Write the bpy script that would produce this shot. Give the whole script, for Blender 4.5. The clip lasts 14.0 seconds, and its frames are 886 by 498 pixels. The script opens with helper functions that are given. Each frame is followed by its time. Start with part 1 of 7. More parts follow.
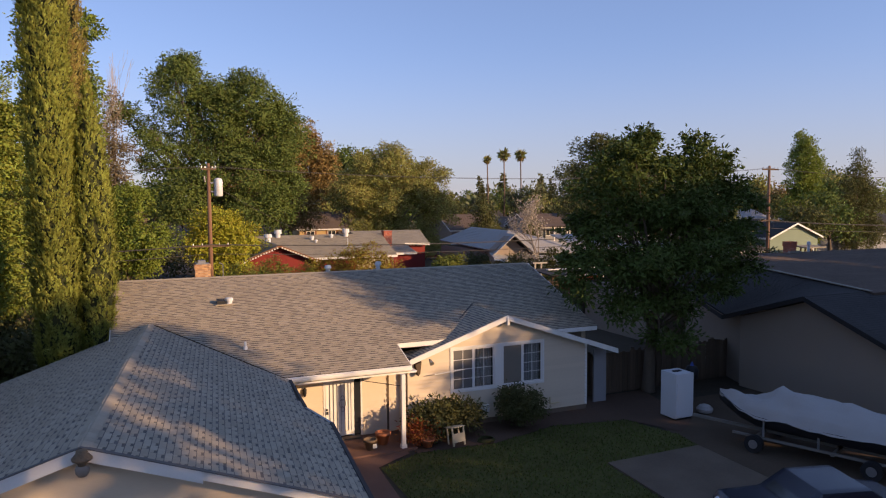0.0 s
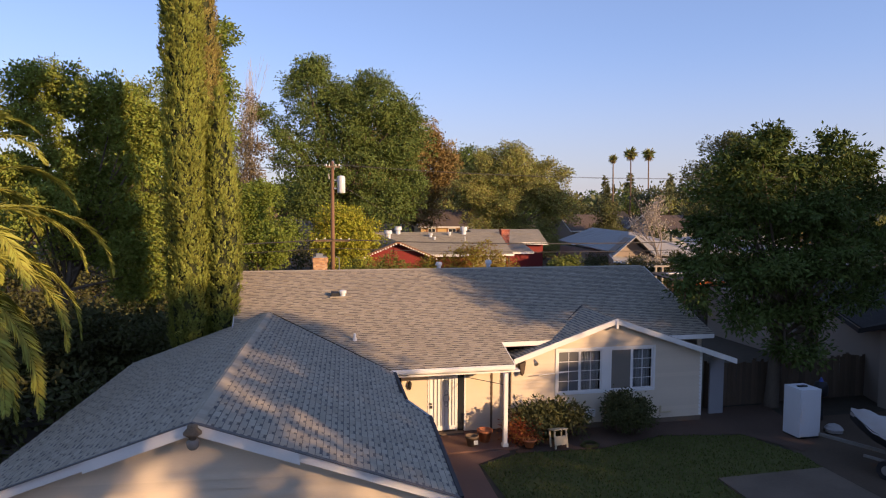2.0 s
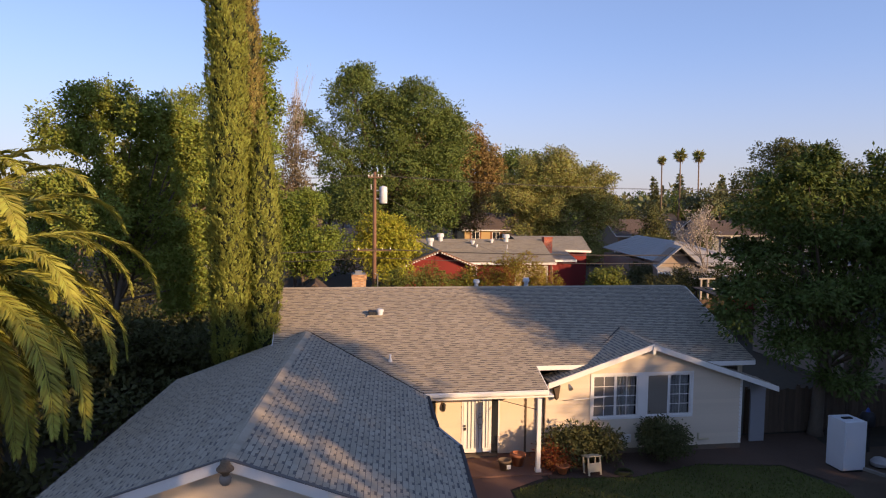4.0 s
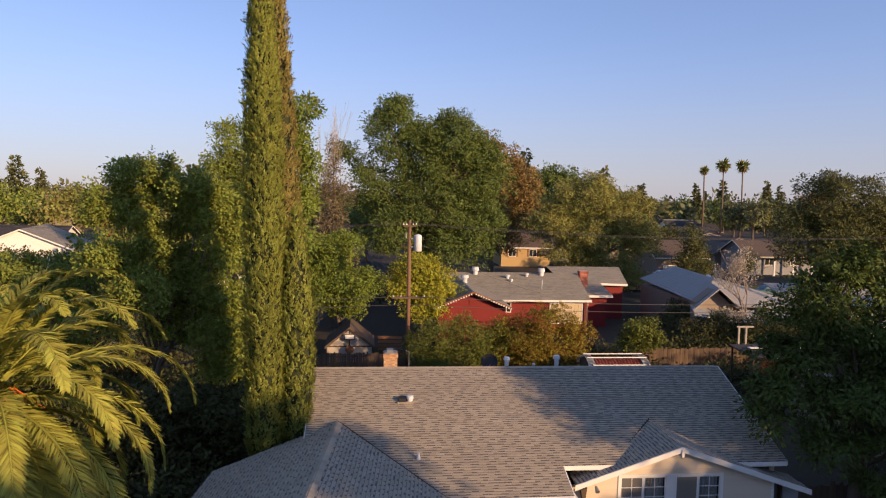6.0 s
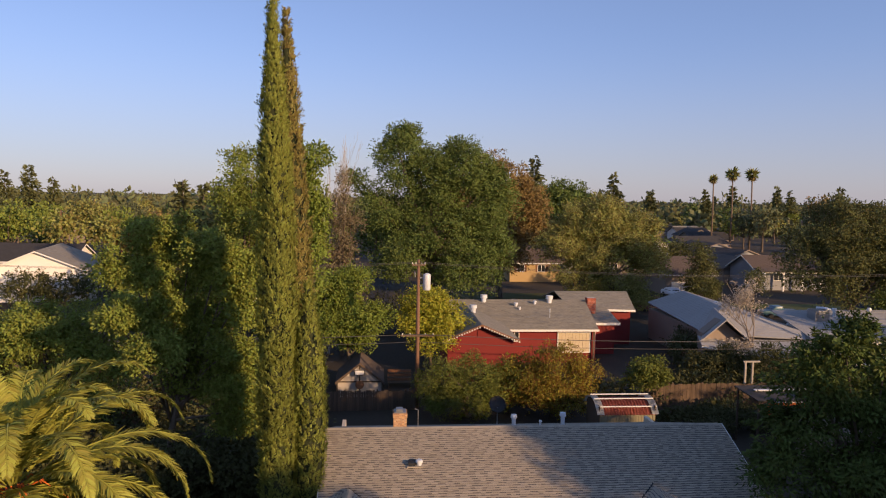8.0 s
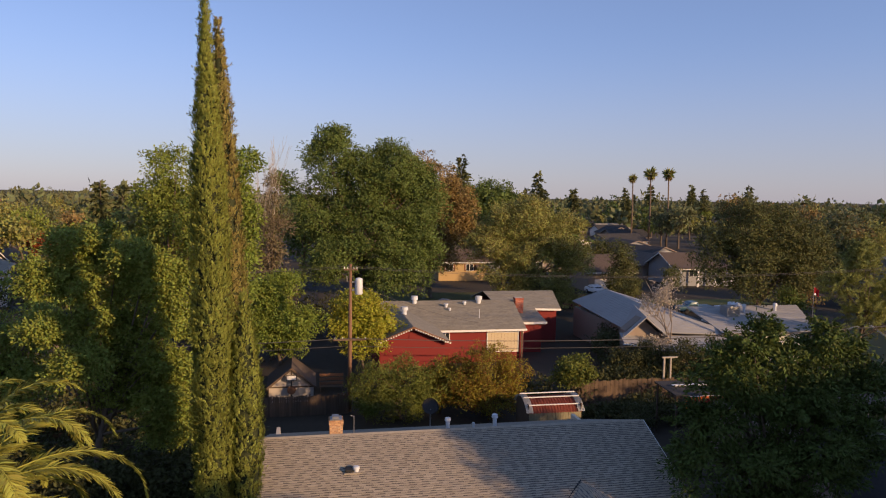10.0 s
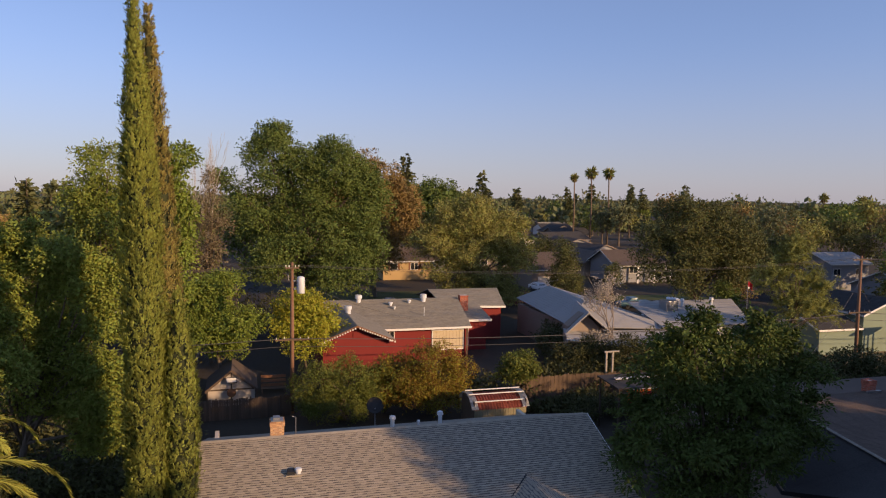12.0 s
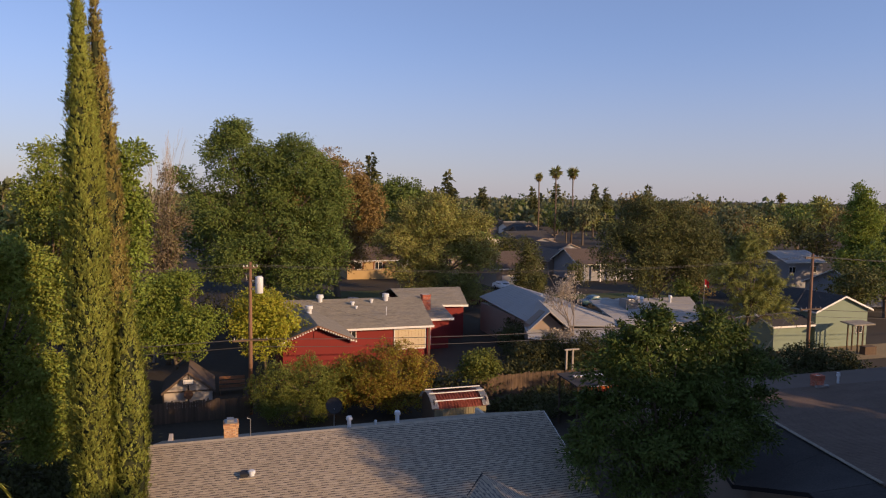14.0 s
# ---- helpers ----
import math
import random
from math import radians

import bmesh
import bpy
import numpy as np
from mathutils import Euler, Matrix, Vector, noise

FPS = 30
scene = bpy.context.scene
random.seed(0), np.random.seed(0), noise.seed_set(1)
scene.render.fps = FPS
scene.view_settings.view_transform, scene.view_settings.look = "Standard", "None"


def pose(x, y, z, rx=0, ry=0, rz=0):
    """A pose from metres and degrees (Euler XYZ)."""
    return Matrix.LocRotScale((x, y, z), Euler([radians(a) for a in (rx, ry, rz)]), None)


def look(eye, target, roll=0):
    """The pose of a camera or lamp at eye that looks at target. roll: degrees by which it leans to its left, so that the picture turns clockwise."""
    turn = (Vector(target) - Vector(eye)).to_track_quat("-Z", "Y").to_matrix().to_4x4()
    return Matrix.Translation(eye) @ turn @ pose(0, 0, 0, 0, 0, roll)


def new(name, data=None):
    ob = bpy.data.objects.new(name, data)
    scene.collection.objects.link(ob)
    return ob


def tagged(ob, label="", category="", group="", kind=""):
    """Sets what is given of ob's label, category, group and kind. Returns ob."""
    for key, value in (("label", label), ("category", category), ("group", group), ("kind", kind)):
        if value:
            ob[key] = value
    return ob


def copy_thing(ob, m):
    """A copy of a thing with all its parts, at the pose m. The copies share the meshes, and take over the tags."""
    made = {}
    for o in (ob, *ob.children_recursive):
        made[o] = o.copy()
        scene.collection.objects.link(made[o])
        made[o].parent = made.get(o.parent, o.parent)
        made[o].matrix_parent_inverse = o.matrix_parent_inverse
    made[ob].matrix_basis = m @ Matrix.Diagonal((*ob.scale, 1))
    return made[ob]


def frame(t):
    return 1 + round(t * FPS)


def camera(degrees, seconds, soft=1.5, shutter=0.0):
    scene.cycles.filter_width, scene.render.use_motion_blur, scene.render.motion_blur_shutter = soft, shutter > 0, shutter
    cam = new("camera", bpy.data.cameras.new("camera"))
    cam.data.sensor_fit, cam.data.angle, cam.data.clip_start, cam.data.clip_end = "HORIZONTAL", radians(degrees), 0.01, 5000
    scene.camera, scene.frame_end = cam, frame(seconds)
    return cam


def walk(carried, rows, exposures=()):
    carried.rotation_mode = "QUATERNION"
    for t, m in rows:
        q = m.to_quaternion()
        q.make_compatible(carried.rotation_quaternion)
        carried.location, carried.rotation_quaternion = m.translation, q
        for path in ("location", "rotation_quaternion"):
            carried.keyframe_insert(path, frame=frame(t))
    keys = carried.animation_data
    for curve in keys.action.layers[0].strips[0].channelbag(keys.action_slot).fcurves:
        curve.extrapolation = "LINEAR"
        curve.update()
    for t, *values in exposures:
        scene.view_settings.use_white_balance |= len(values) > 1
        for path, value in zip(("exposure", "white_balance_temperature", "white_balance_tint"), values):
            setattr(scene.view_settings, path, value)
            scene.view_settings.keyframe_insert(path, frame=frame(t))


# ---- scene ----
cam = camera(64.6, 14.0, soft=1.15)
PATH = [
    (0, (-0.666, 1.37, 8.097), (0.112, 3.207, 7.964), -0.4),
    (0.5, (-0.461, 1.132, 8.129), (0.166, 3.026, 7.995), -0.2),
    (1, (-0.366, 1.074, 8.098), (0.205, 2.987, 7.964), 0.1),
    (1.5, (-0.252, 1.098, 8.096), (0.257, 3.028, 7.962), 0.3),
    (2, (-0.156, 1.15, 8.082), (0.291, 3.094, 7.946), 0.4),
    (2.5, (-0.096, 1.23, 8.173), (0.279, 3.19, 8.035), 0.5),
    (3, (-0.016, 1.181, 8.3), (0.337, 3.144, 8.161), 0.6),
    (5.5, (0.355, 0.774, 11.495), (0.593, 2.754, 11.345), 1.1),
    (6, (0.405, 0.903, 12.766), (0.617, 2.886, 12.614), 1.2),
    (6.5, (0.506, 0.908, 14.038), (0.702, 2.893, 13.888), 1.1),
    (7, (0.522, 0.875, 14.73), (0.7, 2.861, 14.58), 1.0),
    (9.5, (-0.031, -0.259, 16.273), (0.274, 1.711, 16.118), 0.9),
    (10, (-0.058, -0.169, 16.219), (0.333, 1.786, 16.064), 1.0),
    (10.5, (-0.121, 0.0, 16.124), (0.298, 1.95, 15.969), 1.0),
    (11, (-0.087, 0.084, 16.051), (0.226, 2.053, 15.896), 1.0),
    (11.5, (0.025, 0.095, 16.059), (0.418, 2.05, 15.903), 1.0),
    (12, (0.101, 0.214, 15.985), (0.645, 2.133, 15.832), 0.9),
    (12.5, (0.205, 0.123, 16.019), (0.807, 2.023, 15.865), 0.9),
    (13, (0.362, 0.046, 16.039), (0.98, 1.942, 15.884), 0.9),
    (13.5, (0.488, 0.017, 16.042), (1.119, 1.909, 15.887), 1.0),
    (14, (0.586, 0.12, 15.991), (1.22, 2.011, 15.837), 1.0),
]
walk(cam, [(t, look(eye, to, roll)) for t, eye, to, roll in PATH],
     ((0, 0.32, 7300, 33), (1.2, 0.45, 7300, 33), (3.2, 0.52, 7300, 33), (6.5, 0.25, 7300, 33), (9.5, 0.11, 7300, 33), (14, 0.12, 7300, 33)))

# ---------------------------------------------------------------- light
G = -0.4                                     # level of the ground
SUN_AZ = math.atan2(0.68, -0.73)             # clockwise from +y
SUN_EL = radians(14.0)
world = bpy.data.worlds.new("sky")
scene.world = world
world.use_nodes = True
wn = world.node_tree
sky = wn.nodes.new("ShaderNodeTexSky")
sky.sky_type = "NISHITA"
sky.sun_disc = False
sky.sun_elevation, sky.sun_rotation = SUN_EL, SUN_AZ
sky.altitude, sky.air_density, sky.dust_density, sky.ozone_density = 10, 0.8, 0.3, 3.5
wn.nodes["Background"].inputs[1].default_value = 0.165
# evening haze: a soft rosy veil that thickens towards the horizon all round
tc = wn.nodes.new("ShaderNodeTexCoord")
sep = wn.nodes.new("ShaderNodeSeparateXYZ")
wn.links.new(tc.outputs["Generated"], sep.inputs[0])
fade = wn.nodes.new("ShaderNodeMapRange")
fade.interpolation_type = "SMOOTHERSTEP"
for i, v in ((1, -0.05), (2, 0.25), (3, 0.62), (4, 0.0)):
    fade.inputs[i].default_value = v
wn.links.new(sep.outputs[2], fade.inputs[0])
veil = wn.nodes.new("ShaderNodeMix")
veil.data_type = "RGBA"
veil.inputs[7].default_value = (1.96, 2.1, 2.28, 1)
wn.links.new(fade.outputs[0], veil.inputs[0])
even = wn.nodes.new("ShaderNodeMix")          # thin high haze evens the blue out
even.data_type = "RGBA"
even.inputs[0].default_value = 0.35
even.inputs[7].default_value = (1.1, 2.2, 3.9, 1)
wn.links.new(sky.outputs[0], even.inputs[6])
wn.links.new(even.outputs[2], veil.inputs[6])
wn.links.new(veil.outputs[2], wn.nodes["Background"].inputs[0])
sun = new("sun", bpy.data.lights.new("sun", "SUN"))
sun.data.energy, sun.data.angle, sun.data.color = 4.8, radians(0.6), (1.0, 0.775, 0.43)
to_sun = Vector((math.sin(SUN_AZ) * math.cos(SUN_EL), math.cos(SUN_AZ) * math.cos(SUN_EL), math.sin(SUN_EL)))
sun.matrix_world = look(to_sun * 60, (0, 0, 0))

# ---------------------------------------------------------------- materials
def mat(name, col, rough=0.85, var=0.15, scale=0.8, fine=25.0, fvar=0.12, bump=0.15, island=0.0, obj=0.0,
        metal=0.0, spec=0.3, hue=0.0, stretch=(1, 1, 1)):
    m = bpy.data.materials.new(name)
    m.use_nodes = True
    nt = m.node_tree
    N, L = nt.nodes, nt.links
    b = N["Principled BSDF"]
    b.inputs["Roughness"].default_value, b.inputs["Metallic"].default_value = rough, metal
    b.inputs["Specular IOR Level"].default_value = spec
    geo = N.new("ShaderNodeNewGeometry")
    mp = N.new("ShaderNodeMapping")
    mp.inputs["Scale"].default_value = stretch
    L.new(geo.outputs["Position"], mp.inputs[0])
    def noise_node(s, d):
        n = N.new("ShaderNodeTexNoise")
        n.inputs["Scale"].default_value, n.inputs["Detail"].default_value = s, d
        L.new(mp.outputs[0], n.inputs["Vector"])
        return n
    def math_node(op, a, c):
        n = N.new("ShaderNodeMath")
        n.operation = op
        for i, v in ((0, a), (1, c)):
            if isinstance(v, (int, float)):
                n.inputs[i].default_value = v
            else:
                L.new(v, n.inputs[i])
        return n.outputs[0]
    n1, n2 = noise_node(scale, 4), noise_node(fine, 3)
    v = math_node("MULTIPLY_ADD", n1.outputs[0], 2 * var)
    v.node.inputs[2].default_value = 1 - var
    w = math_node("MULTIPLY", n2.outputs[0], 2 * fvar)
    v = math_node("ADD", v, w)
    v = math_node("SUBTRACT", v, fvar)
    r = None
    if island or obj:
        if island:
            r = geo.outputs["Random Per Island"]
        else:
            r = N.new("ShaderNodeObjectInfo").outputs["Random"]
        k = island or obj
        x = math_node("MULTIPLY", r, 2 * k)
        v = math_node("ADD", v, x)
        v = math_node("SUBTRACT", v, k)
    hs = N.new("ShaderNodeHueSaturation")
    hs.inputs["Color"].default_value = (*col, 1)
    L.new(v, hs.inputs["Value"])
    if hue:
        x = math_node("MULTIPLY", n1.outputs[0] if r is None else r, 2 * hue)
        x = math_node("ADD", x, 0.5 - hue)
        L.new(x, hs.inputs["Hue"])
    L.new(hs.outputs[0], b.inputs["Base Color"])
    if bump:
        bp = N.new("ShaderNodeBump")
        bp.inputs["Strength"].default_value = bump
        bp.inputs["Distance"].default_value = 0.02
        L.new(n2.outputs[0], bp.inputs["Height"])
        L.new(bp.outputs[0], b.inputs["Normal"])
    return m


def leaf_mat(name, col, glow=0.3, var=0.35, hue=0.02, patch=0.25):
    """Foliage: leaves differ one by one and by broad patches, and let some light through."""
    m = mat(name, col, 0.6, patch, 0.45, 3.0, 0.1, 0, island=var * .75, hue=hue, spec=0.12)
    nt = m.node_tree
    hs = next(n for n in nt.nodes if n.type == "HUE_SAT")
    tr = nt.nodes.new("ShaderNodeBsdfTranslucent")
    mx = nt.nodes.new("ShaderNodeMixShader")
    mx.inputs[0].default_value = glow
    nt.links.new(hs.outputs[0], tr.inputs[0])
    nt.links.new(nt.nodes["Principled BSDF"].outputs[0], mx.inputs[1])
    nt.links.new(tr.outputs[0], mx.inputs[2])
    nt.links.new(mx.outputs[0], nt.nodes["Material Output"].inputs[0])
    return m


def glass_mat(name, tint=(0.8, 0.85, 0.85)):
    m = bpy.data.materials.new(name)
    m.use_nodes = True
    b = m.node_tree.nodes["Principled BSDF"]
    b.inputs["Base Color"].default_value = (*tint, 1)
    b.inputs["Roughness"].default_value = 0.03
    b.inputs["Transmission Weight"].default_value = 1.0
    b.inputs["IOR"].default_value = 1.3
    return m


M = {}
M["shingle"] = mat("asphalt_shingle", (.358, .306, .236), 0.95, 0.12, 0.45, 9, 0.12, 0.25, island=0.11)
M["shingle_one"] = mat("asphalt_shingle_tab", (.358, .306, .236), 0.95, 0.12, 0.45, 9, 0.12, 0.25, obj=0.11)
M["shingle_dark"] = mat("asphalt_shingle_dark_tab", (.135, .122, .116), 0.95, 0.12, 0.5, 60, 0.2, 0.25, island=0.15)
M["shingle_mid"] = mat("asphalt_shingle_mid_tab", (.125, .106, .092), 0.95, 0.12, 0.5, 12, 0.2, 0.25, island=0.12)
M["underlay"] = mat("roof_underlay", (0.06, 0.056, 0.052), 0.95, 0.1, 2, 40, 0.1, 0.1)
M["roof_grey"] = mat("grey_shingle_roof", (.25, .225, .18), 0.95, 0.38, 0.7, 2.6, 0.5, 0.4, stretch=(1.2, 4, 4))
M["roof_brown"] = mat("brown_shingle_roof", (.095, .07, .057), 0.95, 0.2, 0.3, 10, 0.25, 0.3, island=0.12)
M["olive_sheet"] = mat("olive_beige_sheeting", (.24, .21, .13), 0.7, 0.15, 2, 20, 0.1, 0.1)
M["twig"] = mat("thin_grey_twigs", (.27, .225, .185), 0.9, 0.2, 2, 14, 0.2, 0.2)
M["roof_umber"] = mat("umber_shingle_roof", (.12, .085, .066), 0.95, 0.3, 0.5, 5, 0.35, 0.4, stretch=(1, 3, 3))
M["roof_dark"] = mat("dark_shingle_roof", (.048, .045, .044), 0.95, 0.25, 0.5, 5, 0.35, 0.4, stretch=(2, 2, 3))
M["roof_white"] = mat("pale_coated_roof", (.30, .295, .285), 0.8, 0.12, 0.4, 8, 0.1, 0.1, island=0.06)
M["siding"] = mat("cream_lap_siding", (.61, .505, .385), 0.7, 0.06, 0.6, 30, 0.05, 0.08, obj=0.04, stretch=(0.3, 0.3, 1.5))
M["white"] = mat("white_painted_trim", (.72, .70, .66), 0.55, 0.06, 1.2, 30, 0.05, 0.05)
M["white_metal"] = mat("white_enamel_metal", (.58, .61, .64), 0.35, 0.04, 1.5, 20, 0.03, 0.02, spec=0.5)
M["dark_wood"] = mat("dark_weathered_wood", (.11, .076, .053), 0.9, 0.25, 1.2, 18, 0.2, 0.3, obj=0.2, stretch=(3, 3, 0.4))
M["fence"] = mat("weathered_fence_board", (.12, .08, .053), 0.9, 0.2, 1.0, 18, 0.2, 0.3, obj=0.25, stretch=(4, 4, 0.4))
M["pole"] = mat("creosoted_pole_wood", (0.20, 0.11, 0.07), 0.9, 0.2, 2, 18, 0.2, 0.3, stretch=(4, 4, 0.3))
M["brick"] = mat("chimney_brick", (0.47, 0.27, 0.15), 0.9, 0.15, 3, 40, 0.15, 0.2, obj=0.3, hue=0.01)
M["mortar"] = mat("pale_mortar", (0.45, 0.41, 0.35), 0.95, 0.1, 3, 40, 0.1, 0.2)
M["red_brick"] = mat("red_chimney_brick", (0.42, 0.125, 0.08), 0.9, 0.15, 3, 40, 0.15, 0.2, obj=0.2)
M["red_wall"] = mat("barn_red_painted_wall", (.20, .024, .02), 0.75, 0.1, 0.8, 20, 0.08, 0.1)
M["grass"] = mat("lawn_blades", (.08, .096, .018), 0.8, 0.3, 0.5, 5, 0.15, 0, island=0.35, hue=0.03)
M["lawn_soil"] = mat("lawn_turf", (.068, .07, .016), 0.95, 0.35, 0.45, 12, 0.3, 0.5, hue=0.02)
M["earth"] = mat("dry_earth", (.052, .04, .027), 0.95, 0.3, 0.12, 3, 0.25, 0.5)
M["dry_yard"] = mat("dry_ochre_earth", (.26, .19, .10), 0.95, 0.3, 0.5, 6, 0.25, 0.4)
M["soil"] = mat("bed_of_dark_bark", (.09, .053, .037), 0.95, 0.25, 0.8, 20, 0.3, 0.6)
M["concrete"] = mat("stained_concrete", (.13, .096, .07), 0.9, 0.35, 0.7, 14, 0.15, 0.15)
M["drive"] = mat("old_driveway", (.085, .057, .038), 0.92, 0.25, 0.5, 14, 0.2, 0.2)
M["asphalt"] = mat("street_asphalt", (.03, .026, .023), 0.92, 0.15, 0.25, 18, 0.15, 0.2)
M["terracotta"] = mat("terracotta", (0.42, 0.15, 0.07), 0.8, 0.12, 4, 40, 0.1, 0.1)
M["red_paver"] = mat("red_porch_concrete", (.15, .08, .06), 0.85, 0.15, 1.2, 25, 0.12, 0.15)
M["tarp"] = mat("pale_grey_boat_cover", (.35, .335, .325), 0.75, 0.1, 1.2, 30, 0.06, 0.15)
M["black"] = mat("black_rubber_and_steel", (0.02, 0.02, 0.022), 0.6, 0.1, 3, 30, 0.1, 0.05)
M["steel"] = mat("galvanised_steel", (.33, .335, .34), 0.4, 0.12, 4, 30, 0.08, 0.05, metal=0.7)
M["dull_steel"] = mat("dull_weathered_steel", (.17, .155, .135), 0.7, 0.2, 3, 30, 0.15, 0.1)
M["car_dark"] = mat("dark_blue_car_paint", (.018, .02, .035), 0.25, 0.05, 2, 40, 0.02, 0, spec=0.6)
M["car_red"] = mat("dark_red_car_paint", (0.12, 0.02, 0.025), 0.3, 0.05, 2, 40, 0.02, 0, spec=0.6)
M["car_white"] = mat("white_car_paint", (0.75, 0.76, 0.78), 0.3, 0.04, 2, 40, 0.02, 0, spec=0.6)
M["car_teal"] = mat("teal_truck_paint", (0.05, 0.13, 0.16), 0.35, 0.08, 2, 40, 0.02, 0, spec=0.6)
M["bark"] = mat("tree_bark", (0.13, 0.10, 0.075), 0.95, 0.25, 1.5, 14, 0.25, 0.6, stretch=(3, 3, 0.6))
M["pale_bark"] = mat("pale_bare_bark", (.36, .32, .27), 0.9, 0.2, 2, 14, 0.2, 0.4)
M["palm_bark"] = mat("palm_trunk_fibre", (0.17, 0.12, 0.08), 0.95, 0.25, 3, 20, 0.25, 0.8)
M["plaster_tan"] = mat("tan_stucco", (.27, .215, .175), 0.9, 0.1, 0.5, 25, 0.1, 0.25)
M["plaster_shed"] = mat("pale_tan_painted_boards", (.46, .40, .33), 0.85, 0.1, 0.6, 20, 0.08, 0.1)
M["plaster_yellow"] = mat("ochre_painted_wall", (.44, .30, .14), 0.85, 0.1, 0.6, 20, 0.08, 0.1)
M["plaster_white"] = mat("white_stucco", (0.74, 0.72, 0.68), 0.85, 0.08, 0.6, 20, 0.06, 0.1)
M["plaster_green"] = mat("mint_green_painted_wall", (.185, .24, .182), 0.8, 0.1, 0.6, 20, 0.07, 0.1)
M["plaster_grey"] = mat("blue_grey_painted_wall", (.26, .265, .28), 0.85, 0.1, 0.6, 20, 0.08, 0.1)
M["corrugated_red"] = mat("rusty_red_corrugated_sheet", (0.30, 0.075, 0.05), 0.6, 0.25, 1.5, 16, 0.15, 0.1)
M["curtain"] = mat("grey_curtain_cloth", (0.42, 0.40, 0.40), 0.9, 0.15, 3, 30, 0.06, 0.1, stretch=(6, 6, 0.3))
# the dimness of the unlit rooms is put into this dark wall colour
M["dark_room"] = mat("room_wall_painted_dim", (0.06, 0.055, 0.05), 0.9, 0.1, 2, 20, 0.05, 0)
M["pane_dark"] = mat("dark_window_glass", (0.025, 0.028, 0.032), 0.08, 0.1, 2, 20, 0.02, 0, spec=0.8)
M["blind"] = mat("beige_roller_blind", (.19, .165, .135), 0.85, 0.06, 2, 60, 0.05, 0.05)
M["screen"] = mat("grey_insect_screen", (0.13, 0.125, 0.12), 0.8, 0.05, 2, 200, 0.1, 0.05)
M["glass"] = glass_mat("window_glass")
M["orange_plastic"] = mat("orange_sheet", (0.75, 0.16, 0.03), 0.5, 0.1, 3, 20, 0.05, 0)
M["flag_red"] = mat("red_flag_cloth", (.62, .03, .03), 0.8, 0.1, 3, 20, 0.05, 0)
M["blue_plastic"] = mat("blue_tarp", (0.04, 0.08, 0.30), 0.5, 0.15, 3, 20, 0.08, 0.1)
M["brown_shutter"] = mat("brown_shutter_paint", (0.22, 0.10, 0.05), 0.7, 0.1, 3, 20, 0.08, 0.1)
M["beige_tub"] = mat("beige_painted_wood", (0.55, 0.45, 0.30), 0.7, 0.12, 3, 30, 0.08, 0.1)
M["wire"] = mat("black_cable_sheath", (.09, .085, .08), 0.7, 0.05, 2, 20, 0.02, 0)
M["leaf_cypress"] = leaf_mat("cypress_sprays", (.25, .278, .064), 0.15, 0.45, 0.02, 0.3)
M["leaf_cypress_brown"] = leaf_mat("browning_cypress_sprays", (.265, .222, .076), 0.15, 0.45, 0.03, 0.3)
# shade between the inner sprays is put into this dark base colour
M["leaf_cypress_core"] = mat("cypress_core_painted_shade", (0.03, 0.037, 0.014), 0.95, 0.3, 2, 12, 0.3, 0.6)
M["leaf_left"] = leaf_mat("broad_tree_leaves", (.2, .24, .048), 0.23, 0.4, 0.025, 0.3)
M["leaf_green"] = leaf_mat("fresh_green_leaves", (0.181, 0.235, 0.044), 0.23, 0.4, 0.02, 0.25)
M["leaf_pecan"] = leaf_mat("pecan_leaves", (.115, .158, .041), 0.2, 0.4, 0.02, 0.3)
M["leaf_brown"] = leaf_mat("bronze_brown_leaves", (.26, .178, .068), 0.20, 0.4, 0.02, 0.3)
M["leaf_mid"] = leaf_mat("dusty_green_leaves", (.27, .262, .078), 0.22, 0.42, 0.04, 0.3)
M["leaf_dark"] = leaf_mat("dark_olive_leaves", (.108, .114, .04), 0.19, 0.45, 0.03, 0.35)
M["leaf_right"] = leaf_mat("ash_tree_leaves", (.078, .112, .027), 0.16, 0.4, 0.02, 0.25)
M["leaf_yellow"] = leaf_mat("yellow_autumn_leaves", (.35, .345, .042), 0.23, 0.3, 0.03, 0.25)
M["leaf_orange"] = leaf_mat("orange_tinged_leaves", (0.235, 0.168, 0.030), 0.22, 0.45, 0.06, 0.3)
M["leaf_hedge"] = leaf_mat("hedge_leaves", (.15, .17, .037), 0.22, 0.4, 0.03, 0.25)
M["leaf_bush"] = leaf_mat("dark_shrub_leaves", (.08, .083, .032), 0.18, 0.4, 0.02, 0.2)
M["leaf_red"] = leaf_mat("reddish_dry_shrub_leaves", (0.319, 0.089, 0.032), 0.20, 0.4, 0.03, 0.2)
M["leaf_grey"] = leaf_mat("grey_brown_conifer_sprays", (.165, .13, .078), 0.15, 0.4, 0.02, 0.3)
M["leaf_palm"] = leaf_mat("palm_leaflets", (.335, .335, .066), 0.23, 0.3, 0.02, 0.2)
M["leaf_palm_dry"] = leaf_mat("dry_palm_leaflets", (0.243, 0.166, 0.057), 0.20, 0.35, 0.02, 0.2)
M["leaf_pine"] = leaf_mat("pine_needles", (.22, .235, .065), 0.20, 0.4, 0.02, 0.25)
M["leaf_conifer"] = leaf_mat("conifer_needles", (0.110, 0.119, 0.048), 0.15, 0.35, 0.02, 0.25)
M["leaf_far"] = leaf_mat("far_wood_leaves", (.14, .15, .07), 0.20, 0.4, 0.045, 0.35)
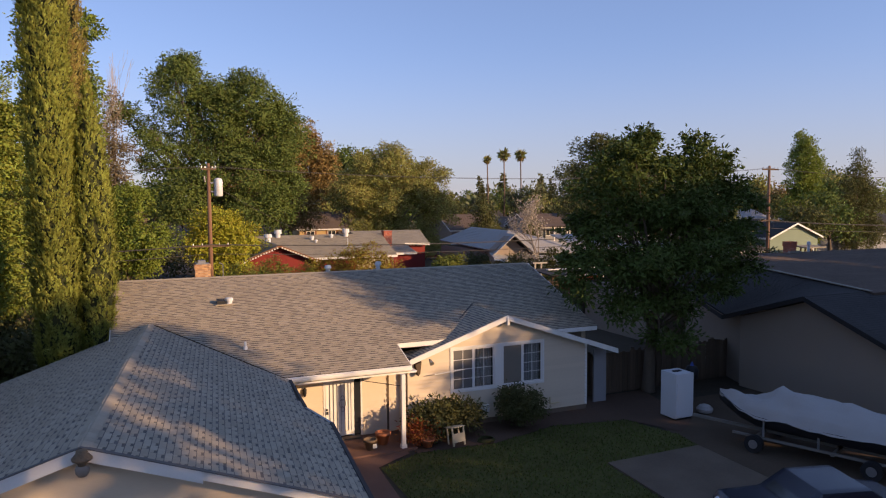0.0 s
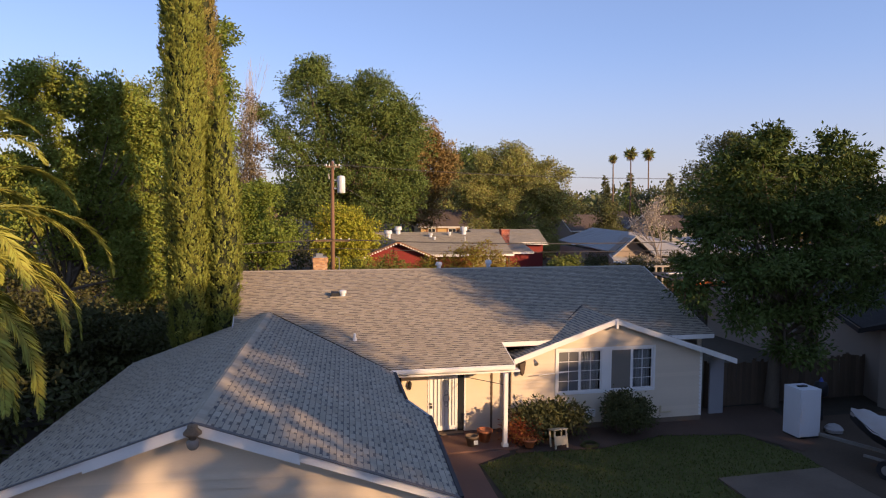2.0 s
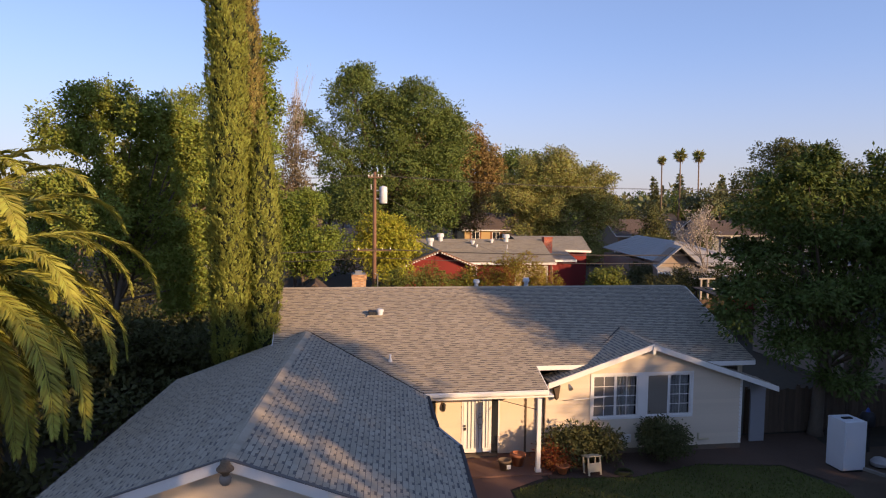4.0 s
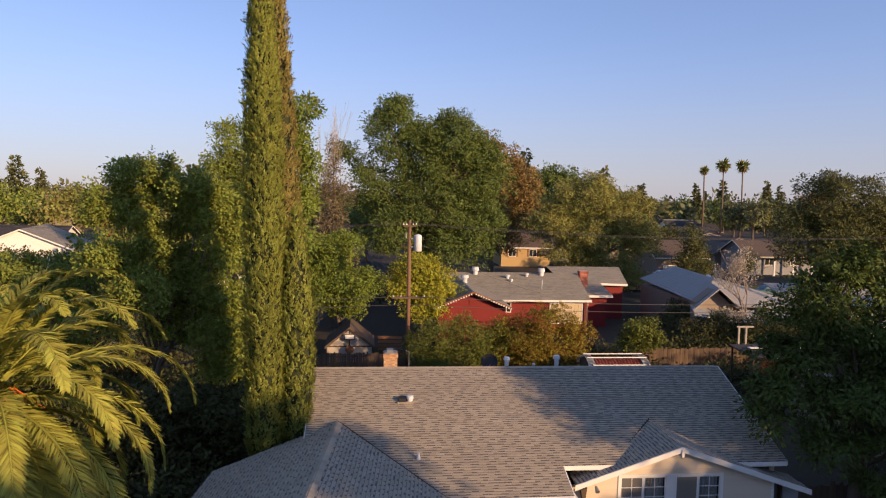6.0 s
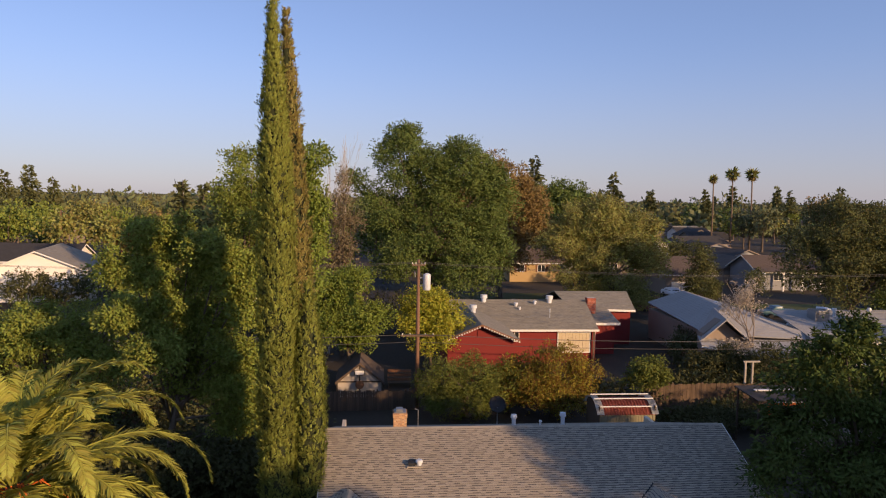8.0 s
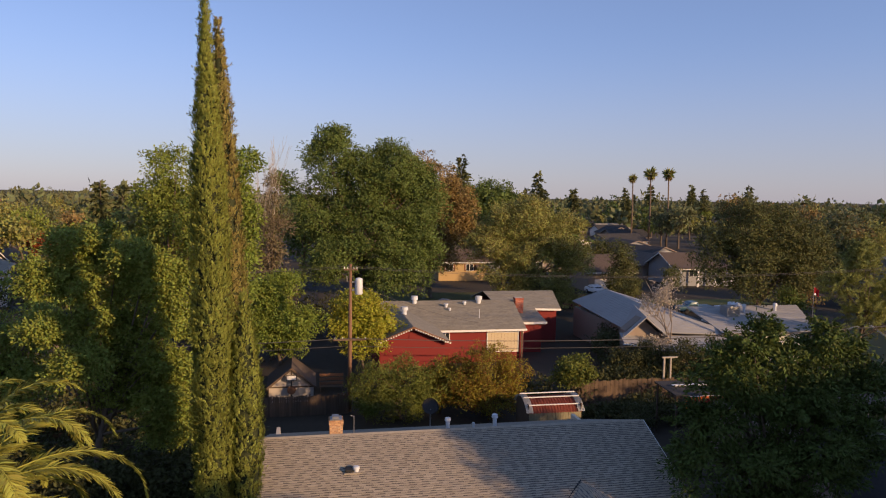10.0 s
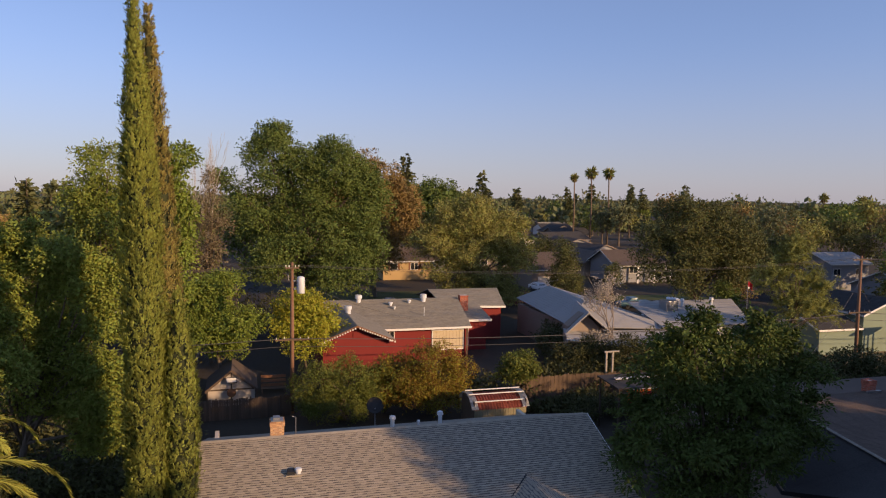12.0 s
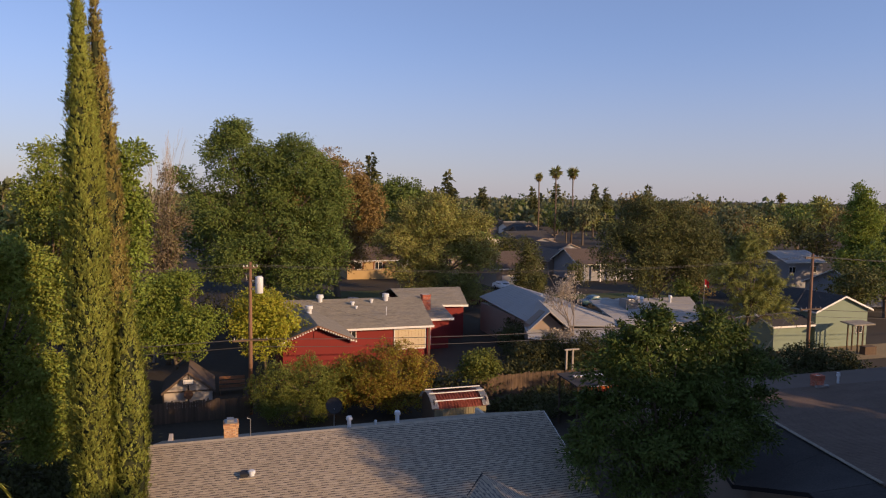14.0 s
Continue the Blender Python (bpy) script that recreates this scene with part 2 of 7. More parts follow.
M["leaf_pale"] = leaf_mat("pale_dry_seed_heads", (.44, .38, .3), 0.18, 0.25, 0.01, 0.2)

# ---------------------------------------------------------------- mesh helpers
def link_mesh(name, me, material, parent=None, label=""):
    for m in (material if isinstance(material, (list, tuple)) else (material,)):
        me.materials.append(m)
    ob = new(name, me)
    if parent is not None:
        ob.parent = parent
    if label:
        ob["label"] = label
    return ob


def part(name, bm, material, parent=None, label="", smooth=False):
    me = bpy.data.meshes.new(name)
    bmesh.ops.recalc_face_normals(bm, faces=bm.faces[:])
    for f in bm.faces:
        f.smooth = smooth
    bm.to_mesh(me)
    bm.free()
    return link_mesh(name, me, material, parent, label)


def empty(name, label, category, m=None, group="", kind=""):
    ob = new(name)
    ob.empty_display_size = 0.3
    if m is not None:
        ob.matrix_world = m
    return tagged(ob, label, category, group, kind)


def add_box(bm, lo, hi, m=None, bevel=0.0):
    c = [(a + b) / 2 for a, b in zip(lo, hi)]
    s = [abs(b - a) for a, b in zip(lo, hi)]
    mm = Matrix.LocRotScale(c, None, s)
    if m is not None:
        mm = m @ mm
    r = bmesh.ops.create_cube(bm, size=1, matrix=mm)
    if bevel:
        edges = list({e for v in r["verts"] for e in v.link_edges})
        bmesh.ops.bevel(bm, geom=edges, offset=bevel, segments=2, affect="EDGES", profile=0.6)
    return r["verts"]


def box(lo, hi, m=None, bevel=0.0):
    bm = bmesh.new()
    add_box(bm, lo, hi, m, bevel)
    return bm


def boxes(*pairs, bevel=0.0):
    bm = bmesh.new()
    for lo, hi in pairs:
        add_box(bm, lo, hi, None, bevel)
    return bm


def add_tube(bm, pts, radii, sides=8, cap=True):
    """A tapered tube along a line of points."""
    pts = [Vector(p) for p in pts]
    rings = []
    for i, p in enumerate(pts):
        d = (pts[min(i + 1, len(pts) - 1)] - pts[max(i - 1, 0)]).normalized()
        a = d.orthogonal().normalized()
        if abs(d.z) < 0.95:
            a = d.cross(Vector((0, 0, 1))).normalized()
        b = d.cross(a)
        r = radii[i] if isinstance(radii, (list, tuple)) else radii
        rings.append([bm.verts.new(p + (a * math.cos(k * 2 * math.pi / sides) + b * math.sin(k * 2 * math.pi / sides)) * r)
                      for k in range(sides)])
    for q, w in zip(rings, rings[1:]):
        for k in range(sides):
            bm.faces.new((q[k], q[(k + 1) % sides], w[(k + 1) % sides], w[k]))
    if cap:
        bm.faces.new(rings[0][::-1])
        bm.faces.new(rings[-1])


def tube(pts, radii, sides=8):
    bm = bmesh.new()
    add_tube(bm, pts, radii, sides)
    return bm


def add_prism(bm, poly, offset):
    """A flat polygon pushed along offset into a solid."""
    off = Vector(offset)
    a = [bm.verts.new(p) for p in poly]
    b = [bm.verts.new(Vector(p) + off) for p in poly]
    bm.faces.new(a)
    bm.faces.new(b[::-1])
    n = len(a)
    for i in range(n):
        bm.faces.new((a[i], b[i], b[(i + 1) % n], a[(i + 1) % n]))


def prism(poly, offset):
    bm = bmesh.new()
    add_prism(bm, poly, offset)
    return bm


def lathe(profile, sides=20):
    """Turns (radius, z) pairs round the z axis."""
    bm = bmesh.new()
    rings = [[bm.verts.new((max(r, 0.001) * math.cos(k * 2 * math.pi / sides), max(r, 0.001) * math.sin(k * 2 * math.pi / sides), z))
              for k in range(sides)] for r, z in profile]
    for q, w in zip(rings, rings[1:]):
        for k in range(sides):
            bm.faces.new((q[k], q[(k + 1) % sides], w[(k + 1) % sides], w[k]))
    bm.faces.new(rings[0][::-1])
    bm.faces.new(rings[-1])
    return bm


def quad_mesh(name, v):
    """A mesh of separate quads from an array (n, 4, 3)."""
    n = len(v)
    me = bpy.data.meshes.new(name)
    me.vertices.add(4 * n)
    me.vertices.foreach_set("co", np.ascontiguousarray(v, dtype=np.float32).ravel())
    me.loops.add(4 * n)
    me.loops.foreach_set("vertex_index", np.arange(4 * n, dtype=np.int32))
    me.polygons.add(n)
    me.polygons.foreach_set("loop_start", np.arange(0, 4 * n, 4, dtype=np.int32))
    me.polygons.foreach_set("loop_total", np.full(n, 4, dtype=np.int32))
    me.update(calc_edges=True)
    return me


def unit(a):
    return a / np.maximum(np.linalg.norm(a, axis=-1, keepdims=True), 1e-9)


def leaf_quads(c, axis, length, width, rng, face=None):
    """Pointed leaves that start at c and lie along axis, facing the way face, or turned at random."""
    axis = unit(axis)
    b = unit(np.cross(axis, rng.normal(size=axis.shape) if face is None else face))
    n = len(c)
    L = (length * rng.uniform(0.65, 1.25, n))[:, None]
    W = (width * rng.uniform(0.7, 1.25, n))[:, None]
    mid = c + axis * L * 0.45
    return np.stack([c, mid + b * W * 0.5, c + axis * L, mid - b * W * 0.5], axis=1)


def crown_leaves(blobs, count, leaf, puff, seed, droop=0.15, low=-0.45, spread=1.15):
    """Leaves on lumpy clumps that stand apart over the outside of some ellipsoids (centre, radii)."""
    rng = np.random.default_rng(seed)
    cen, rad, nrm = [], [], []
    for c, r in blobs:
        r = np.array(r, float)
        a = 4 * np.pi * ((r[0] * r[1]) ** 1.6 / 3 + (r[0] * r[2]) ** 1.6 / 3 + (r[1] * r[2]) ** 1.6 / 3) ** (1 / 1.6)
        rc = min(puff * 1.35, r.min() * .75)
        k = max(4, int(spread * a / (np.pi * rc * rc)))
        i = np.arange(k) + .5
        z = 1 - 2 * i / k
        th = i * 2.399963 + rng.uniform(0, 6.28)
        d = unit(np.column_stack([np.sqrt(1 - z * z) * np.cos(th), np.sqrt(1 - z * z) * np.sin(th), z]) + rng.normal(0, .22, (k, 3)))
        d = d[d[:, 2] > low]
        k = len(d)
        s = rng.uniform(.55, 1.3, k) * rc
        cen.append(np.array(c) + d * np.maximum(r - .55 * rc, .3 * r) * rng.uniform(.62, 1.12, (k, 1)))
        rad.append(s)
        nrm.append(d)
    cen, rad, nrm = np.concatenate(cen), np.concatenate(rad), np.concatenate(nrm)
    w = rad ** 2
    per = 9
    nodes = max(1, int(count * .84) // per)
    which = rng.choice(len(rad), nodes, p=w / w.sum())
    q = unit(rng.normal(size=(nodes, 3)) + nrm[which] * .6 + np.array([0, 0, .35]))
    f = rng.uniform(2, 4, (len(rad), 3))[which]
    ph = rng.uniform(0, 6.28, (len(rad), 3))[which]
    lump = 1 + .18 * np.sin(q[:, 0] * f[:, 0] * 2 + ph[:, 0]) + .18 * np.sin(q[:, 1] * f[:, 1] * 2 + ph[:, 1]) + .16 * np.sin(q[:, 2] * f[:, 2] * 2 + ph[:, 2])
    out = np.where(rng.uniform(0, 1, nodes) < .06, rng.uniform(1.0, 1.14, nodes), rng.uniform(.76, 1.0, nodes))
    node = cen[which] + q * np.array([1, 1, .85]) * (rad[which] * lump * out)[:, None]
    k = np.repeat(np.arange(nodes), per)
    size = (leaf[0] * rng.uniform(.45, 1.0, nodes))[k][:, None]
    off = rng.normal(size=(len(k), 3)) * np.array([1, 1, .62]) + q[k] * .35
    pos = node[k] + off * size
    ax = unit(off) * .7 + q[k] * 0.3 + rng.normal(size=off.shape) * 0.4 - np.array([0, 0, droop])
    turn = unit(q + nrm[which] * .5) + rng.normal(0, .22, q.shape)
    face = turn[k] + np.array([0, 0, .12]) + rng.normal(size=off.shape) * 0.22
    rest = max(1, count - len(k))                 # sparse leaves that fill the inside of the clumps
    which = rng.choice(len(rad), rest, p=w / w.sum())
    q = unit(rng.normal(size=(rest, 3)))
    pos = np.concatenate([pos, cen[which] + q * (rad[which] * rng.uniform(.25, .72, rest))[:, None]])
    ax = np.concatenate([ax, q * .4 + rng.normal(size=(rest, 3)) * .6])
    face = np.concatenate([face, q + rng.normal(size=(rest, 3)) * .5])
    return leaf_quads(pos, ax, leaf[0], leaf[1], rng, face)


def shoot_leaves(blobs, shoots, per, length, leaf, seed):
    """Long arching shoots set with narrow leaves, which give a feathery crown."""
    rng = np.random.default_rng(seed)
    C = np.array([c for c, r in blobs], float)
    R = np.array([r for c, r in blobs], float)
    w = R.prod(axis=1) ** (2 / 3)
    b = rng.choice(len(C), shoots, p=w / w.sum())
    d = unit(rng.normal(size=(shoots, 3)) + np.array([0, 0, .25]))
    base = C[b] + d * R[b] * rng.uniform(.2, .8, (shoots, 1))
    way = unit(d * .75 + np.array([0, 0, .8]) + rng.normal(0, .3, (shoots, 3)))
    L = length * rng.uniform(.55, 1.3, (shoots, 1))
    k = np.repeat(np.arange(shoots), per)
    t = rng.uniform(.05, 1, (shoots * per, 1))
    pos = base[k] + way[k] * L[k] * t - np.array([0, 0, .3]) * L[k] * t ** 2
    side = rng.normal(size=(shoots * per, 3))
    side = unit(side - way[k] * (side * way[k]).sum(axis=1, keepdims=True))
    ax = way[k] * .55 + side * .85 - np.array([0, 0, .35])
    return leaf_quads(pos, ax, leaf[0] * (1.1 - .5 * t[:, 0]), leaf[1], rng, way[k] + rng.normal(0, .5, ax.shape))


def trunk_bm(base, blobs, r0, seed, limbs=2, fork=0.35):
    """A trunk with limbs that run into the crown's masses."""
    rnd = random.Random(seed)
    bm = bmesh.new()
    base = Vector(base)
    cen = sum((Vector(c) for c, _ in blobs), Vector()) / len(blobs)
    top = base.lerp(cen, 0.75)
    joint = base.lerp(Vector((base.x * 0.6 + cen.x * 0.4, base.y * 0.6 + cen.y * 0.4, cen.z)), fork)
    add_tube(bm, [base - Vector((0, 0, 0.2)), base + Vector((0, 0, 0.25)), base.lerp(joint, 0.5) + Vector((rnd.uniform(-.1, .1), 0, 0)), joint, top],
             [r0 * 1.5, r0 * 1.1, r0 * 0.95, r0 * 0.8, r0 * 0.35], 9)
    for c, r in blobs:
        for i in range(limbs):
            end = Vector(c) + Vector((rnd.uniform(-.6, .6) * r[0], rnd.uniform(-.6, .6) * r[1], rnd.uniform(-.2, .6) * r[2]))
            start = joint.lerp(top, rnd.uniform(0, 0.7))
            mid = start.lerp(end, 0.5) + Vector((rnd.uniform(-.3, .3), rnd.uniform(-.3, .3), rnd.uniform(0, .5)))
            add_tube(bm, [start, mid, end], [r0 * 0.4, r0 * 0.25, r0 * 0.07], 6)
    return bm


def tree(name, label, base, blobs, leaves, leaf, puff, leafmat, r0=0.2, seed=1, category="tree", bark=None, limbs=2, group="", shoots=0, **kw):
    """blobs are given as (dx, dy, height over the base, rx, ry, rz)."""
    e = empty(name, label, category, pose(*base), group)
    bl = [((x, y, z), (a, b, c)) for x, y, z, a, b, c in blobs]
    part("trunk", trunk_bm((0, 0, 0), bl, r0, seed, limbs), bark or M["bark"], e, smooth=True)
    if shoots:
        quads = shoot_leaves(bl, shoots, leaves // shoots, puff, leaf, seed)
    else:
        quads = crown_leaves(bl, leaves, leaf, puff, seed, **kw)
    link_mesh("crown", quad_mesh("crown", quads), leafmat, e)
    return e

# ---------------------------------------------------------------- ground
def sheet(name, label, poly, z, material, thick=0.0, parent=None):
    pts = [(x, y, z) for x, y in poly]
    if thick:
        ob = part(name, prism(pts, (0, 0, -thick)), material, parent)
    else:
        bm = bmesh.new()
        bm.faces.new([bm.verts.new(p) for p in pts])
        bmesh.ops.recalc_face_normals(bm, faces=bm.faces[:])
        for f in bm.faces:
            if f.normal.z < 0:
                f.normal_flip()
        me = bpy.data.meshes.new(name)
        bm.to_mesh(me)
        bm.free()
        ob = link_mesh(name, me, material, parent)
    return tagged(ob, label, "ground", kind="structure")


sheet("ground", "dry brown earth between the yards", [(-4000, -4000), (4000, -4000), (4000, 4500), (-4000, 4500)], G, M["earth"])
LAWN = [(6.1, 10.0), (6.0, 22.3), (7.6, 23.1), (10.5, 22.9), (13.2, 23.7), (16.2, 23.2), (16.9, 21.0), (16.75, 19.85), (12.8, 19.7), (12.2, 10.0)]
sheet("lawn", "mown green lawn with yellowing patches", LAWN, G + 0.02, M["lawn_soil"])
sheet("flower_bed", "bed of dark bark under the front windows", [(7.4, 25.2), (7.55, 23.1), (10.5, 22.92), (13.2, 23.72), (16.2, 23.22), (17.2, 21.2), (18.6, 22.2), (19.6, 26.4), (16.6, 26.4)], G + 0.035, M["soil"])
sheet("front_path", "narrow red-brown concrete front path", [(3.9, 8.0), (5.1, 8.0), (5.95, 22.4), (7.3, 23.2), (7.3, 23.5), (3.3, 23.5)], G + 0.03, M["red_paver"])
sheet("parking_pad", "stained pale concrete parking pad", [(12.25, 9.0), (12.85, 19.72), (16.7, 19.8), (16.2, 9.0)], G + 0.06, M["concrete"], 0.1)
sheet("driveway", "old dark driveway beside the fence", [(16.25, 6.0), (17.0, 24.6), (26.8, 24.6), (26.8, 6.0)], G + 0.012, M["drive"])
sheet("street", "asphalt street behind the red house", [(-260, 99), (260, 93), (260, 103), (-260, 109)], G + 0.02, M["asphalt"])
sheet("side_street", "asphalt side street leading away", [(-4.5, 86), (1.5, 86), (3.5, 150), (-3.5, 150)], G + 0.03, M["asphalt"])
sheet("cross_street", "asphalt street that runs towards the palms", [(44, 104), (52, 104), (132, 260), (122, 262)], G + 0.03, M["asphalt"])
sheet("front_street", "asphalt street in front of the garage", [(-120, -22), (120, -22), (120, -13), (-120, -13)], G + 0.02, M["asphalt"])
sheet("verge", "strip of green front lawn along the street", [(8, 104.5), (42, 103.6), (44, 115), (8, 116)], G + 0.025, M["lawn_soil"])
sheet("far_verge", "green front lawn of the porch house", [(52, 99), (74, 98.4), (74, 104), (52, 105)], G + 0.045, M["grass"])

rng = np.random.default_rng(7)
pts = rng.uniform((5.9, 12.0), (17.2, 24.0), (26000, 2))
def inside(poly, p):
    x, y = p[:, 0], p[:, 1]
    res = np.zeros(len(p), bool)
    for (x1, y1), (x2, y2) in zip(poly, poly[1:] + poly[:1]):
        hit = ((y1 > y) != (y2 > y)) & (x < (x2 - x1) * (y - y1) / (y2 - y1 + 1e-12) + x1)
        res ^= hit
    return res
pts = pts[inside(LAWN, pts)]
c = np.column_stack([pts, np.full(len(pts), G + 0.02)])
ax = rng.normal(size=(len(c), 3)) * 0.45 + np.array([0, 0, 1])
tagged(link_mesh("grass", quad_mesh("grass", leaf_quads(c, ax, 0.075, 0.035, rng)), M["grass"]), "short green grass blades of the lawn", "grass", kind="stuff")

# ---------------------------------------------------------------- shingled roofs
# width classes: light tabs, then the gaps between them, where a dark strip shows under a light one
TAB_W = (0.20, 0.26, 0.32, 0.40, 0.18, 0.25, 0.33, 0.10, 0.14, 0.19)
COURSE = 0.142
STRIP = 0.066
LINE = 0.026


def roof_frame(o, eave, up):
    """Axes on a roof plane: o a point, eave a level direction, up a point up the slope."""
    o = Vector(o)
    u = Vector(eave).normalized()
    v = Vector(up) - o
    v = (v - u * v.dot(u)).normalized()
    return o, u, v, u.cross(v).normalized()


def tab_rows(spans, seed, sparse=False):
    """Courses of tabs: (v, u, width, kind 0 light, 1 dark strip, 2 light top of a gap, 3 dark butt of a light tab, 4 and 5 the same with a fine dark butt)."""
    rnd = random.Random(seed)
    v, rows = 0.0, []
    while True:
        s = spans(v + COURSE * 0.5)
        if s is None:
            return rows
        for u0, u1 in s:
            u = u0
            gap = rnd.random() < .5
            while u < u1 - 0.03:
                k = rnd.choice((7, 8, 9) if sparse else (4, 5, 6)) if gap else rnd.choice((0, 1, 2, 3))
                w = TAB_W[k]
                if u + w > u1 + .012:
                    w = u1 - u
                    k = -1
                if gap:
                    rows += [(v, u, w, 1, k), (v + STRIP, u, w, 2, k)]
                else:
                    rows += [(v, u, w, 5, -1), (v + .012, u, w, 4, k)] if sparse else [(v, u, w, 3, -1), (v + LINE, u, w, 0, k)]
                u += w + 0.003
                gap = not gap if rnd.random() < .93 else gap
        v += COURSE


def tab_verts(v, u, w, kind):
    h0 = (0.02, 0.009, 0.014, 0.018, 0.016, 0.015)[kind]
    h = (COURSE - LINE + .03, STRIP + .004, COURSE - STRIP + .02, LINE + .004, COURSE + .02, .014)[kind]
    return [(u, v, 0), (u + w, v, 0), (u + w, v + h, 0), (u, v + h, 0),
            (u, v, h0), (u + w, v, h0), (u + w, v + h, .005), (u, v + h, .005)]


TAB_F = ((4, 5, 6, 7), (0, 1, 5, 4), (1, 2, 6, 5), (3, 0, 4, 7))


def shingle(parent, fr, spans, seed, single=None, gap="shingle_dark", sparse=False):
    """Covers a plane with tabs. Those that single(v, u) picks are parts of their own, the others are joined."""
    o, u, v, n = fr
    mat4 = Matrix((u, v, n)).transposed().to_4x4()
    mat4.translation = o
    inv = parent.matrix_world.inverted()
    groups = {False: [], True: []}
    made = 0
    for v0, u0, w, kind, k in tab_rows(spans, seed, sparse):
        dark = kind in (1, 3, 5)
        if single and k >= 0 and single(v0, u0) and made < 290:
            key = (k, kind, gap)
            if key not in TAB_MESH:
                me = bpy.data.meshes.new("shingle")
                me.from_pydata(tab_verts(0, 0, w, kind), [], TAB_F)
                me.materials.append(M[gap] if dark else M["shingle_one"])
                TAB_MESH[key] = me
            ob = new("shingle", TAB_MESH[key])
            ob.parent = parent
            ob.matrix_local = inv @ mat4 @ Matrix.Translation((u0, v0, 0))
            made += 1
        else:
            groups[dark].append(tab_verts(v0, u0, w, kind))
    for dark, tabs in groups.items():
        a = np.array(tabs, dtype=np.float64).reshape(-1, 3)
        k = len(tabs)
        faces = (np.array(TAB_F)[None] + 8 * np.arange(k)[:, None, None]).reshape(-1, 4)
        me = bpy.data.meshes.new("shingles")
        me.from_pydata(a.tolist(), [], faces.tolist())
        ob = link_mesh("shingles", me, M[gap] if dark else M["shingle"], parent)
        ob.matrix_local = inv @ mat4
        ob["kind"] = "stuff"


TAB_MESH = {}


def poly_spans(poly):
    """Spans of a polygon given in (u, v)."""
    top = max(p[1] for p in poly)
    def spans(v):
        if v > top:
            return None
        xs = []
        for (x1, y1), (x2, y2) in zip(poly, poly[1:] + poly[:1]):
            if (y1 > v) != (y2 > v):
                xs.append(x1 + (x2 - x1) * (v - y1) / (y2 - y1))
        xs.sort()
        return list(zip(xs[::2], xs[1::2]))
    return spans


def to_uv(fr, p):
    d = Vector(p) - fr[0]
    return (d.dot(fr[1]), d.dot(fr[2]))


def roof_plane(house, outline, eave, up, seed, single=None, thick=0.1, gap="shingle_dark", sparse=False):
    """A roof plane from its outline in the world, with slab and tabs; outline[0] lies on its lowest edge."""
    fr = roof_frame(outline[0], eave, up)
    inv = house.matrix_world.inverted()
    n = fr[3]
    slab = part("roof_deck", prism([inv @ (Vector(p) - n * 0.004) for p in outline], inv.to_3x3() @ (-n * thick)), M["underlay"], house)
    uv = [to_uv(fr, p) for p in outline]
    low = min(q[1] for q in uv)
    fr2 = (fr[0] + fr[2] * low, fr[1], fr[2], fr[3])
    shingle(house, fr2, poly_spans([(a, b - low) for a, b in uv]), seed, single, gap, sparse)


def board_between(parent, a, b, drop, depth, material, name="fascia_board", m=None):
    """A board with its top edge from a to b, hanging down by drop, depth thick to its right."""
    a, b = Vector(a), Vector(b)
    d = (b - a).normalized()
    side = d.cross(Vector((0, 0, 1))).normalized() * depth
    dn = Vector((0, 0, -drop))
    inv = parent.matrix_world.inverted()
    pl = [inv @ p for p in (a, b, b + dn, a + dn)]
    return part(name, prism(pl, inv.to_3x3() @ side), material, parent)


def siding_wall(parent, x0, x1, y, z0, top, step=0.2, gaps=(), material=None):
    """Lap boards on a wall that faces -y. top(x) is the wall's height; gaps are (xa, xb, za, zb)."""
    z = z0
    inv = parent.matrix_world.inverted()
    while True:
        cuts = [(x0, x1)]
        for xa, xb, za, zb in gaps:
            if z + step * 0.5 > za and z + step * 0.5 < zb:
                nxt = []
                for a, b in cuts:
                    if xb <= a or xa >= b:
                        nxt.append((a, b))
                    else:
                        nxt += [(a, xa)] if xa > a + 0.02 else []
                        nxt += [(xb, b)] if xb < b - 0.02 else []
                cuts = nxt
        any_left = False
        for a, b in cuts:
            while a < b and top(a) < z + step:
                a += 0.02
            while b > a and top(b) < z + step:
                b -= 0.02
            if b - a < 0.1:
                continue
            any_left = True
            bm = bmesh.new()
            v = [bm.verts.new(inv @ Vector(p)) for p in ((a, y, z), (b, y, z), (b, y, z + step), (a, y, z + step),
                 (a, y - 0.05, z), (b, y - 0.05, z), (b, y - 0.012, z + step), (a, y - 0.012, z + step))]
            for q in ((4, 5, 6, 7), (0, 1, 5, 4), (1, 2, 6, 5), (3, 0, 4, 7), (2, 3, 7, 6)):
                bm.faces.new([v[i] for i in q])
            part("siding_board", bm, material or M["siding"], parent)
        z += step
        if z > top((x0 + x1) / 2) + 3 or (not any_left and z > z0 + 2.6):
            return


# ---------------------------------------------------------------- the cream house
SL = 0.32
RZ, RY = 5.04, 31.85
def main_z(y):
    return RZ - SL * (RY - y)
house = empty("cream_house", "cream single-storey house with a grey shingle roof", "house")
XL, XR = -1.9, 16.8
EV, EV2 = 23.85, 25.36

def hp(x, y):
    return (x, y, main_z(y))
# front plane: behind the garage on the left, lower over the porch
def near_band(v, u):
    return 1.2 < v < 3.4 and 1.5 < u < 6.0
roof_plane(house, [hp(3.05, EV), hp(7.62, EV), hp(7.62, EV2), hp(16.4, EV2), (XR, RY, RZ), (XL, RY, RZ), hp(XL, 26.8), hp(-0.4, 27.3)],
           (1, 0, 0), (0, RY, RZ), 3, near_band, gap="shingle_mid")
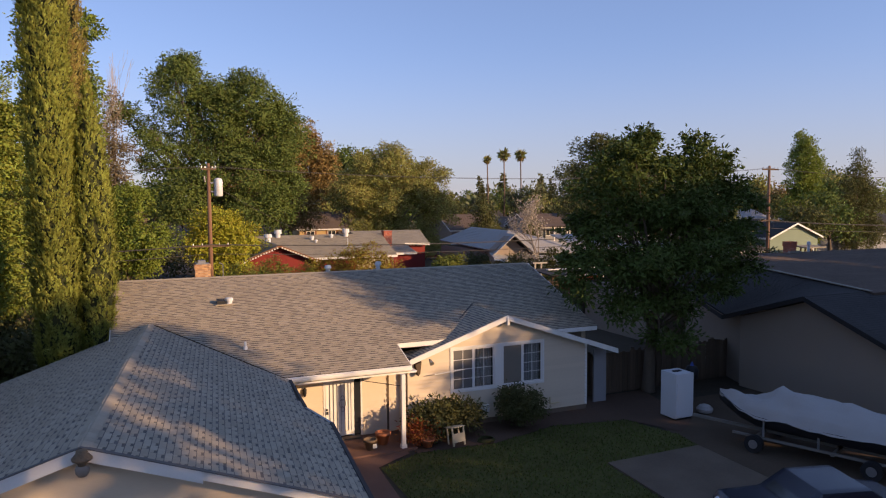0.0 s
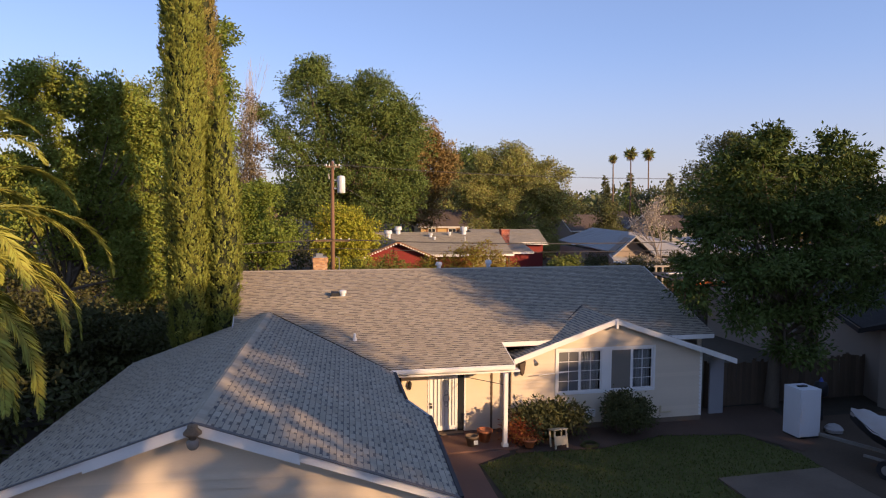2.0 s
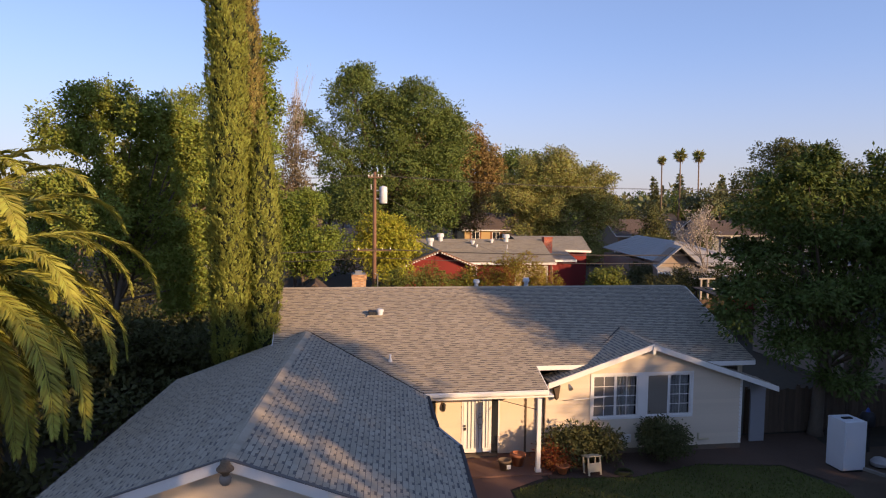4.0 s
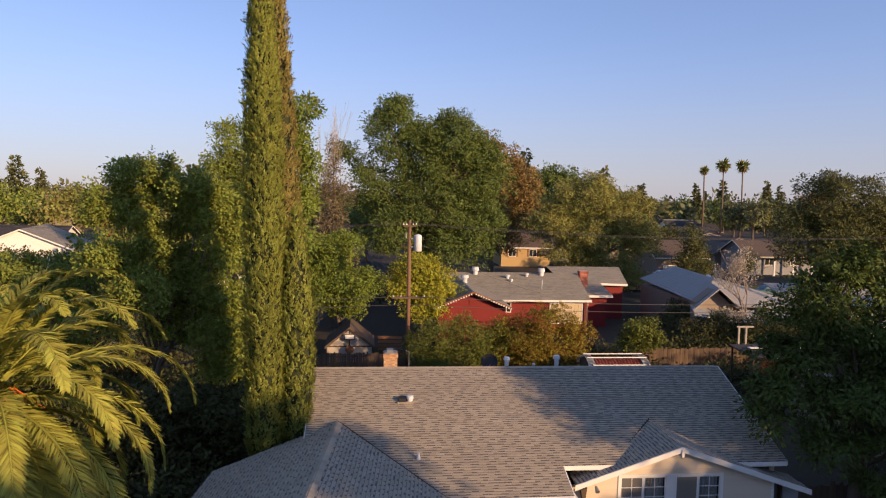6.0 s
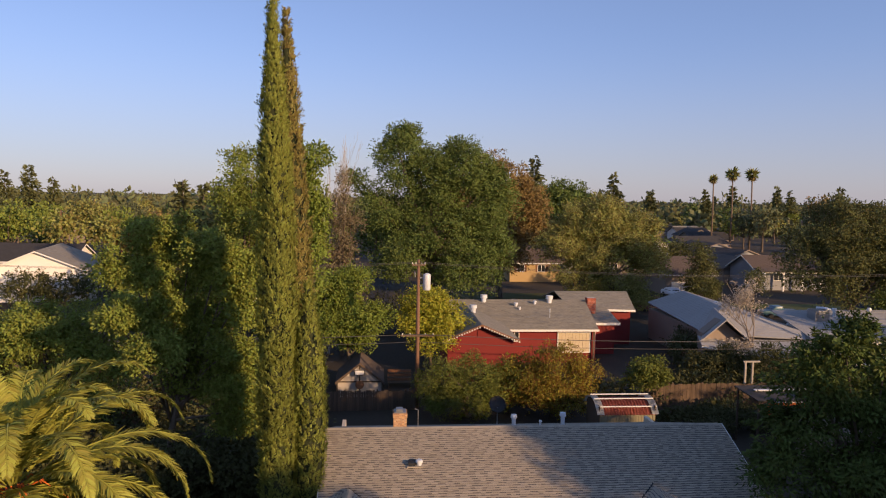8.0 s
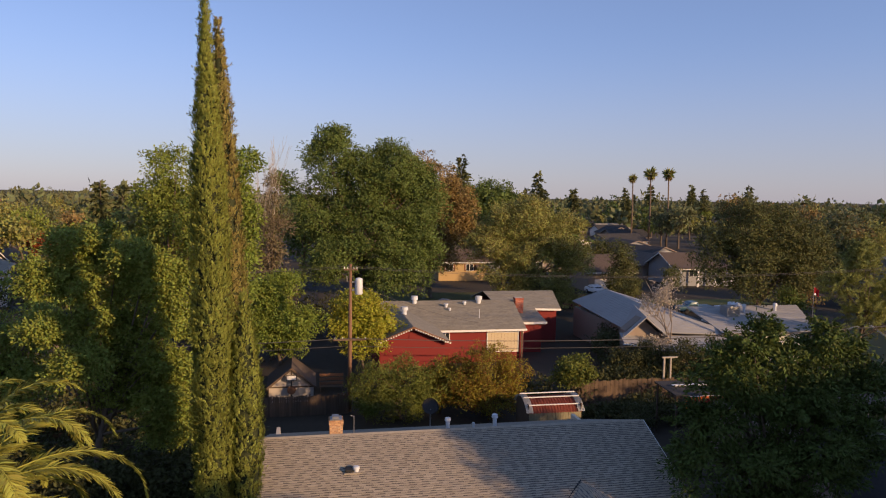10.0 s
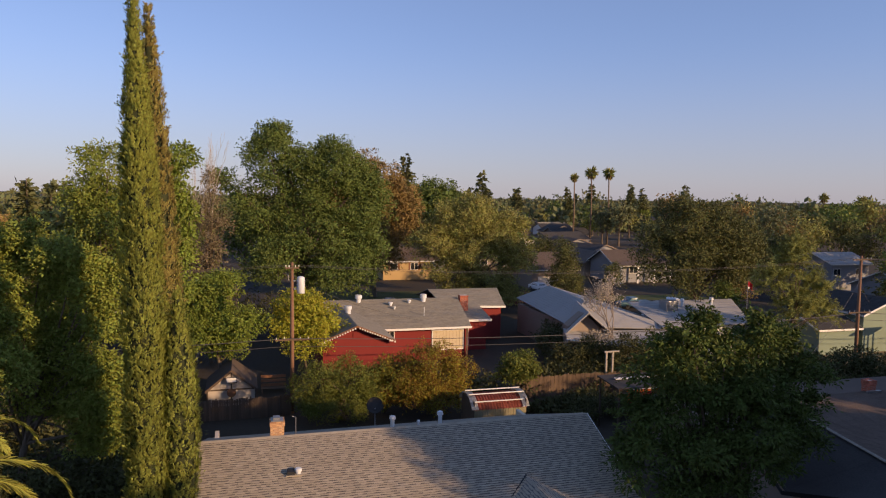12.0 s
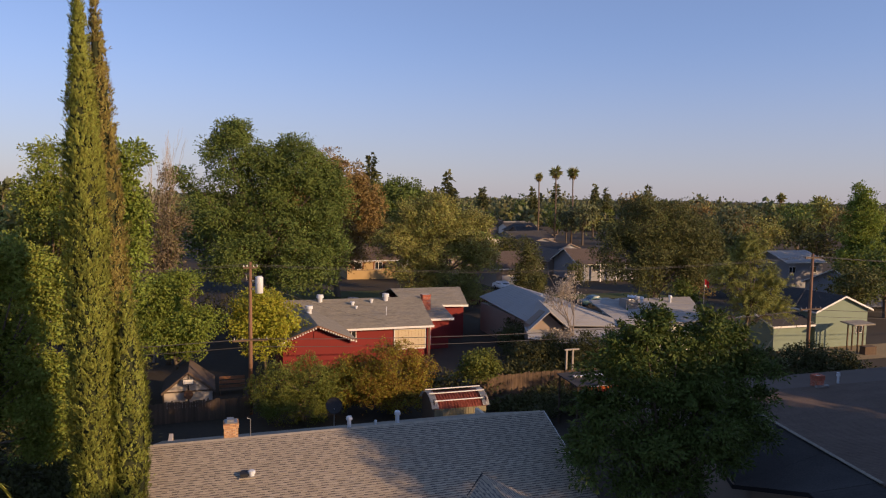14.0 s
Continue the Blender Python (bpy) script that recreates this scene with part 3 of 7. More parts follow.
# back plane
back = [(XL, 40.3, RZ - SL * (40.3 - RY)), (XR, 40.3, RZ - SL * (40.3 - RY)), (XR, RY, RZ), (XL, RY, RZ)]
part("rear_roof", prism([Vector(p) for p in back], (0, 0, -0.1)), M["roof_grey"], house)
def ridge_tiles(parent, start, step, count, turn=0):
    bm = prism([(0, -.16, -.028), (0, 0, .03), (0, .16, -.028), (0, 0, .01)], (.27, 0, .012))
    me = bpy.data.meshes.new("ridge_shingle")
    bmesh.ops.recalc_face_normals(bm, faces=bm.faces[:])
    bm.to_mesh(me)
    bm.free()
    me.materials.append(M["shingle_one"])
    for i in range(count):
        ob = new("ridge_shingle", me)
        ob.parent = parent
        ob.matrix_local = Matrix.Translation(Vector(start) + Vector(step) * i) @ Matrix.Rotation(radians(turn), 4, "Z")
ridge_tiles(house, (XL, RY, RZ), (.25, 0, 0), 74)
# fascias
board_between(house, (3.1, EV - 0.005, main_z(EV) - 0.004), (7.62, EV - 0.005, main_z(EV) - 0.004), 0.17, 0.04, M["white"])
board_between(house, (7.62, EV2 - .005, main_z(EV2) - .004), (16.35, EV2 - .005, main_z(EV2) - .004), 0.17, 0.04, M["white"])
board_between(house, (7.66, EV, main_z(EV)), (7.66, EV2, main_z(EV2)), 0.16, -0.04, M["white"])
board_between(house, (16.36, EV2, main_z(EV2) - .004), (XR + .02, RY, RZ - .004), 0.16, 0.04, M["white"])
board_between(house, (XL, 26.8, main_z(26.8) - .004), (XL, RY, RZ - .004), 0.16, -0.04, M["white"])
# gutter of the porch
part("gutter", box((3.1, EV - 0.12, main_z(EV) - 0.13), (7.6, EV - 0.046, main_z(EV) - 0.02), None, 0.015), M["white"], house)
# porch soffit and walls
PW, BW = 25.5, 25.15
part("porch_ceiling", box((3.0, EV + 0.05, 2.2), (7.85, PW, 2.26)), M["white"], house)
part("wall", box((-1.5, 26.4, G), (2.9, 26.6, 3.2)), M["siding"], house)
part("rear_wall", boxes(((-1.5, 39.4, G), (16.2, 39.6, 2.4)), ((-1.5, 26.6, G), (-1.3, 39.4, 3.0)), ((16.0, 25.9, G), (16.2, 39.4, 3.0))), M["siding"], house)
DOOR = (4.97, 5.97)
siding_wall(house, 2.9, 7.75, PW, G + 0.12, lambda x: 2.2, 0.2, ((DOOR[0] - .06, 6.3, -1, 1.82), (3.45, 3.98, 1.2, 1.95)))
part("porch_wall", boxes(((2.9, PW + .002, G), (3.45, PW + .12, 2.2)), ((3.45, PW + .002, G), (3.98, PW + .12, 1.25)), ((3.45, PW + .002, 1.85), (3.98, PW + .12, 2.2)), ((3.98, PW + .002, G), (DOOR[0] - .06, PW + .12, 2.2)),
     ((DOOR[0] - .06, PW + .002, 1.82), (6.3, PW + .12, 2.2)), ((6.3, PW + .002, G), (7.95, PW + .12, 2.2)), ((7.76, BW + .2, G), (7.95, PW, 2.3))), M["siding"], house)
part("vertical_trim", box((7.26, PW - .05, G + .12), (7.34, PW - .028, 2.2)), M["dark_wood"], house)
sw = part("window", boxes(((3.43, PW - .04, 1.22), (3.49, PW + .04, 1.88)), ((3.95, PW - .04, 1.22), (4.01, PW + .04, 1.88)), ((3.49, PW - .04, 1.22), (3.95, PW + .04, 1.27)), ((3.49, PW - .04, 1.83), (3.95, PW + .04, 1.88))), M["beige_tub"], house)
part("pane", box((3.49, PW, 1.27), (3.95, PW + .02, 1.83)), M["pane_dark"], sw)
# dark sheet that stands for the unlit room behind the porch wall
part("dim_room", box((2.9, PW + .9, G), (7.9, PW + .95, 2.3)), M["dark_room"], house)
# security door with uprights and a scroll
door = part("door", boxes(((DOOR[0], PW - .06, G + .18), (DOOR[0] + .06, PW - .02, 1.78)), ((DOOR[1] - .06, PW - .06, G + .18), (DOOR[1], PW - .02, 1.78)),
     ((DOOR[0] + .06, PW - .06, G + .18), (DOOR[1] - .06, PW - .02, G + .34)), ((DOOR[0] + .06, PW - .06, 1.70), (DOOR[1] - .06, PW - .02, 1.78))), M["white"], house, "white steel security door")
part("mesh_panel", box((DOOR[0] + .06, PW - .035, G + .34), (DOOR[1] - .06, PW - .03, 1.70)), M["white"], door)
for i in range(6):
    xx = DOOR[0] + .16 + i * .135
    part("upright_bar", box((xx, PW - .062, G + .34), (xx + .014, PW - .042, 1.70)), M["steel"], door)
for zz, rr in ((0.95, .16), (0.75, .09), (1.15, .09)):
    part("scroll", tube([(DOOR[0] + .62 + rr * .7 * math.cos(a * .4), PW - .066, zz + rr * math.sin(a * .4)) for a in range(17)], .012, 5), M["steel"], door)
part("lock", boxes(((DOOR[0] + .02, PW - .09, .62), (DOOR[0] + .10, PW - .06, .72)), ((DOOR[0] + .02, PW - .11, .76), (DOOR[0] + .08, PW - .06, .82))), M["black"], door)
part("side_light", box((6.02, PW - .03, G + .16), (6.26, PW + .02, 1.80)), M["pane_dark"], house, "dark glass strip beside the door")
part("door_frame", boxes(((DOOR[0] - .06, PW - .05, G + .12), (DOOR[0] - .005, PW + .06, 1.84)), ((DOOR[1] + .005, PW - .05, G + .12), (6.015, PW + .06, 1.84)), ((6.265, PW - .05, G + .12), (6.32, PW + .06, 1.84))), M["white"], house)
part("door_step", box((DOOR[0] - .1, PW - .35, G + .06), (6.2, PW - .05, G + .15), None, .01), M["concrete"], house)
part("porch_floor", box((3.0, 23.45, G - .05), (7.7, PW, G + .09), None, .01), M["red_paver"], house)
post = part("porch_post", box((7.18, 23.58, G + .09), (7.32, 23.72, 2.24), None, .008), M["white"], house)
part("post_base", box((7.15, 23.55, G + .09), (7.35, 23.75, G + .2), None, .008), M["white"], post)
part("wall_lamp", tube([(4.24, PW - .09, 1.35), (4.24, PW - .09, 1.42), (4.24, PW - .09, 1.6), (4.24, PW - .09, 1.68)], [.02, .06, .075, .02], 8), M["black"], house, "black porch lantern")
part("hanging_rod", tube([(6.3, PW - .12, 1.72), (7.25, 23.9, 1.78)], .012, 5), M["black"], house)

# gabled front room
BPX, BPY, BPZ = 11.95, 24.87, 3.76
S2 = 0.3375
def bz(x):
    return BPZ - S2 * abs(x - BPX)
roof_plane(house, [(8.0, BPY, bz(8.0)), (BPX, BPY, BPZ), (BPX, 27.95, BPZ), (9.35, 25.45, bz(9.35)), (8.0, 26.0, bz(8.0))], (0, -1, 0), (BPX, BPY, BPZ), 11)
roof_plane(house, [(17.05, BPY, bz(17.05)), (17.05, 26.3, bz(17.05)), (14.6, 25.5, bz(14.6)), (BPX, 27.95, BPZ), (BPX, BPY, BPZ)], (0, 1, 0), (BPX, BPY, BPZ), 12)
board_between(house, (7.95, BPY, bz(7.95) + .01), (BPX, BPY, BPZ + .01), 0.2, 0.045, M["white"], "rake_board")
board_between(house, (BPX, BPY, BPZ + .01), (17.08, BPY, bz(17.08) + .01), 0.2, 0.045, M["white"], "rake_board")
part("ridge_beam_end", box((BPX - .05, BPY - .09, BPZ - .36), (BPX + .05, BPY + .3, BPZ - .06), None, .01), M["white"], house)
part("eave_bracket", prism([(8.18, BPY + .02, 2.22), (8.42, BPY + .02, 2.3), (8.36, BPY + .02, 1.85), (8.28, BPY + .02, 1.78)], (0, .2, 0)), M["dark_wood"], house)
part("flood_lamp", tube([(8.72, BPY - .02, 2.36), (8.72, BPY - .16, 2.3), (8.72, BPY - .24, 2.25)], [.04, .07, .09], 8), M["steel"], house)
WX0, WX1, WZ0, WZ1 = 9.74, 13.62, 1.02, 2.58
def bump_top(x):
    return bz(x) - 0.16
siding_wall(house, 7.95, 15.7, BW, G + 0.22, bump_top, 0.145, ((WX0 - .02, WX1 + .02, WZ0 - .02, WZ1 + .02),))
bm = bmesh.new()
for poly in ([(7.95, G), (WX0, G), (WX0, bump_top(WX0)), (7.95, bump_top(7.95))], [(WX1, G), (15.7, G), (15.7, bump_top(15.7)), (WX1, bump_top(WX1))],
             [(WX0, G), (WX1, G), (WX1, WZ0), (WX0, WZ0)], [(WX0, WZ1), (WX1, WZ1), (WX1, bump_top(WX1)), (BPX, bump_top(BPX)), (WX0, bump_top(WX0))]):
    add_prism(bm, [(a, BW + .001, b) for a, b in poly], (0, .14, 0))
part("front_wall", bm, M["siding"], house)
part("side_wall", box((15.56, BW + .142, G), (15.7, 26.2, 2.2)), M["siding"], house)
part("foundation", box((7.95, BW - .05, G), (15.72, BW - .002, G + .22)), M["concrete"], house)
part("corner_trim", box((15.64, BW - .045, G + .2), (15.74, BW + .05, bump_top(15.7))), M["white"], house)
part("valley_flashing", prism([(BPX, 27.93, BPZ + .05), (9.45, 25.42, bz(9.45) + .05), (9.40, 25.52, bz(9.45) + .06), (BPX - .02, 28.03, BPZ + .06)], (0, 0, .012)), M["black"], house)
# window of two sliding units
win = part("window", boxes(((WX0 - .09, BW - .06, WZ0 - .09), (WX1 + .09, BW - .028, WZ0)), ((WX0 - .09, BW - .06, WZ1), (WX1 + .09, BW - .028, WZ1 + .09)),
     ((WX0 - .09, BW - .06, WZ0), (WX0, BW - .028, WZ1)), ((WX1, BW - .06, WZ0), (WX1 + .09, BW - .028, WZ1)), ((11.5, BW - .055, WZ0), (11.86, BW + .03, WZ1))), M["white"], house, "white framed pair of sliding windows")
for a, b in ((WX0, 11.5), (11.86, WX1)):
    mid = a + (b - a) * 0.5
    for c0, c1, grid in ((a, mid, False), (mid, b, True)):
        sash = part("sash", boxes(((c0, BW - .03, WZ0), (c0 + .05, BW + .02, WZ1)), ((c1 - .05, BW - .03, WZ0), (c1, BW + .02, WZ1)), ((c0 + .05, BW - .03, WZ0), (c1 - .05, BW + .02, WZ0 + .05)), ((c0 + .05, BW - .03, WZ1 - .05), (c1 - .05, BW + .02, WZ1))), M["white"], win)
        ob = part("pane", box((c0 + .05, BW + .002, WZ0 + .05), (c1 - .05, BW + .008, WZ1 - .05)), M["glass"], sash)
        ob.visible_shadow = False
        if not grid:
            part("insect_screen" if a == WX0 else "roller_blind", box((c0 + .05, BW - .018, WZ0 + .05), (c1 - .05, BW - .016, WZ1 - .05)), M["screen"] if a == WX0 else M["blind"], sash)
        if grid or a == WX0:
            for k in range(1, 2):
                xx = c0 + .05 + (c1 - c0 - .1) * k / 2
                part("glazing_bar", box((xx - .012, BW - .023, WZ0 + .05), (xx + .012, BW + .001, WZ1 - .05)), M["white"], sash)
            for k in range(1, 4):
                zz = WZ0 + .05 + (WZ1 - WZ0 - .1) * k / 4
                part("glazing_bar", box((c0 + .05, BW - .025, zz - .012), (c1 - .05, BW - .002, zz + .012)), M["white"], sash)
        if grid:
            cur = bmesh.new()
            n = 26
            top_, bot_ = [], []
            for k in range(n):
                xx = c0 + .05 + (c1 - c0 - .1) * k / (n - 1)
                yy = BW + .16 + .03 * math.sin(k * 1.7)
                top_.append(cur.verts.new((xx, yy, WZ1)))
                bot_.append(cur.verts.new((xx, yy + .01, WZ0 - .1)))
            for k in range(n - 1):
                cur.faces.new((top_[k], top_[k + 1], bot_[k + 1], bot_[k]))
            ob = part("curtain", cur, M["curtain"], win)
part("room_behind", boxes(((WX0 - .5, BW + 1.6, .3), (WX1 + .5, BW + 1.65, 2.75)), ((WX0 - .5, BW + .2, .3), (WX1 + .5, BW + 1.6, .35)), ((WX0 - .55, BW + .2, .35), (WX0 - .5, BW + 1.6, 2.7)), ((WX1 + .5, BW + .2, .35), (WX1 + .55, BW + 1.6, 2.7)), ((WX0 - .5, BW + .2, 2.7), (WX1 + .5, BW + 1.6, 2.75))), M["dark_room"], house)
part("meter_box", box((10.9, BW - .12, .05), (11.25, BW - .03, .33), None, .01), M["white"], house, "small white utility box")
part("hose_bib", boxes(((14.0, BW - .1, 0.02), (14.4, BW - .03, .07)), ((13.95, BW - .1, .02), (14.0, BW - .03, .3))), M["beige_tub"], house)
part("carport_panel", box((16.5, 25.7, G), (17.12, 25.78, 1.9)), M["plaster_grey"], house, "grey panel under the side overhang")
part("pull_rod", tube([(8.9, BW - .35, 1.8), (10.1, BW - .35, 1.88)], .016, 6), M["white"], house, "white flag pole bracket")

# roof fittings of the cream house
def roof_vent(x, y, kind):
    z = main_z(y)
    if kind == "cap":
        hood = part("roof_vent", prism([(x - .34, y - .16, z - .04), (x - .34, y + .14, z + .03), (x - .34, y + .12, z + .2), (x - .34, y - .14, z + .16)], (.3, 0, -.02)), M["black"], house, "dark hooded roof vent")
        part("vent_cap", tube([(x + .12, y, z - .03), (x + .12, y, z + .12), (x + .12, y, z + .12), (x + .12, y, z + .22), (x + .12, y, z + .25)], [.11, .11, .15, .15, .1], 12), M["white_metal"], hood)
        part("flashing", box((x - .4, y - .22, z - .06), (x + .3, y + .2, z - .02), pose(0, 0, .035)), M["shingle_one"], hood)
    elif kind == "pipe":
        part("vent_pipe", tube([(x, y, z - .05), (x, y, z + .1), (x, y, z + .1), (x, y, z + .26)], [.09, .07, .045, .045], 10), M["white_metal"], house)
roof_vent(2.08, 29.35, "cap")
roof_vent(2.33, 25.85, "pipe")
for xx, hh, rr in ((6.95, .55, .10), (9.35, .62, .10), (8.25, .25, .05)):
    y0 = 32.9
    z0 = RZ - SL * (y0 - RY)
    part("flue_pipe", tube([(xx, y0, z0 - .05), (xx, y0, z0 + hh * .72), (xx, y0, z0 + hh * .72), (xx, y0, z0 + hh * .8), (xx, y0, z0 + hh)], [rr, rr, rr * 1.5, rr * 1.6, rr * 1.3], 12), M["white_metal"], house)
part("aerial_mast", tube([(2.35, 33.0, 4.6), (2.35, 33.0, 5.5), (2.2, 33.0, 5.55)], .02, 6), M["steel"], house)


def brick_chimney(parent, x0, x1, y0, y1, z0, z1, material, core):
    part("chimney_core", box((x0 + .012, y0 + .012, z0), (x1 - .012, y1 - .012, z1 - .02)), core, parent)
    bl, bh = 0.2, 0.068
    me = {}
    def brick(w, d):
        key = (round(w, 2), round(d, 2))
        if key not in me:
            bm = box((0, 0, 0), (w, d, bh - .012))
            mm = bpy.data.meshes.new("brick")
            bm.to_mesh(mm)
            bm.free()
            mm.materials.append(material)
            me[key] = mm
        return me[key]
    z, row = z0, 0
    while z < z1 - bh * .5:
        out = 0.03 if z > z1 - 0.24 else 0.0
        for sx in (0, 1):
            yy = y0 - out
            while yy < y1 + out - .04:
                d = min(bl, y1 + out - yy) - .01
                ob = new("brick", brick(.1, d))
                ob.parent, ob.location = parent, (x0 - out if not sx else x1 + out - .1, yy, z)
                yy += bl
        xx = x0 + .1 - out - (0.1 if row % 2 else 0)
        while xx < x1 - .1 + out:
            a = max(xx, x0 + .1 - out)
            w = min(xx + bl, x1 - .1 + out) - a - .01
            if w > .03:
                for yy in (y0 - out, y1 + out - .1):
                    ob = new("brick", brick(w, .1))
                    ob.parent, ob.location = parent, (a, yy, z)
            xx += bl
        z += bh
        row += 1


chim = empty("chimney", "weathered orange brick chimney behind the ridge", "chimney")
brick_chimney(chim, 1.17, 1.78, 32.3, 32.95, 4.55, 5.55, M["brick"], M["mortar"])
part("chimney_cap", boxes(((1.2, 32.33, 5.55), (1.75, 32.92, 5.6)), ((1.3, 32.4, 5.6), (1.6, 32.8, 5.72))), M["steel"], chim)

# ---------------------------------------------------------------- the garage wing
GA = math.atan2(0.088, 0.996)
GM = Matrix.Translation((-1.86, 14.3, 0)) @ Matrix.Rotation(-GA, 4, "Z") @ Matrix.Translation((0, .45, 0))
garage = empty("garage", "cream garage wing with a grey shingle gable roof", "garage", GM)
bpy.context.view_layer.update()
GZ, GS = 3.905, 0.335
def gl(x, y):
    return GM @ Vector((x, y, GZ - GS * abs(x)))
eave_dir = GM.to_3x3() @ Vector((0, 1, 0))
def right_front(v, u):
    return v > 2.0 and v < 4.9 and u < 2.6
roof_plane(garage, [gl(5.08, 0), gl(5.05, 5.25), gl(4.5, 6.25), gl(4.38, 9.35), gl(0.0, 13.15), gl(0, 0)], eave_dir, gl(0, 0), 21, right_front, sparse=True)
roof_plane(garage, [gl(-4.45, 0), gl(0, 0), gl(0, 13.15), gl(-4.45, 11.75)], -eave_dir, gl(0, 0), 22, sparse=True)
ridge_tiles(garage, (0, 0, GZ), (0, .24, 0), 54, 90)
def gboard(x0, x1, y, drop, name, lift=0.0, depth=0.05):
    z0, z1 = GZ - GS * abs(x0) + lift, GZ - GS * abs(x1) + lift
    part(name, prism([(x0, y, z0), (x1, y, z1), (x1, y, z1 - drop), (x0, y, z0 - drop)], (0, depth, 0)), M["white"], garage)
gboard(-4.5, -1.9, -.02, .175, "rake_board")
gboard(-1.95, 0.0, -.07, .225, "rake_board", .012)
gboard(0.0, 1.97, -.07, .225, "rake_board", .012)
gboard(1.92, 5.12, -.02, .175, "rake_board")
for q in (-1, 1):
    part("drip_edge", prism([(0, -.085, GZ + .028), (q * 5.1 if q > 0 else -4.48, -.085, GZ + .028 - GS * (5.1 if q > 0 else 4.48)), (q * 5.1 if q > 0 else -4.48, -.085, GZ + .013 - GS * (5.1 if q > 0 else 4.48)), (0, -.085, GZ + .013)], (0, .12, 0)), M["shingle_dark"], garage)
part("gutter", boxes(((5.085, -.02, GZ - GS * 5.08 - .16), (5.17, 5.27, GZ - GS * 5.08 + .035))), M["black"], garage, "black metal eave gutter")
part("gutter", prism([(4.52, 6.27, GZ - GS * 4.5 + .035), (4.40, 9.30, GZ - GS * 4.38 + .035), (4.48, 9.30, GZ - GS * 4.38 + .035), (4.60, 6.27, GZ - GS * 4.5 + .035)], (0, 0, -.19)), M["black"], garage, "black metal eave gutter")
part("valley_board", prism([(5.06, 5.27, GZ - GS * 5.05 + .02), (4.52, 6.27, GZ - GS * 4.5 + .02), (4.58, 6.31, GZ - GS * 4.5 + .02), (5.14, 5.29, GZ - GS * 5.05 + .02)], (0, 0, -.14)), M["steel"], garage)
part("eave_edge", boxes(((-4.49, 0, GZ - GS * 4.45 - .15), (-4.45, 11.75, GZ - GS * 4.45 - .006))), M["dark_wood"], garage)
part("eave_edge", prism([(4.5, 6.25, GZ - GS * 4.5 - .006), (4.38, 9.35, GZ - GS * 4.38 - .006), (4.38, 9.35, GZ - GS * 4.38 - .16), (4.5, 6.25, GZ - GS * 4.5 - .16)], (.04, 0, 0)), M["dark_wood"], garage)
# lap siding on the gable, in the garage's own frame
def local_siding():
    z = G + 0.2
    step = 0.19
    while z < GZ - .3:
        a, b = -4.0, 4.5
        lim = (GZ - 0.13 - (z + step)) / GS
        a, b = max(a, -lim), min(b, lim)
        if b - a > 0.15:
            bm = bmesh.new()
            v = [bm.verts.new(p) for p in ((a, .42, z), (b, .42, z), (b, .42, z + step), (a, .42, z + step), (a, .362, z), (b, .362, z), (b, .41, z + step), (a, .41, z + step))]
            for q in ((4, 5, 6, 7), (0, 1, 5, 4), (1, 2, 6, 5), (3, 0, 4, 7), (2, 3, 7, 6)):
                bm.faces.new([v[i] for i in q])
            part("siding_board", bm, M["siding"], garage)
        z += step
local_siding()
part("gable_wall", prism([(-4.0, .421, G), (4.5, .421, G), (4.5, .421, GZ - GS * 4.5 - .12), (0, .421, GZ - .13), (-4.0, .421, GZ - GS * 4.0 - .12)], (0, .15, 0)), M["siding"], garage)
part("side_wall", boxes(((4.3, .58, G), (4.45, 10.55, 2.2)), ((-4.0, .58, G), (-3.85, 11.35, 2.3)), ((-3.85, 11.2, G), (0.5, 11.35, 2.5))), M["siding"], garage)
siren = part("alarm_lamp", lathe([(.035, -.02), (.05, 0), (.075, .10), (.165, .16), (.17, .19), (.10, .27), (.09, .33), (.0, .34)], 16), M["palm_bark"], garage, "dull brown dome lamp at the gable's peak", True)
vy = [gl(4.40, 9.3), gl(4.25, 9.45), gl(-.1, 13.3), gl(.1, 13.05)]
gi = GM.inverted()
part("valley_flashing", prism([gi @ q + Vector((0, 0, .03)) for q in vy], (0, 0, .012)), M["dark_wood"], garage)
siren.location = (0.03, -.16, GZ - .32)
part("lamp_body", lathe([(.0, -.15), (.07, -.13), (.11, -.07), (.12, 0), (.10, .05), (.0, .06)], 14), M["plaster_tan"], siren, "", True)
part("lamp_arm", box((-.03, .02, .12), (.03, .15, .2)), M["black"], siren)

# ---------------------------------------------------------------- other houses
def add_window(parent, m, w, h, shutters=False, dark="pane_dark"):
    """A framed window on a wall; m places its middle, its outside towards -y."""
    bm = bmesh.new()
    t = 0.07
    for lo, hi in (((-w / 2, -.05, -h / 2), (w / 2, .02, -h / 2 + t)), ((-w / 2, -.05, h / 2 - t), (w / 2, .02, h / 2)),
                   ((-w / 2, -.05, -h / 2 + t), (-w / 2 + t, .02, h / 2 - t)), ((w / 2 - t, -.05, -h / 2 + t), (w / 2, .02, h / 2 - t)), ((-t / 2, -.04, -h / 2 + t), (t / 2, .02, h / 2 - t))):
        add_box(bm, lo, hi)
    ob = part("window", bm, M["white"], parent)
    ob.matrix_local = m
    part("pane", box((-w / 2 + t, -.02, -h / 2 + t), (w / 2 - t, .012, h / 2 - t)), M[dark], ob)
    if shutters:
        for s in (-1, 1):
            part("shutter", box((s * (w / 2 + .02) - (.35 if s < 0 else 0), -.04, -h / 2), (s * (w / 2 + .02) + (.35 if s > 0 else 0), 0, h / 2)), M["brown_shutter"], ob)
    return ob


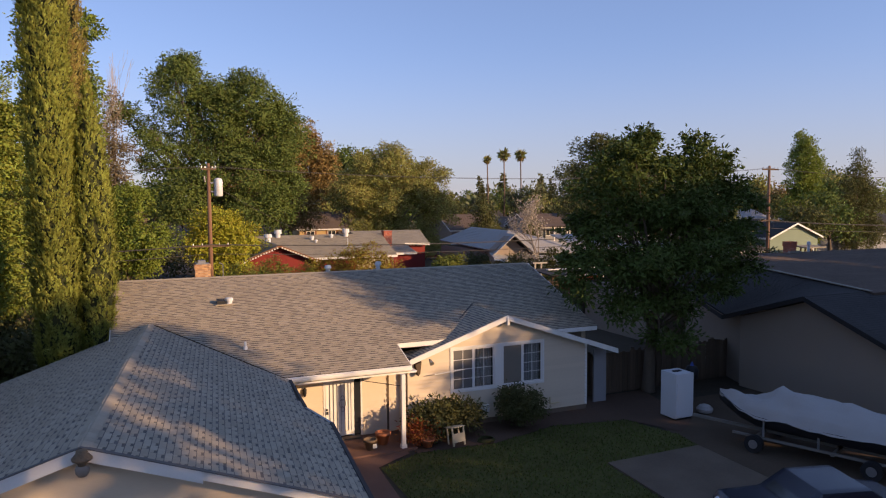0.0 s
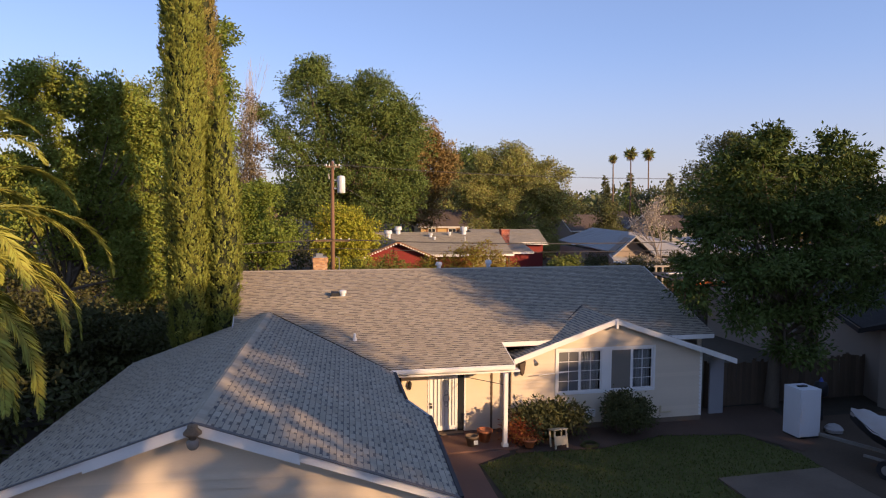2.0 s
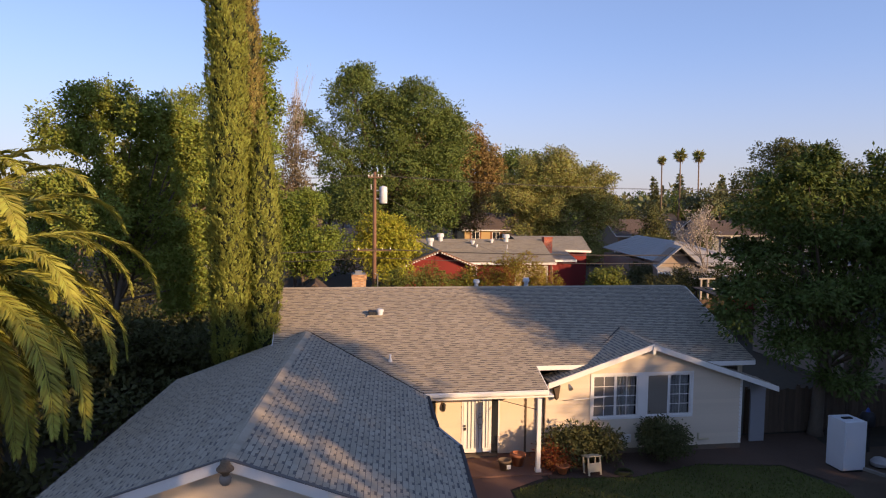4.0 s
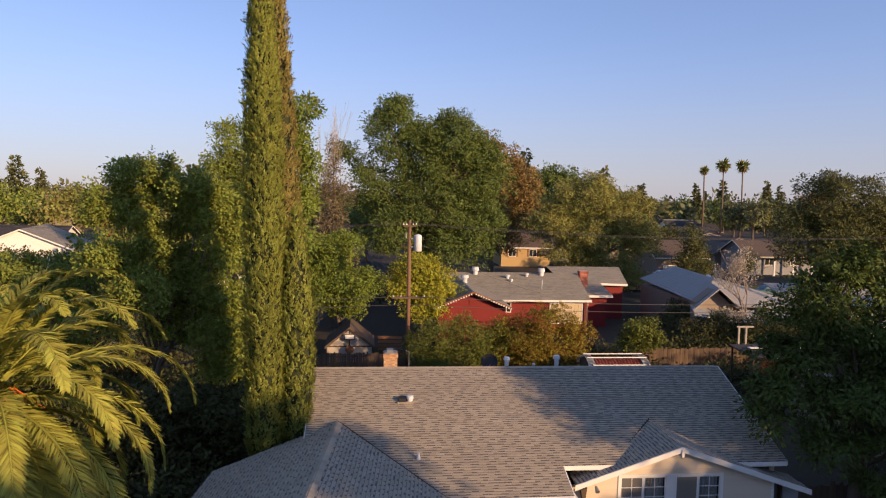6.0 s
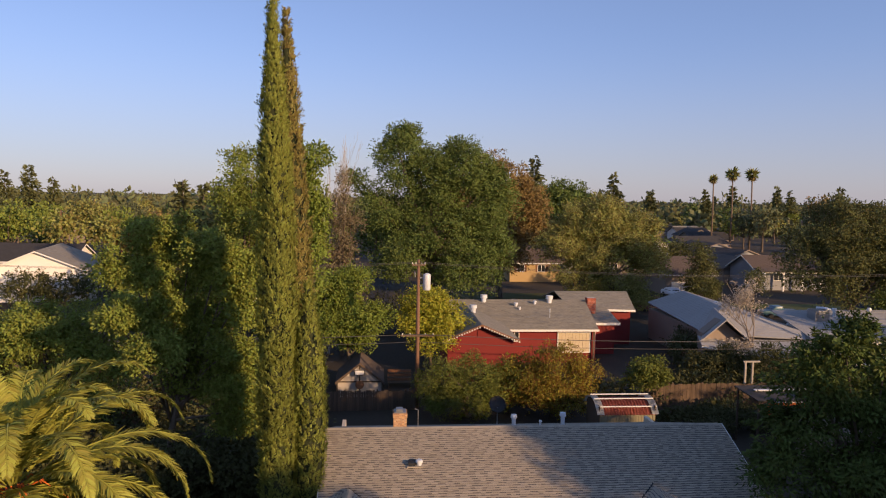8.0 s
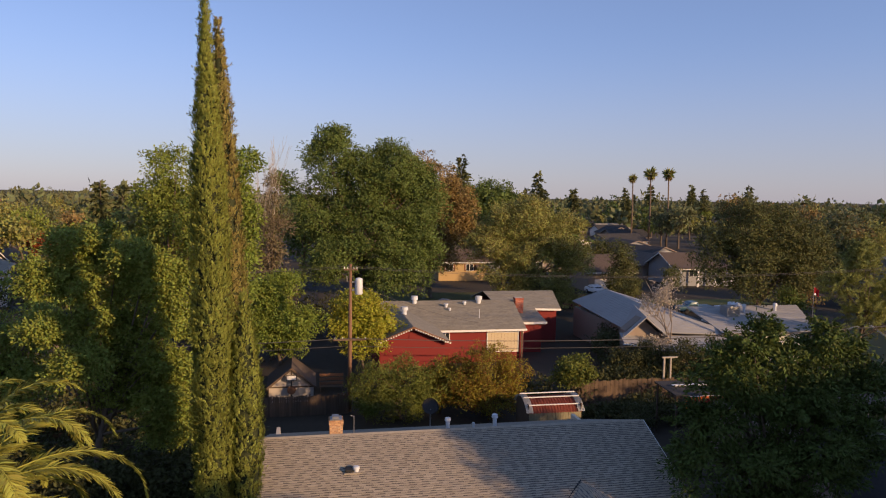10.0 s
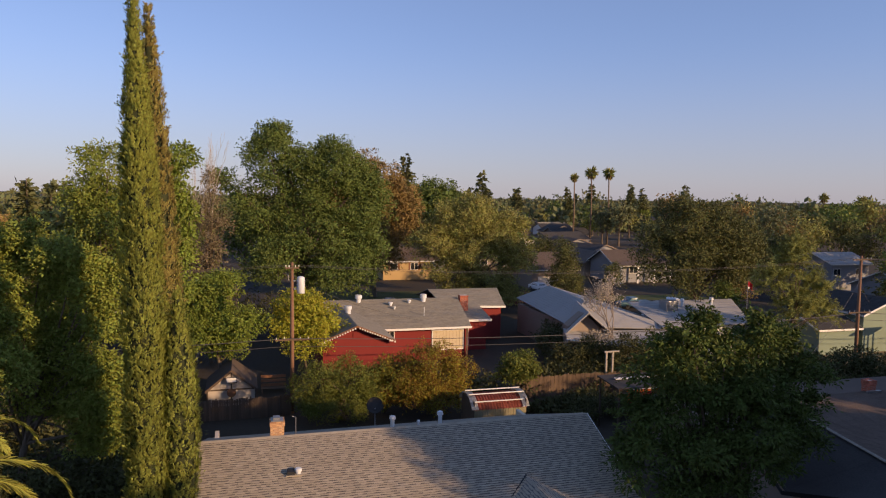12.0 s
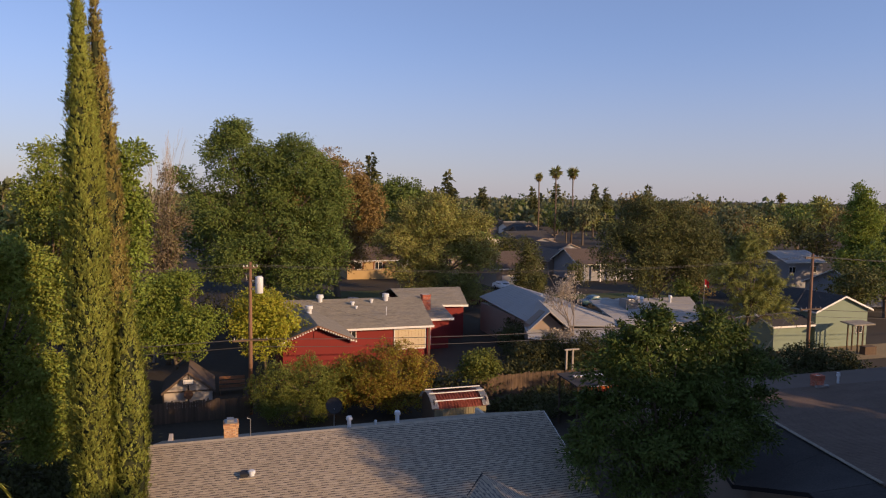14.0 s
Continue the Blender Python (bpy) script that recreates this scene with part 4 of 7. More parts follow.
def course_slab(parent, a, b, c, d, material, rows=18, name="roof", thick=.09, lip=.018):
    """A roof plane a-b (eave) to d-c (ridge) laid in overlapping strips."""
    a, b, c, d = (Vector(p) for p in (a, b, c, d))
    n = (b - a).cross(d - a).normalized()
    if n.z < 0:
        n = -n
    bm = bmesh.new()
    left, right = [], []
    for i in range(rows):
        for s, lift in ((i / rows, lip), ((i + 1) / rows, .003)):
            left.append(bm.verts.new(a.lerp(d, s) + n * lift))
            right.append(bm.verts.new(b.lerp(c, s) + n * lift))
    low = [bm.verts.new(p - n * thick) for p in (a, b, c, d)]
    for i in range(len(left) - 1):
        bm.faces.new((left[i], right[i], right[i + 1], left[i + 1]))
    bm.faces.new((low[0], low[3], low[2], low[1]))
    bm.faces.new((low[0], low[1], right[0], left[0]))
    bm.faces.new((low[2], low[3], left[-1], right[-1]))
    bm.faces.new([low[1], low[2]] + right[::-1])
    bm.faces.new([low[3], low[0]] + left)
    return part(name, bm, material, parent)


def gable_house(name, label, m, length, width, wall_h, rise, wall, roof, over=0.5, wins=(), doors=(), gable_wins=(), rows=16, group="", vents=0, trim="white"):
    """Ridge along local x, middle at the origin, front towards -y. wins: (x, z, w, h, side)."""
    e = empty(name, label, "house", m, group)
    L, W = length / 2, width / 2
    bm = bmesh.new()
    pent = [(-W, 0), (W, 0), (W, wall_h), (0, wall_h + rise), (-W, wall_h)]
    add_prism(bm, [(-L, y, z) for y, z in pent], (length, 0, 0))
    part("wall", bm, wall, e)
    k = rise / W
    zo = wall_h - k * over + .06
    zr = wall_h + rise + .06
    for s in (-1, 1):
        course_slab(e, (-L - over, s * (W + over), zo), (L + over, s * (W + over), zo), (L + over, 0, zr), (-L - over, 0, zr), roof, rows)
        part("fascia_board", box((-L - over, s * (W + over) - .02, zo - .2), (L + over, s * (W + over) + .02, zo + .0)), M[trim], e)
        for q in (-1, 1):
            part("rake_board", prism([(q * (L + over), s * (W + over), zo), (q * (L + over), 0, zr), (q * (L + over), 0, zr - .2), (q * (L + over), s * (W + over), zo - .2)], (q * .04, 0, 0)), M[trim], e)
    for x, z, w, h, s in wins:
        add_window(e, pose(x, s * (W + .01), z, 0, 0, 0 if s < 0 else 180), w, h)
    for y, z, w, h, s in gable_wins:
        add_window(e, pose(s * (L + .01), y, z, 0, 0, -90 if s < 0 else 90), w, h)
    for x, w, h, s in doors:
        part("door", box((x - w / 2, s * W - .04, 0), (x + w / 2, s * W + .04, h)), M["white"], e)
    rnd = random.Random(len(name) + int(length * 10))
    for i in range(vents):
        x = rnd.uniform(-L * .7, L * .7)
        part("roof_vent", tube([(x, -W * .3, zr - k * W * .3 - .1), (x, -W * .3, zr - k * W * .3 + .3), (x, -W * .3, zr - k * W * .3 + .3), (x, -W * .3, zr - k * W * .3 + .55)], [.14, .14, .22, .2], 10), M["white_metal"], e)
    return e


# the red house
red = empty("red_house", "barn-red single-storey house with a grey shingle roof", "house")
zr_, ye, ze, yr = 4.85, 65.9, 3.02, 73.2
course_slab(red, (7.2, ye, ze), (21.8, ye, ze), (22.5, yr, zr_), (7.0, yr, zr_), M["roof_grey"], 44)
course_slab(red, (7.2, 80.5, ze), (22.5, 80.5, ze), (22.5, yr, zr_), (7.0, yr, zr_), M["roof_grey"], 10)
for s in (-1, 1):
    course_slab(red, (9.4 + s * 3.35, 59.6, 3.28), (9.4 + s * 3.35, 67.5, 3.28), (9.4, 72.5, 4.66), (9.4, 59.6, 4.66), M["roof_grey"], 24)
    part("rake_board", prism([(9.4 + s * 3.4, 59.58, 3.27), (9.4, 59.58, 4.68), (9.4, 59.58, 4.5), (9.4 + s * 3.4, 59.58, 3.09)], (0, -.05, 0)), M["brown_shutter"], red)
    for i in range(15):
        xx = .2 + i * .22
        part("rafter_end", box((9.4 + s * xx - .05, 59.42, 4.66 - .412 * xx - .2), (9.4 + s * xx + .05, 59.53, 4.66 - .412 * xx - .08)), M["white"], red)
part("gable_wall", prism([(6.5, 60.1, G), (12.3, 60.1, G), (12.3, 60.1, 3.3), (9.4, 60.1, 4.5), (6.5, 60.1, 3.3)], (0, 6.8, 0)), M["red_wall"], red)
part("front_wall", box((12.3, 66.6, G), (21.4, 66.9, 3.1)), M["red_wall"], red)
part("body", prism([(7.4, 66.9, G), (7.4, 80, G), (7.4, 80, 3.0), (7.4, 73.2, 4.6), (7.4, 66.9, 3.1)], (14.4, 0, 0)), M["red_wall"], red)
part("gable_vent", box((9.1, 60.04, 3.5), (9.7, 60.1, 4.1)), M["red_wall"], red)
part("fascia_board", box((12.7, ye - .05, ze - .2), (21.85, ye - .005, ze)), M["white"], red)
patio = part("patio_window", boxes(((17.9, 66.5, .6), (21.2, 66.59, .7)), ((17.9, 66.5, 2.55), (21.2, 66.59, 2.65)), ((17.9, 66.5, .7), (18.0, 66.59, 2.55)), ((21.1, 66.5, .7), (21.2, 66.59, 2.55))), M["white"], red)
for i in range(9):
    part("blind_slat", box((18.02 + i * .345, 66.53, .7), (18.34 + i * .345, 66.57, 2.55)), M["beige_tub"], patio)
add_window(red, pose(13.65, 66.57, 2.2), .95, 1.0)
course_slab(red, (21.3, 69.8, 2.95), (25.3, 69.8, 2.95), (25.3, 75, 3.95), (21.3, 75, 3.95), M["roof_grey"], 10)
course_slab(red, (21.3, 74.4, 3.75), (28.6, 74.4, 3.55), (29.6, 80, 4.85), (20.9, 80, 4.85), M["roof_grey"], 14)
course_slab(red, (20.9, 86, 3.4), (29.6, 86, 3.4), (29.6, 80, 4.85), (20.9, 80, 4.85), M["roof_grey"], 8)
part("wing_wall", box((21.6, 70.3, G), (24.9, 75.0, 2.95)), M["red_wall"], red)
part("wing_wall", box((22.0, 75.0, G), (28.3, 85.6, 3.5)), M["red_wall"], red)
part("fascia_board", box((21.3, 69.74, 2.72), (25.32, 69.79, 2.95)), M["white"], red)
part("fascia_board", prism([(21.3, 74.36, 3.75), (28.62, 74.36, 3.55), (28.62, 74.36, 3.33), (21.3, 74.36, 3.53)], (0, -.05, 0)), M["white"], red)
part("door", box((22.0, 70.2, .0), (22.9, 70.29, 2.3)), M["white"], red)
add_window(red, pose(25.9, 74.97, 2.1), .8, .8)
part("porch_post", box((21.4, 66.25, G), (21.55, 66.4, 2.95)), M["dark_wood"], red)
def red_vent(x, y, h, r):
    z = ze + (y - ye) * (zr_ - ze) / (yr - ye)
    part("roof_vent", tube([(x, y, z - .1), (x, y, z + h * .5), (x, y, z + h * .5), (x, y, z + h)], [r, r, r * 1.5, r * 1.4], 12), M["white_metal"], red)
for v in ((11.5, 72.6, .75, .25), (18.45, 72.4, .75, .25), (14.7, 71.5, .35, .16), (16.8, 72.0, .35, .14), (14.9, 70.5, .3, .1), (17.6, 68.6, .9, .03)):
    red_vent(*v)
part("roof_vent", tube([(9.55, 66.5, 4.4), (9.55, 66.5, 5.0), (9.55, 66.5, 5.0), (9.55, 66.5, 5.3)], [.25, .25, .38, .36], 12), M["white_metal"], red)
rch = empty("red_brick_chimney", "red brick chimney of the red house", "chimney")
brick_chimney(rch, 22.6, 23.5, 72.4, 73.2, 3.3, 5.15, M["red_brick"], M["mortar"])

# pale roofed house beyond the fence
pale = empty("pale_house", "low house with pale grey roofs and white posts", "house")
course_slab(pale, (31.0, 62.6, 3.25), (32.4, 80.5, 3.5), (36.3, 79.5, 5.05), (35.0, 67.6, 5.05), M["roof_white"], 12)
course_slab(pale, (43.0, 62.0, 2.7), (43.5, 80, 2.9), (36.3, 79.5, 5.05), (35.0, 67.6, 5.05), M["roof_white"], 14)
course_slab(pale, (31.0, 62.6, 3.25), (43.0, 62.0, 2.7), (35.4, 67.7, 5.05), (35.0, 67.6, 5.05), M["roof_white"], 10)
part("body", box((32.0, 63.2, G), (42.4, 79, 3.0)), M["plaster_tan"], pale)
course_slab(pale, (33.5, 58.2, 2.1), (43.0, 57.8, 2.1), (43.0, 62.4, 2.6), (33.5, 62.4, 2.75), M["roof_white"], 8)
course_slab(pale, (40.8, 61.6, 3.0), (51.5, 61.6, 3.0), (55.0, 69.5, 4.4), (41.3, 69.5, 4.4), M["roof_white"], 10)
part("wing_wall", box((43.2, 63, G), (50.5, 69.6, 2.95)), M["plaster_white"], pale)
part("front_gable", prism([(30.3, 61.6, G), (34.3, 61.6, G), (34.3, 61.6, 2.7), (31.9, 61.6, 4.75), (30.3, 61.6, 3.5)], (0, 1.2, 0)), M["plaster_tan"], pale)
course_slab(pale, (35.2, 60.6, 2.15), (36.8, 67.5, 3.1), (34.2, 67.8, 4.95), (31.9, 60.6, 4.95), M["roof_white"], 12)
course_slab(pale, (29.7, 60.6, 3.15), (31.0, 63.5, 3.3), (34.2, 67.8, 4.95), (31.9, 60.6, 4.95), M["roof_white"], 10)
for x0, z0 in ((35.25, 2.13), (29.65, 3.13)):
    part("rake_board", prism([(x0, 60.56, z0), (31.9, 60.56, 4.95), (31.9, 60.56, 4.84), (x0, 60.56, z0 - .11)], (0, -.05, 0)), M["roof_white"], pale)
for k in range(14):
    part("awning_scallop", box((29.0 + k * .3, 59.2 - k * .02, 2.66 - k * .045), (29.26 + k * .3, 59.26 - k * .02, 2.9 - k * .045)), M["white"], pale)
course_slab(pale, (29.0, 59.2, 2.92), (33.2, 58.9, 2.3), (33.6, 62, 2.7), (30.0, 62.2, 3.2), M["roof_white"], 5)
for xx, yy in ((34.0, 58.5), (37.6, 58.4), (38.3, 58.4), (42.6, 58.2)):
    part("patio_post", box((xx, yy, G), (xx + .16, yy + .16, 2.2)), M["white"], pale)
ac = part("cooler_unit", box((44.0, 66.0, 3.7), (45.5, 67.4, 4.9), None, .04), M["steel"], pale, "grey rooftop cooling unit")
for i in range(6):
    part("louvre", box((44.1, 65.96, 3.9 + i * .15), (45.4, 65.995, 3.98 + i * .15)), M["steel"], ac)
for v in ((47.0, 67.5), (51.0, 67.8), (36.6, 72.0)):
    part("roof_vent", tube([(v[0], v[1], 3.8), (v[0], v[1], 4.6), (v[0], v[1], 4.65), (v[0], v[1], 4.9)], [.15, .15, .25, .2], 10), M["white_metal"], pale)
part("awning_edge", box((33.5, 57.9, 1.9), (43.0, 57.98, 2.1)), M["white"], pale)

# neighbour on the right, brown roof; near slopes coloured darker for their shade
nb = empty("brown_roof_house", "tan stucco house with a dark brown shingle roof", "house")
course_slab(nb, (23.6, 25.6, 2.88), (26.3, 32.0, 3.6), (28.4, 32.2, 4.94), (27.63, 24.5, 4.4), M["roof_dark"], 44, lip=.01)
course_slab(nb, (23.55, 25.65, 2.86), (27.63, 24.55, 4.39), (27.3, 21.5, 4.2), (23.65, 21.5, 4.2), M["roof_dark"], 34, lip=.01)
course_slab(nb, (23.6, 15.8, 2.06), (34, 15.8, 2.06), (34, 21.5, 4.18), (23.65, 21.5, 4.18), M["roof_dark"], 40, lip=.01)
course_slab(nb, (27.3, 21.2, 4.18), (60, 21.2, 3.75), (60, 32.2, 4.85), (28.4, 32.2, 4.95), M["roof_umber"], 84, lip=.01)
course_slab(nb, (27.5, 42, 2.6), (60, 42, 2.6), (60, 32.2, 4.85), (28.4, 32.2, 4.95), M["roof_brown"], 14)
part("ridge_strip", prism([(27.2, 21.3, 4.23), (27.4, 21.3, 4.24), (28.5, 32.3, 5.0), (28.3, 32.3, 4.99)], (0, 0, .03)), M["roof_grey"], nb)
for a, b in (((23.52, 25.68, 2.86), (23.6, 21.5, 4.22)), ((23.6, 21.5, 4.22), (23.56, 15.8, 2.06))):
    part("rake_board", prism([a, b, (b[0], b[1], b[2] - .2), (a[0], a[1], a[2] - .2)], (-.04, 0, 0)), M["black"], nb)
part("eave_board", prism([(23.52, 25.7, 2.86), (26.25, 32.05, 3.58), (26.25, 32.05, 3.38), (23.52, 25.7, 2.66)], (-.03, .02, 0)), M["black"], nb)
part("gable_wall", prism([(24.2, 25.3, G), (24.2, 25.3, 2.8), (24.2, 21.5, 4.02), (24.2, 16.2, 2.05), (24.2, 16.2, G)], (.2, 0, 0)), M["plaster_tan"], nb)
part("side_wall", prism([(24.4, 25.3, G), (26.9, 31.8, G), (26.9, 31.8, 3.5), (24.4, 25.3, 2.75)], (.2, -.08, 0)), M["plaster_tan"], nb)
part("rear_wall", box((26.9, 33.5, G), (59, 41.5, 2.7)), M["plaster_tan"], nb)
nch = empty("brick_chimney", "small red brick chimney on the brown roof", "chimney")
brick_chimney(nch, 35.05, 35.6, 32.05, 32.55, 4.7, 5.55, M["red_brick"], M["mortar"])
part("flashing", box((34.85, 31.85, 4.85), (35.8, 32.03, 5.02)), M["steel"], nch)
part("flue_pipe", tube([(37.3, 32.6, 4.6), (37.3, 32.6, 5.3), (37.3, 32.6, 5.3), (37.3, 32.6, 5.5)], [.07, .07, .12, .10], 10), M["white_metal"], nb)
part("vent_pipe", tube([(27.9, 25.6, 4.1), (27.9, 25.6, 4.5)], [.06, .05], 8), M["white_metal"], nb)

# others, farther off
gr = gable_house("mint_green_house", "mint-green house with a white trimmed gable", pose(68.5, 66.2, G - .1, 0, 0, 90), 12, 7.6, 4.4, 1.5, M["plaster_green"], M["roof_dark"], .4,
            gable_wins=((-2.6, 2.2, 1.0, 1.3, -1),))
gable_house("mint_green_annex", "low mint-green annex with a dark roof", pose(61.3, 62.6, G), 5.0, 5, 2.9, .9, M["plaster_green"], M["roof_dark"], .4)
gable_house("blue_grey_house", "blue-grey two-level house with a pale roof", pose(106.5, 107, G), 8.4, 9, 5.2, 1.6, M["plaster_grey"], M["roof_white"], .5, wins=((-3, 3.6, 1.6, 1.2, -1), (2, 3.6, 1.6, 1.2, -1)))
gable_house("dark_roof_house", "house with a blue-black shingle roof", pose(107, 88, G), 18, 12, 2.8, 2.6, M["plaster_grey"], M["roof_dark"], .5)
yh = gable_house("ochre_house", "ochre house with brown shutters and a brown roof", pose(30.2, 136, G), 9.4, 9, 4.0, 2.8, M["plaster_yellow"], M["roof_brown"], .6)
for xx in (-2.6, 1.4):
    add_window(yh, pose(xx, -4.51, 2.6), 1.5, 1.4, True)
part("bay_roof", prism([(2.6, -5.6, 2.4), (4.9, -5.6, 2.4), (4.9, -4.5, 3.1), (2.6, -4.5, 3.1)], (0, 0, .12)), M["roof_brown"], yh)
ph = gable_house("porch_house", "grey house with a white posted porch", pose(77, 126, G), 16, 10, 3.7, 2.3, M["plaster_grey"], M["roof_brown"], .6)
for i in range(4):
    part("porch_post", box((-7.6 + i * 3.6, -6.6, 0), (-7.35 + i * 3.6, -6.35, 3.3)), M["white"], ph)
part("porch_beam", box((-8, -6.7, 3.3), (6, -6.3, 3.6)), M["white"], ph)
course_slab(ph, (-8.3, -7.0, 3.6), (6.2, -7.0, 3.6), (6.2, -4.8, 4.1), (-8.3, -4.8, 4.1), M["roof_brown"], 4)
add_window(ph, pose(-4, -5.01, 2.4), 1.8, 1.3)
add_window(ph, pose(1, -5.01, 2.4), 1.8, 1.3)
gable_house("garage_house", "brown-roofed house with a white garage door", pose(53, 119, G), 8.5, 10, 3.8, 2.4, M["plaster_tan"], M["roof_brown"], .6, doors=((-1, 4.2, 2.3, -1),))
wh = gable_house("white_house", "white stucco house with a tan shingle roof", pose(-50, 113, G, 0, 0, -78), 16, 12, 4.6, 2.6, M["plaster_white"], M["roof_grey"], .6, gable_wins=((1.0, 3.3, 1.6, 1.3, 1),), wins=((-2, 3.2, 1.4, 1.2, -1),))
part("low_wing", box((6, -13, 0), (9, -5, 4.4)), M["plaster_white"], wh)
part("garden_wall", box((8.5, -8, 0), (8.8, 8, 1.6)), M["plaster_white"], wh)
gable_house("grey_roof_house", "house with a dark grey roof and a white gable", pose(-58, 128, G), 14, 10, 4.2, 2.4, M["plaster_white"], M["roof_dark"], .6)
gable_house("corner_house", "white house with a dark brown roof half hidden by trees", pose(-13, 96, G), 11, 9, 3.0, 2.0, M["plaster_white"], M["roof_brown"], .6, wins=((2, 1.8, 1.5, 1.2, -1),))
rnd = random.Random(5)
for i in range(16):
    k = i / 15
    x, y = 58 + 74 * k + rnd.uniform(-3, 3) + (9 if i % 2 else -14), 128 + 175 * k + (24 if i == 0 else 0)
    gable_house("far_house", "distant single-storey house with a dull shingle roof", pose(x, y, G, 0, 0, rnd.choice((0, 90, 20, 110))), rnd.uniform(12, 18), rnd.uniform(9, 12), 3.0, rnd.uniform(1.6, 2.4),
                M[rnd.choice(("plaster_white", "plaster_tan", "plaster_grey"))], M[rnd.choice(("roof_brown", "roof_dark", "roof_grey"))], .5, wins=((-2, 1.6, 1.6, 1.2, -1), (3, 1.6, 1.6, 1.2, -1)), rows=8, group="far houses", trim="plaster_tan")
for i in range(12):
    x, y = rnd.uniform(-150, -20), rnd.uniform(135, 330)
    gable_house("far_house", "distant single-storey house with a dull shingle roof", pose(x, y, G, 0, 0, rnd.choice((0, 90))), rnd.uniform(12, 18), rnd.uniform(9, 12), 3.4, 2.0,
                M[rnd.choice(("plaster_white", "plaster_tan"))], M[rnd.choice(("roof_brown", "roof_dark", "roof_grey"))], .5, wins=((-2, 1.8, 1.6, 1.2, -1), (3, 1.8, 1.6, 1.2, -1)), rows=8, group="far houses", trim="plaster_tan")

gs = empty("garden_shelter", "small brown garden shelter with a flat roof", "shelter", pose(67.6, 57.6, G))
part("roof", box((-1.5, -.9, 3.2), (1.5, .9, 3.34), pose(0, 0, 0, 4)), M["roof_grey"], gs)
for x0, y0 in ((-.4, -.7), (.3, -.7), (-.4, .6), (.3, .6)):
    part("post", box((x0, y0, 0), (x0 + .12, y0 + .12, 3.2)), M["fence"], gs)
part("planter", box((-.3, -1.6, 0), (1.3, -.9, .9), None, .02), M["fence"], gs)
sheet("side_yard", "bare ochre earth of the mint house's yard", [(58, 54.5), (86, 54.5), (86, 60.2), (58, 60.2)], G + .03, M["dry_yard"])

# ---------------------------------------------------------------- back yard
shed = empty("arched_shed", "small shed with a rusty red arched corrugated roof", "shed", pose(17.05, 46.2, G))
def arch(y0, y1, half, z0, rise, material, name, wave):
    bm = bmesh.new()
    prev = None
    n = 60
    rows = []
    for i in range(n + 1):
        a = i / n
        ang = math.pi * (0.18 + 0.64 * a)
        r = half / math.cos(math.pi * .18)
        yy = -r * math.cos(ang)
        zz = z0 + (math.sin(ang) - math.sin(math.pi * .18)) * rise / (1 - math.sin(math.pi * .18))
        rows.append((yy, zz))
    m = 72
    g = [[bm.verts.new((y0 + (y1 - y0) * k / m, yy, zz + wave * math.sin(k * math.pi / 2 * 1.0))) for k in range(m + 1)] for yy, zz in rows[::4]]
    for p, q in zip(g, g[1:]):
        for k in range(m):
            bm.faces.new((p[k], p[k + 1], q[k + 1], q[k]))
    bmesh.ops.solidify(bm, geom=bm.faces[:], thickness=.03)
    return part(name, bm, material, shed)
arch(-1.95, 1.95, 1.5, 1.75, .75, M["corrugated_red"], "arched_roof", .025)
for x0 in (-2.12, 1.62):
    arch(x0, x0 + .5, 1.56, 1.80, .80, M["white"], "pale_sheet", .012)
for yy, zz in ((-1.2, 2.24), (-.55, 2.6), (.3, 2.66)):
    part("roof_batten", box((-2.05, yy - .04, zz - .03), (2.05, yy + .04, zz + .03)), M["white"], shed)
part("front_wall", boxes(*[((-1.9 + i * .19, -1.48, 0), (-1.73 + i * .19, -1.42, 1.75)) for i in range(20)]), M["olive_sheet"], shed)
part("side_wall", boxes(((-1.93, -1.4, 0), (-1.88, 1.4, 2.3)), ((1.88, -1.4, 0), (1.93, 1.4, 2.3)), ((-1.9, 1.36, 0), (1.9, 1.42, 1.8))), M["dark_wood"], shed)

hs = gable_house("playhouse_shed", "tan gabled shed with dark trim boards", pose(-.95, 57.4, G, 0, 0, 90), 4.0, 3.6, 1.3, 1.45, M["plaster_shed"], M["roof_brown"], .12, rows=14, trim="dark_wood")
part("trim_board", boxes(((-2.06, -1.82, 1.22), (-2.004, 1.82, 1.32)), ((-2.05, -.05, 0), (-2.003, .05, 1.22)), ((-2.05, -.04, 1.32), (-2.003, .04, 2.55)), ((-2.05, -1.82, 0), (-2.003, -1.72, 1.22)), ((-2.05, 1.72, 0), (-2.003, 1.82, 1.22))), M["dark_wood"], hs, "dark brown trim boards")
hoop = empty("basketball_hoop", "white basketball backboard on a dark post", "hoop", pose(-.95, 55.0, G))
part("board", box((-.36, 0, 1.92), (.36, .04, 2.26)), M["white"], hoop)
part("board_mark", boxes(((-.4, -.01, 1.87), (.4, .0, 1.92)), ((-.4, -.01, 2.26), (.4, 0, 2.31)), ((-.41, -.01, 1.87), (-.36, 0, 2.31)), ((.36, -.01, 1.87), (.41, 0, 2.31))), M["black"], hoop, "dark board edging")
part("post", tube([(0, .1, 0), (0, .1, 2.3)], .05, 8), M["black"], hoop)
part("ring", tube([(.22 * math.cos(a * math.pi / 8), -.25 + .22 * math.sin(a * math.pi / 8), 1.88) for a in range(17)], .015, 5), M["black"], hoop)
part("round_target", tube([(0, .02, 1.1), (0, .07, 1.1)], .34, 20), M["brown_shutter"], hoop, "round brown board below the basket")
crate = empty("garden_bench", "brown slatted garden bench beside the shed", "bench", pose(2.3, 58.5, G))
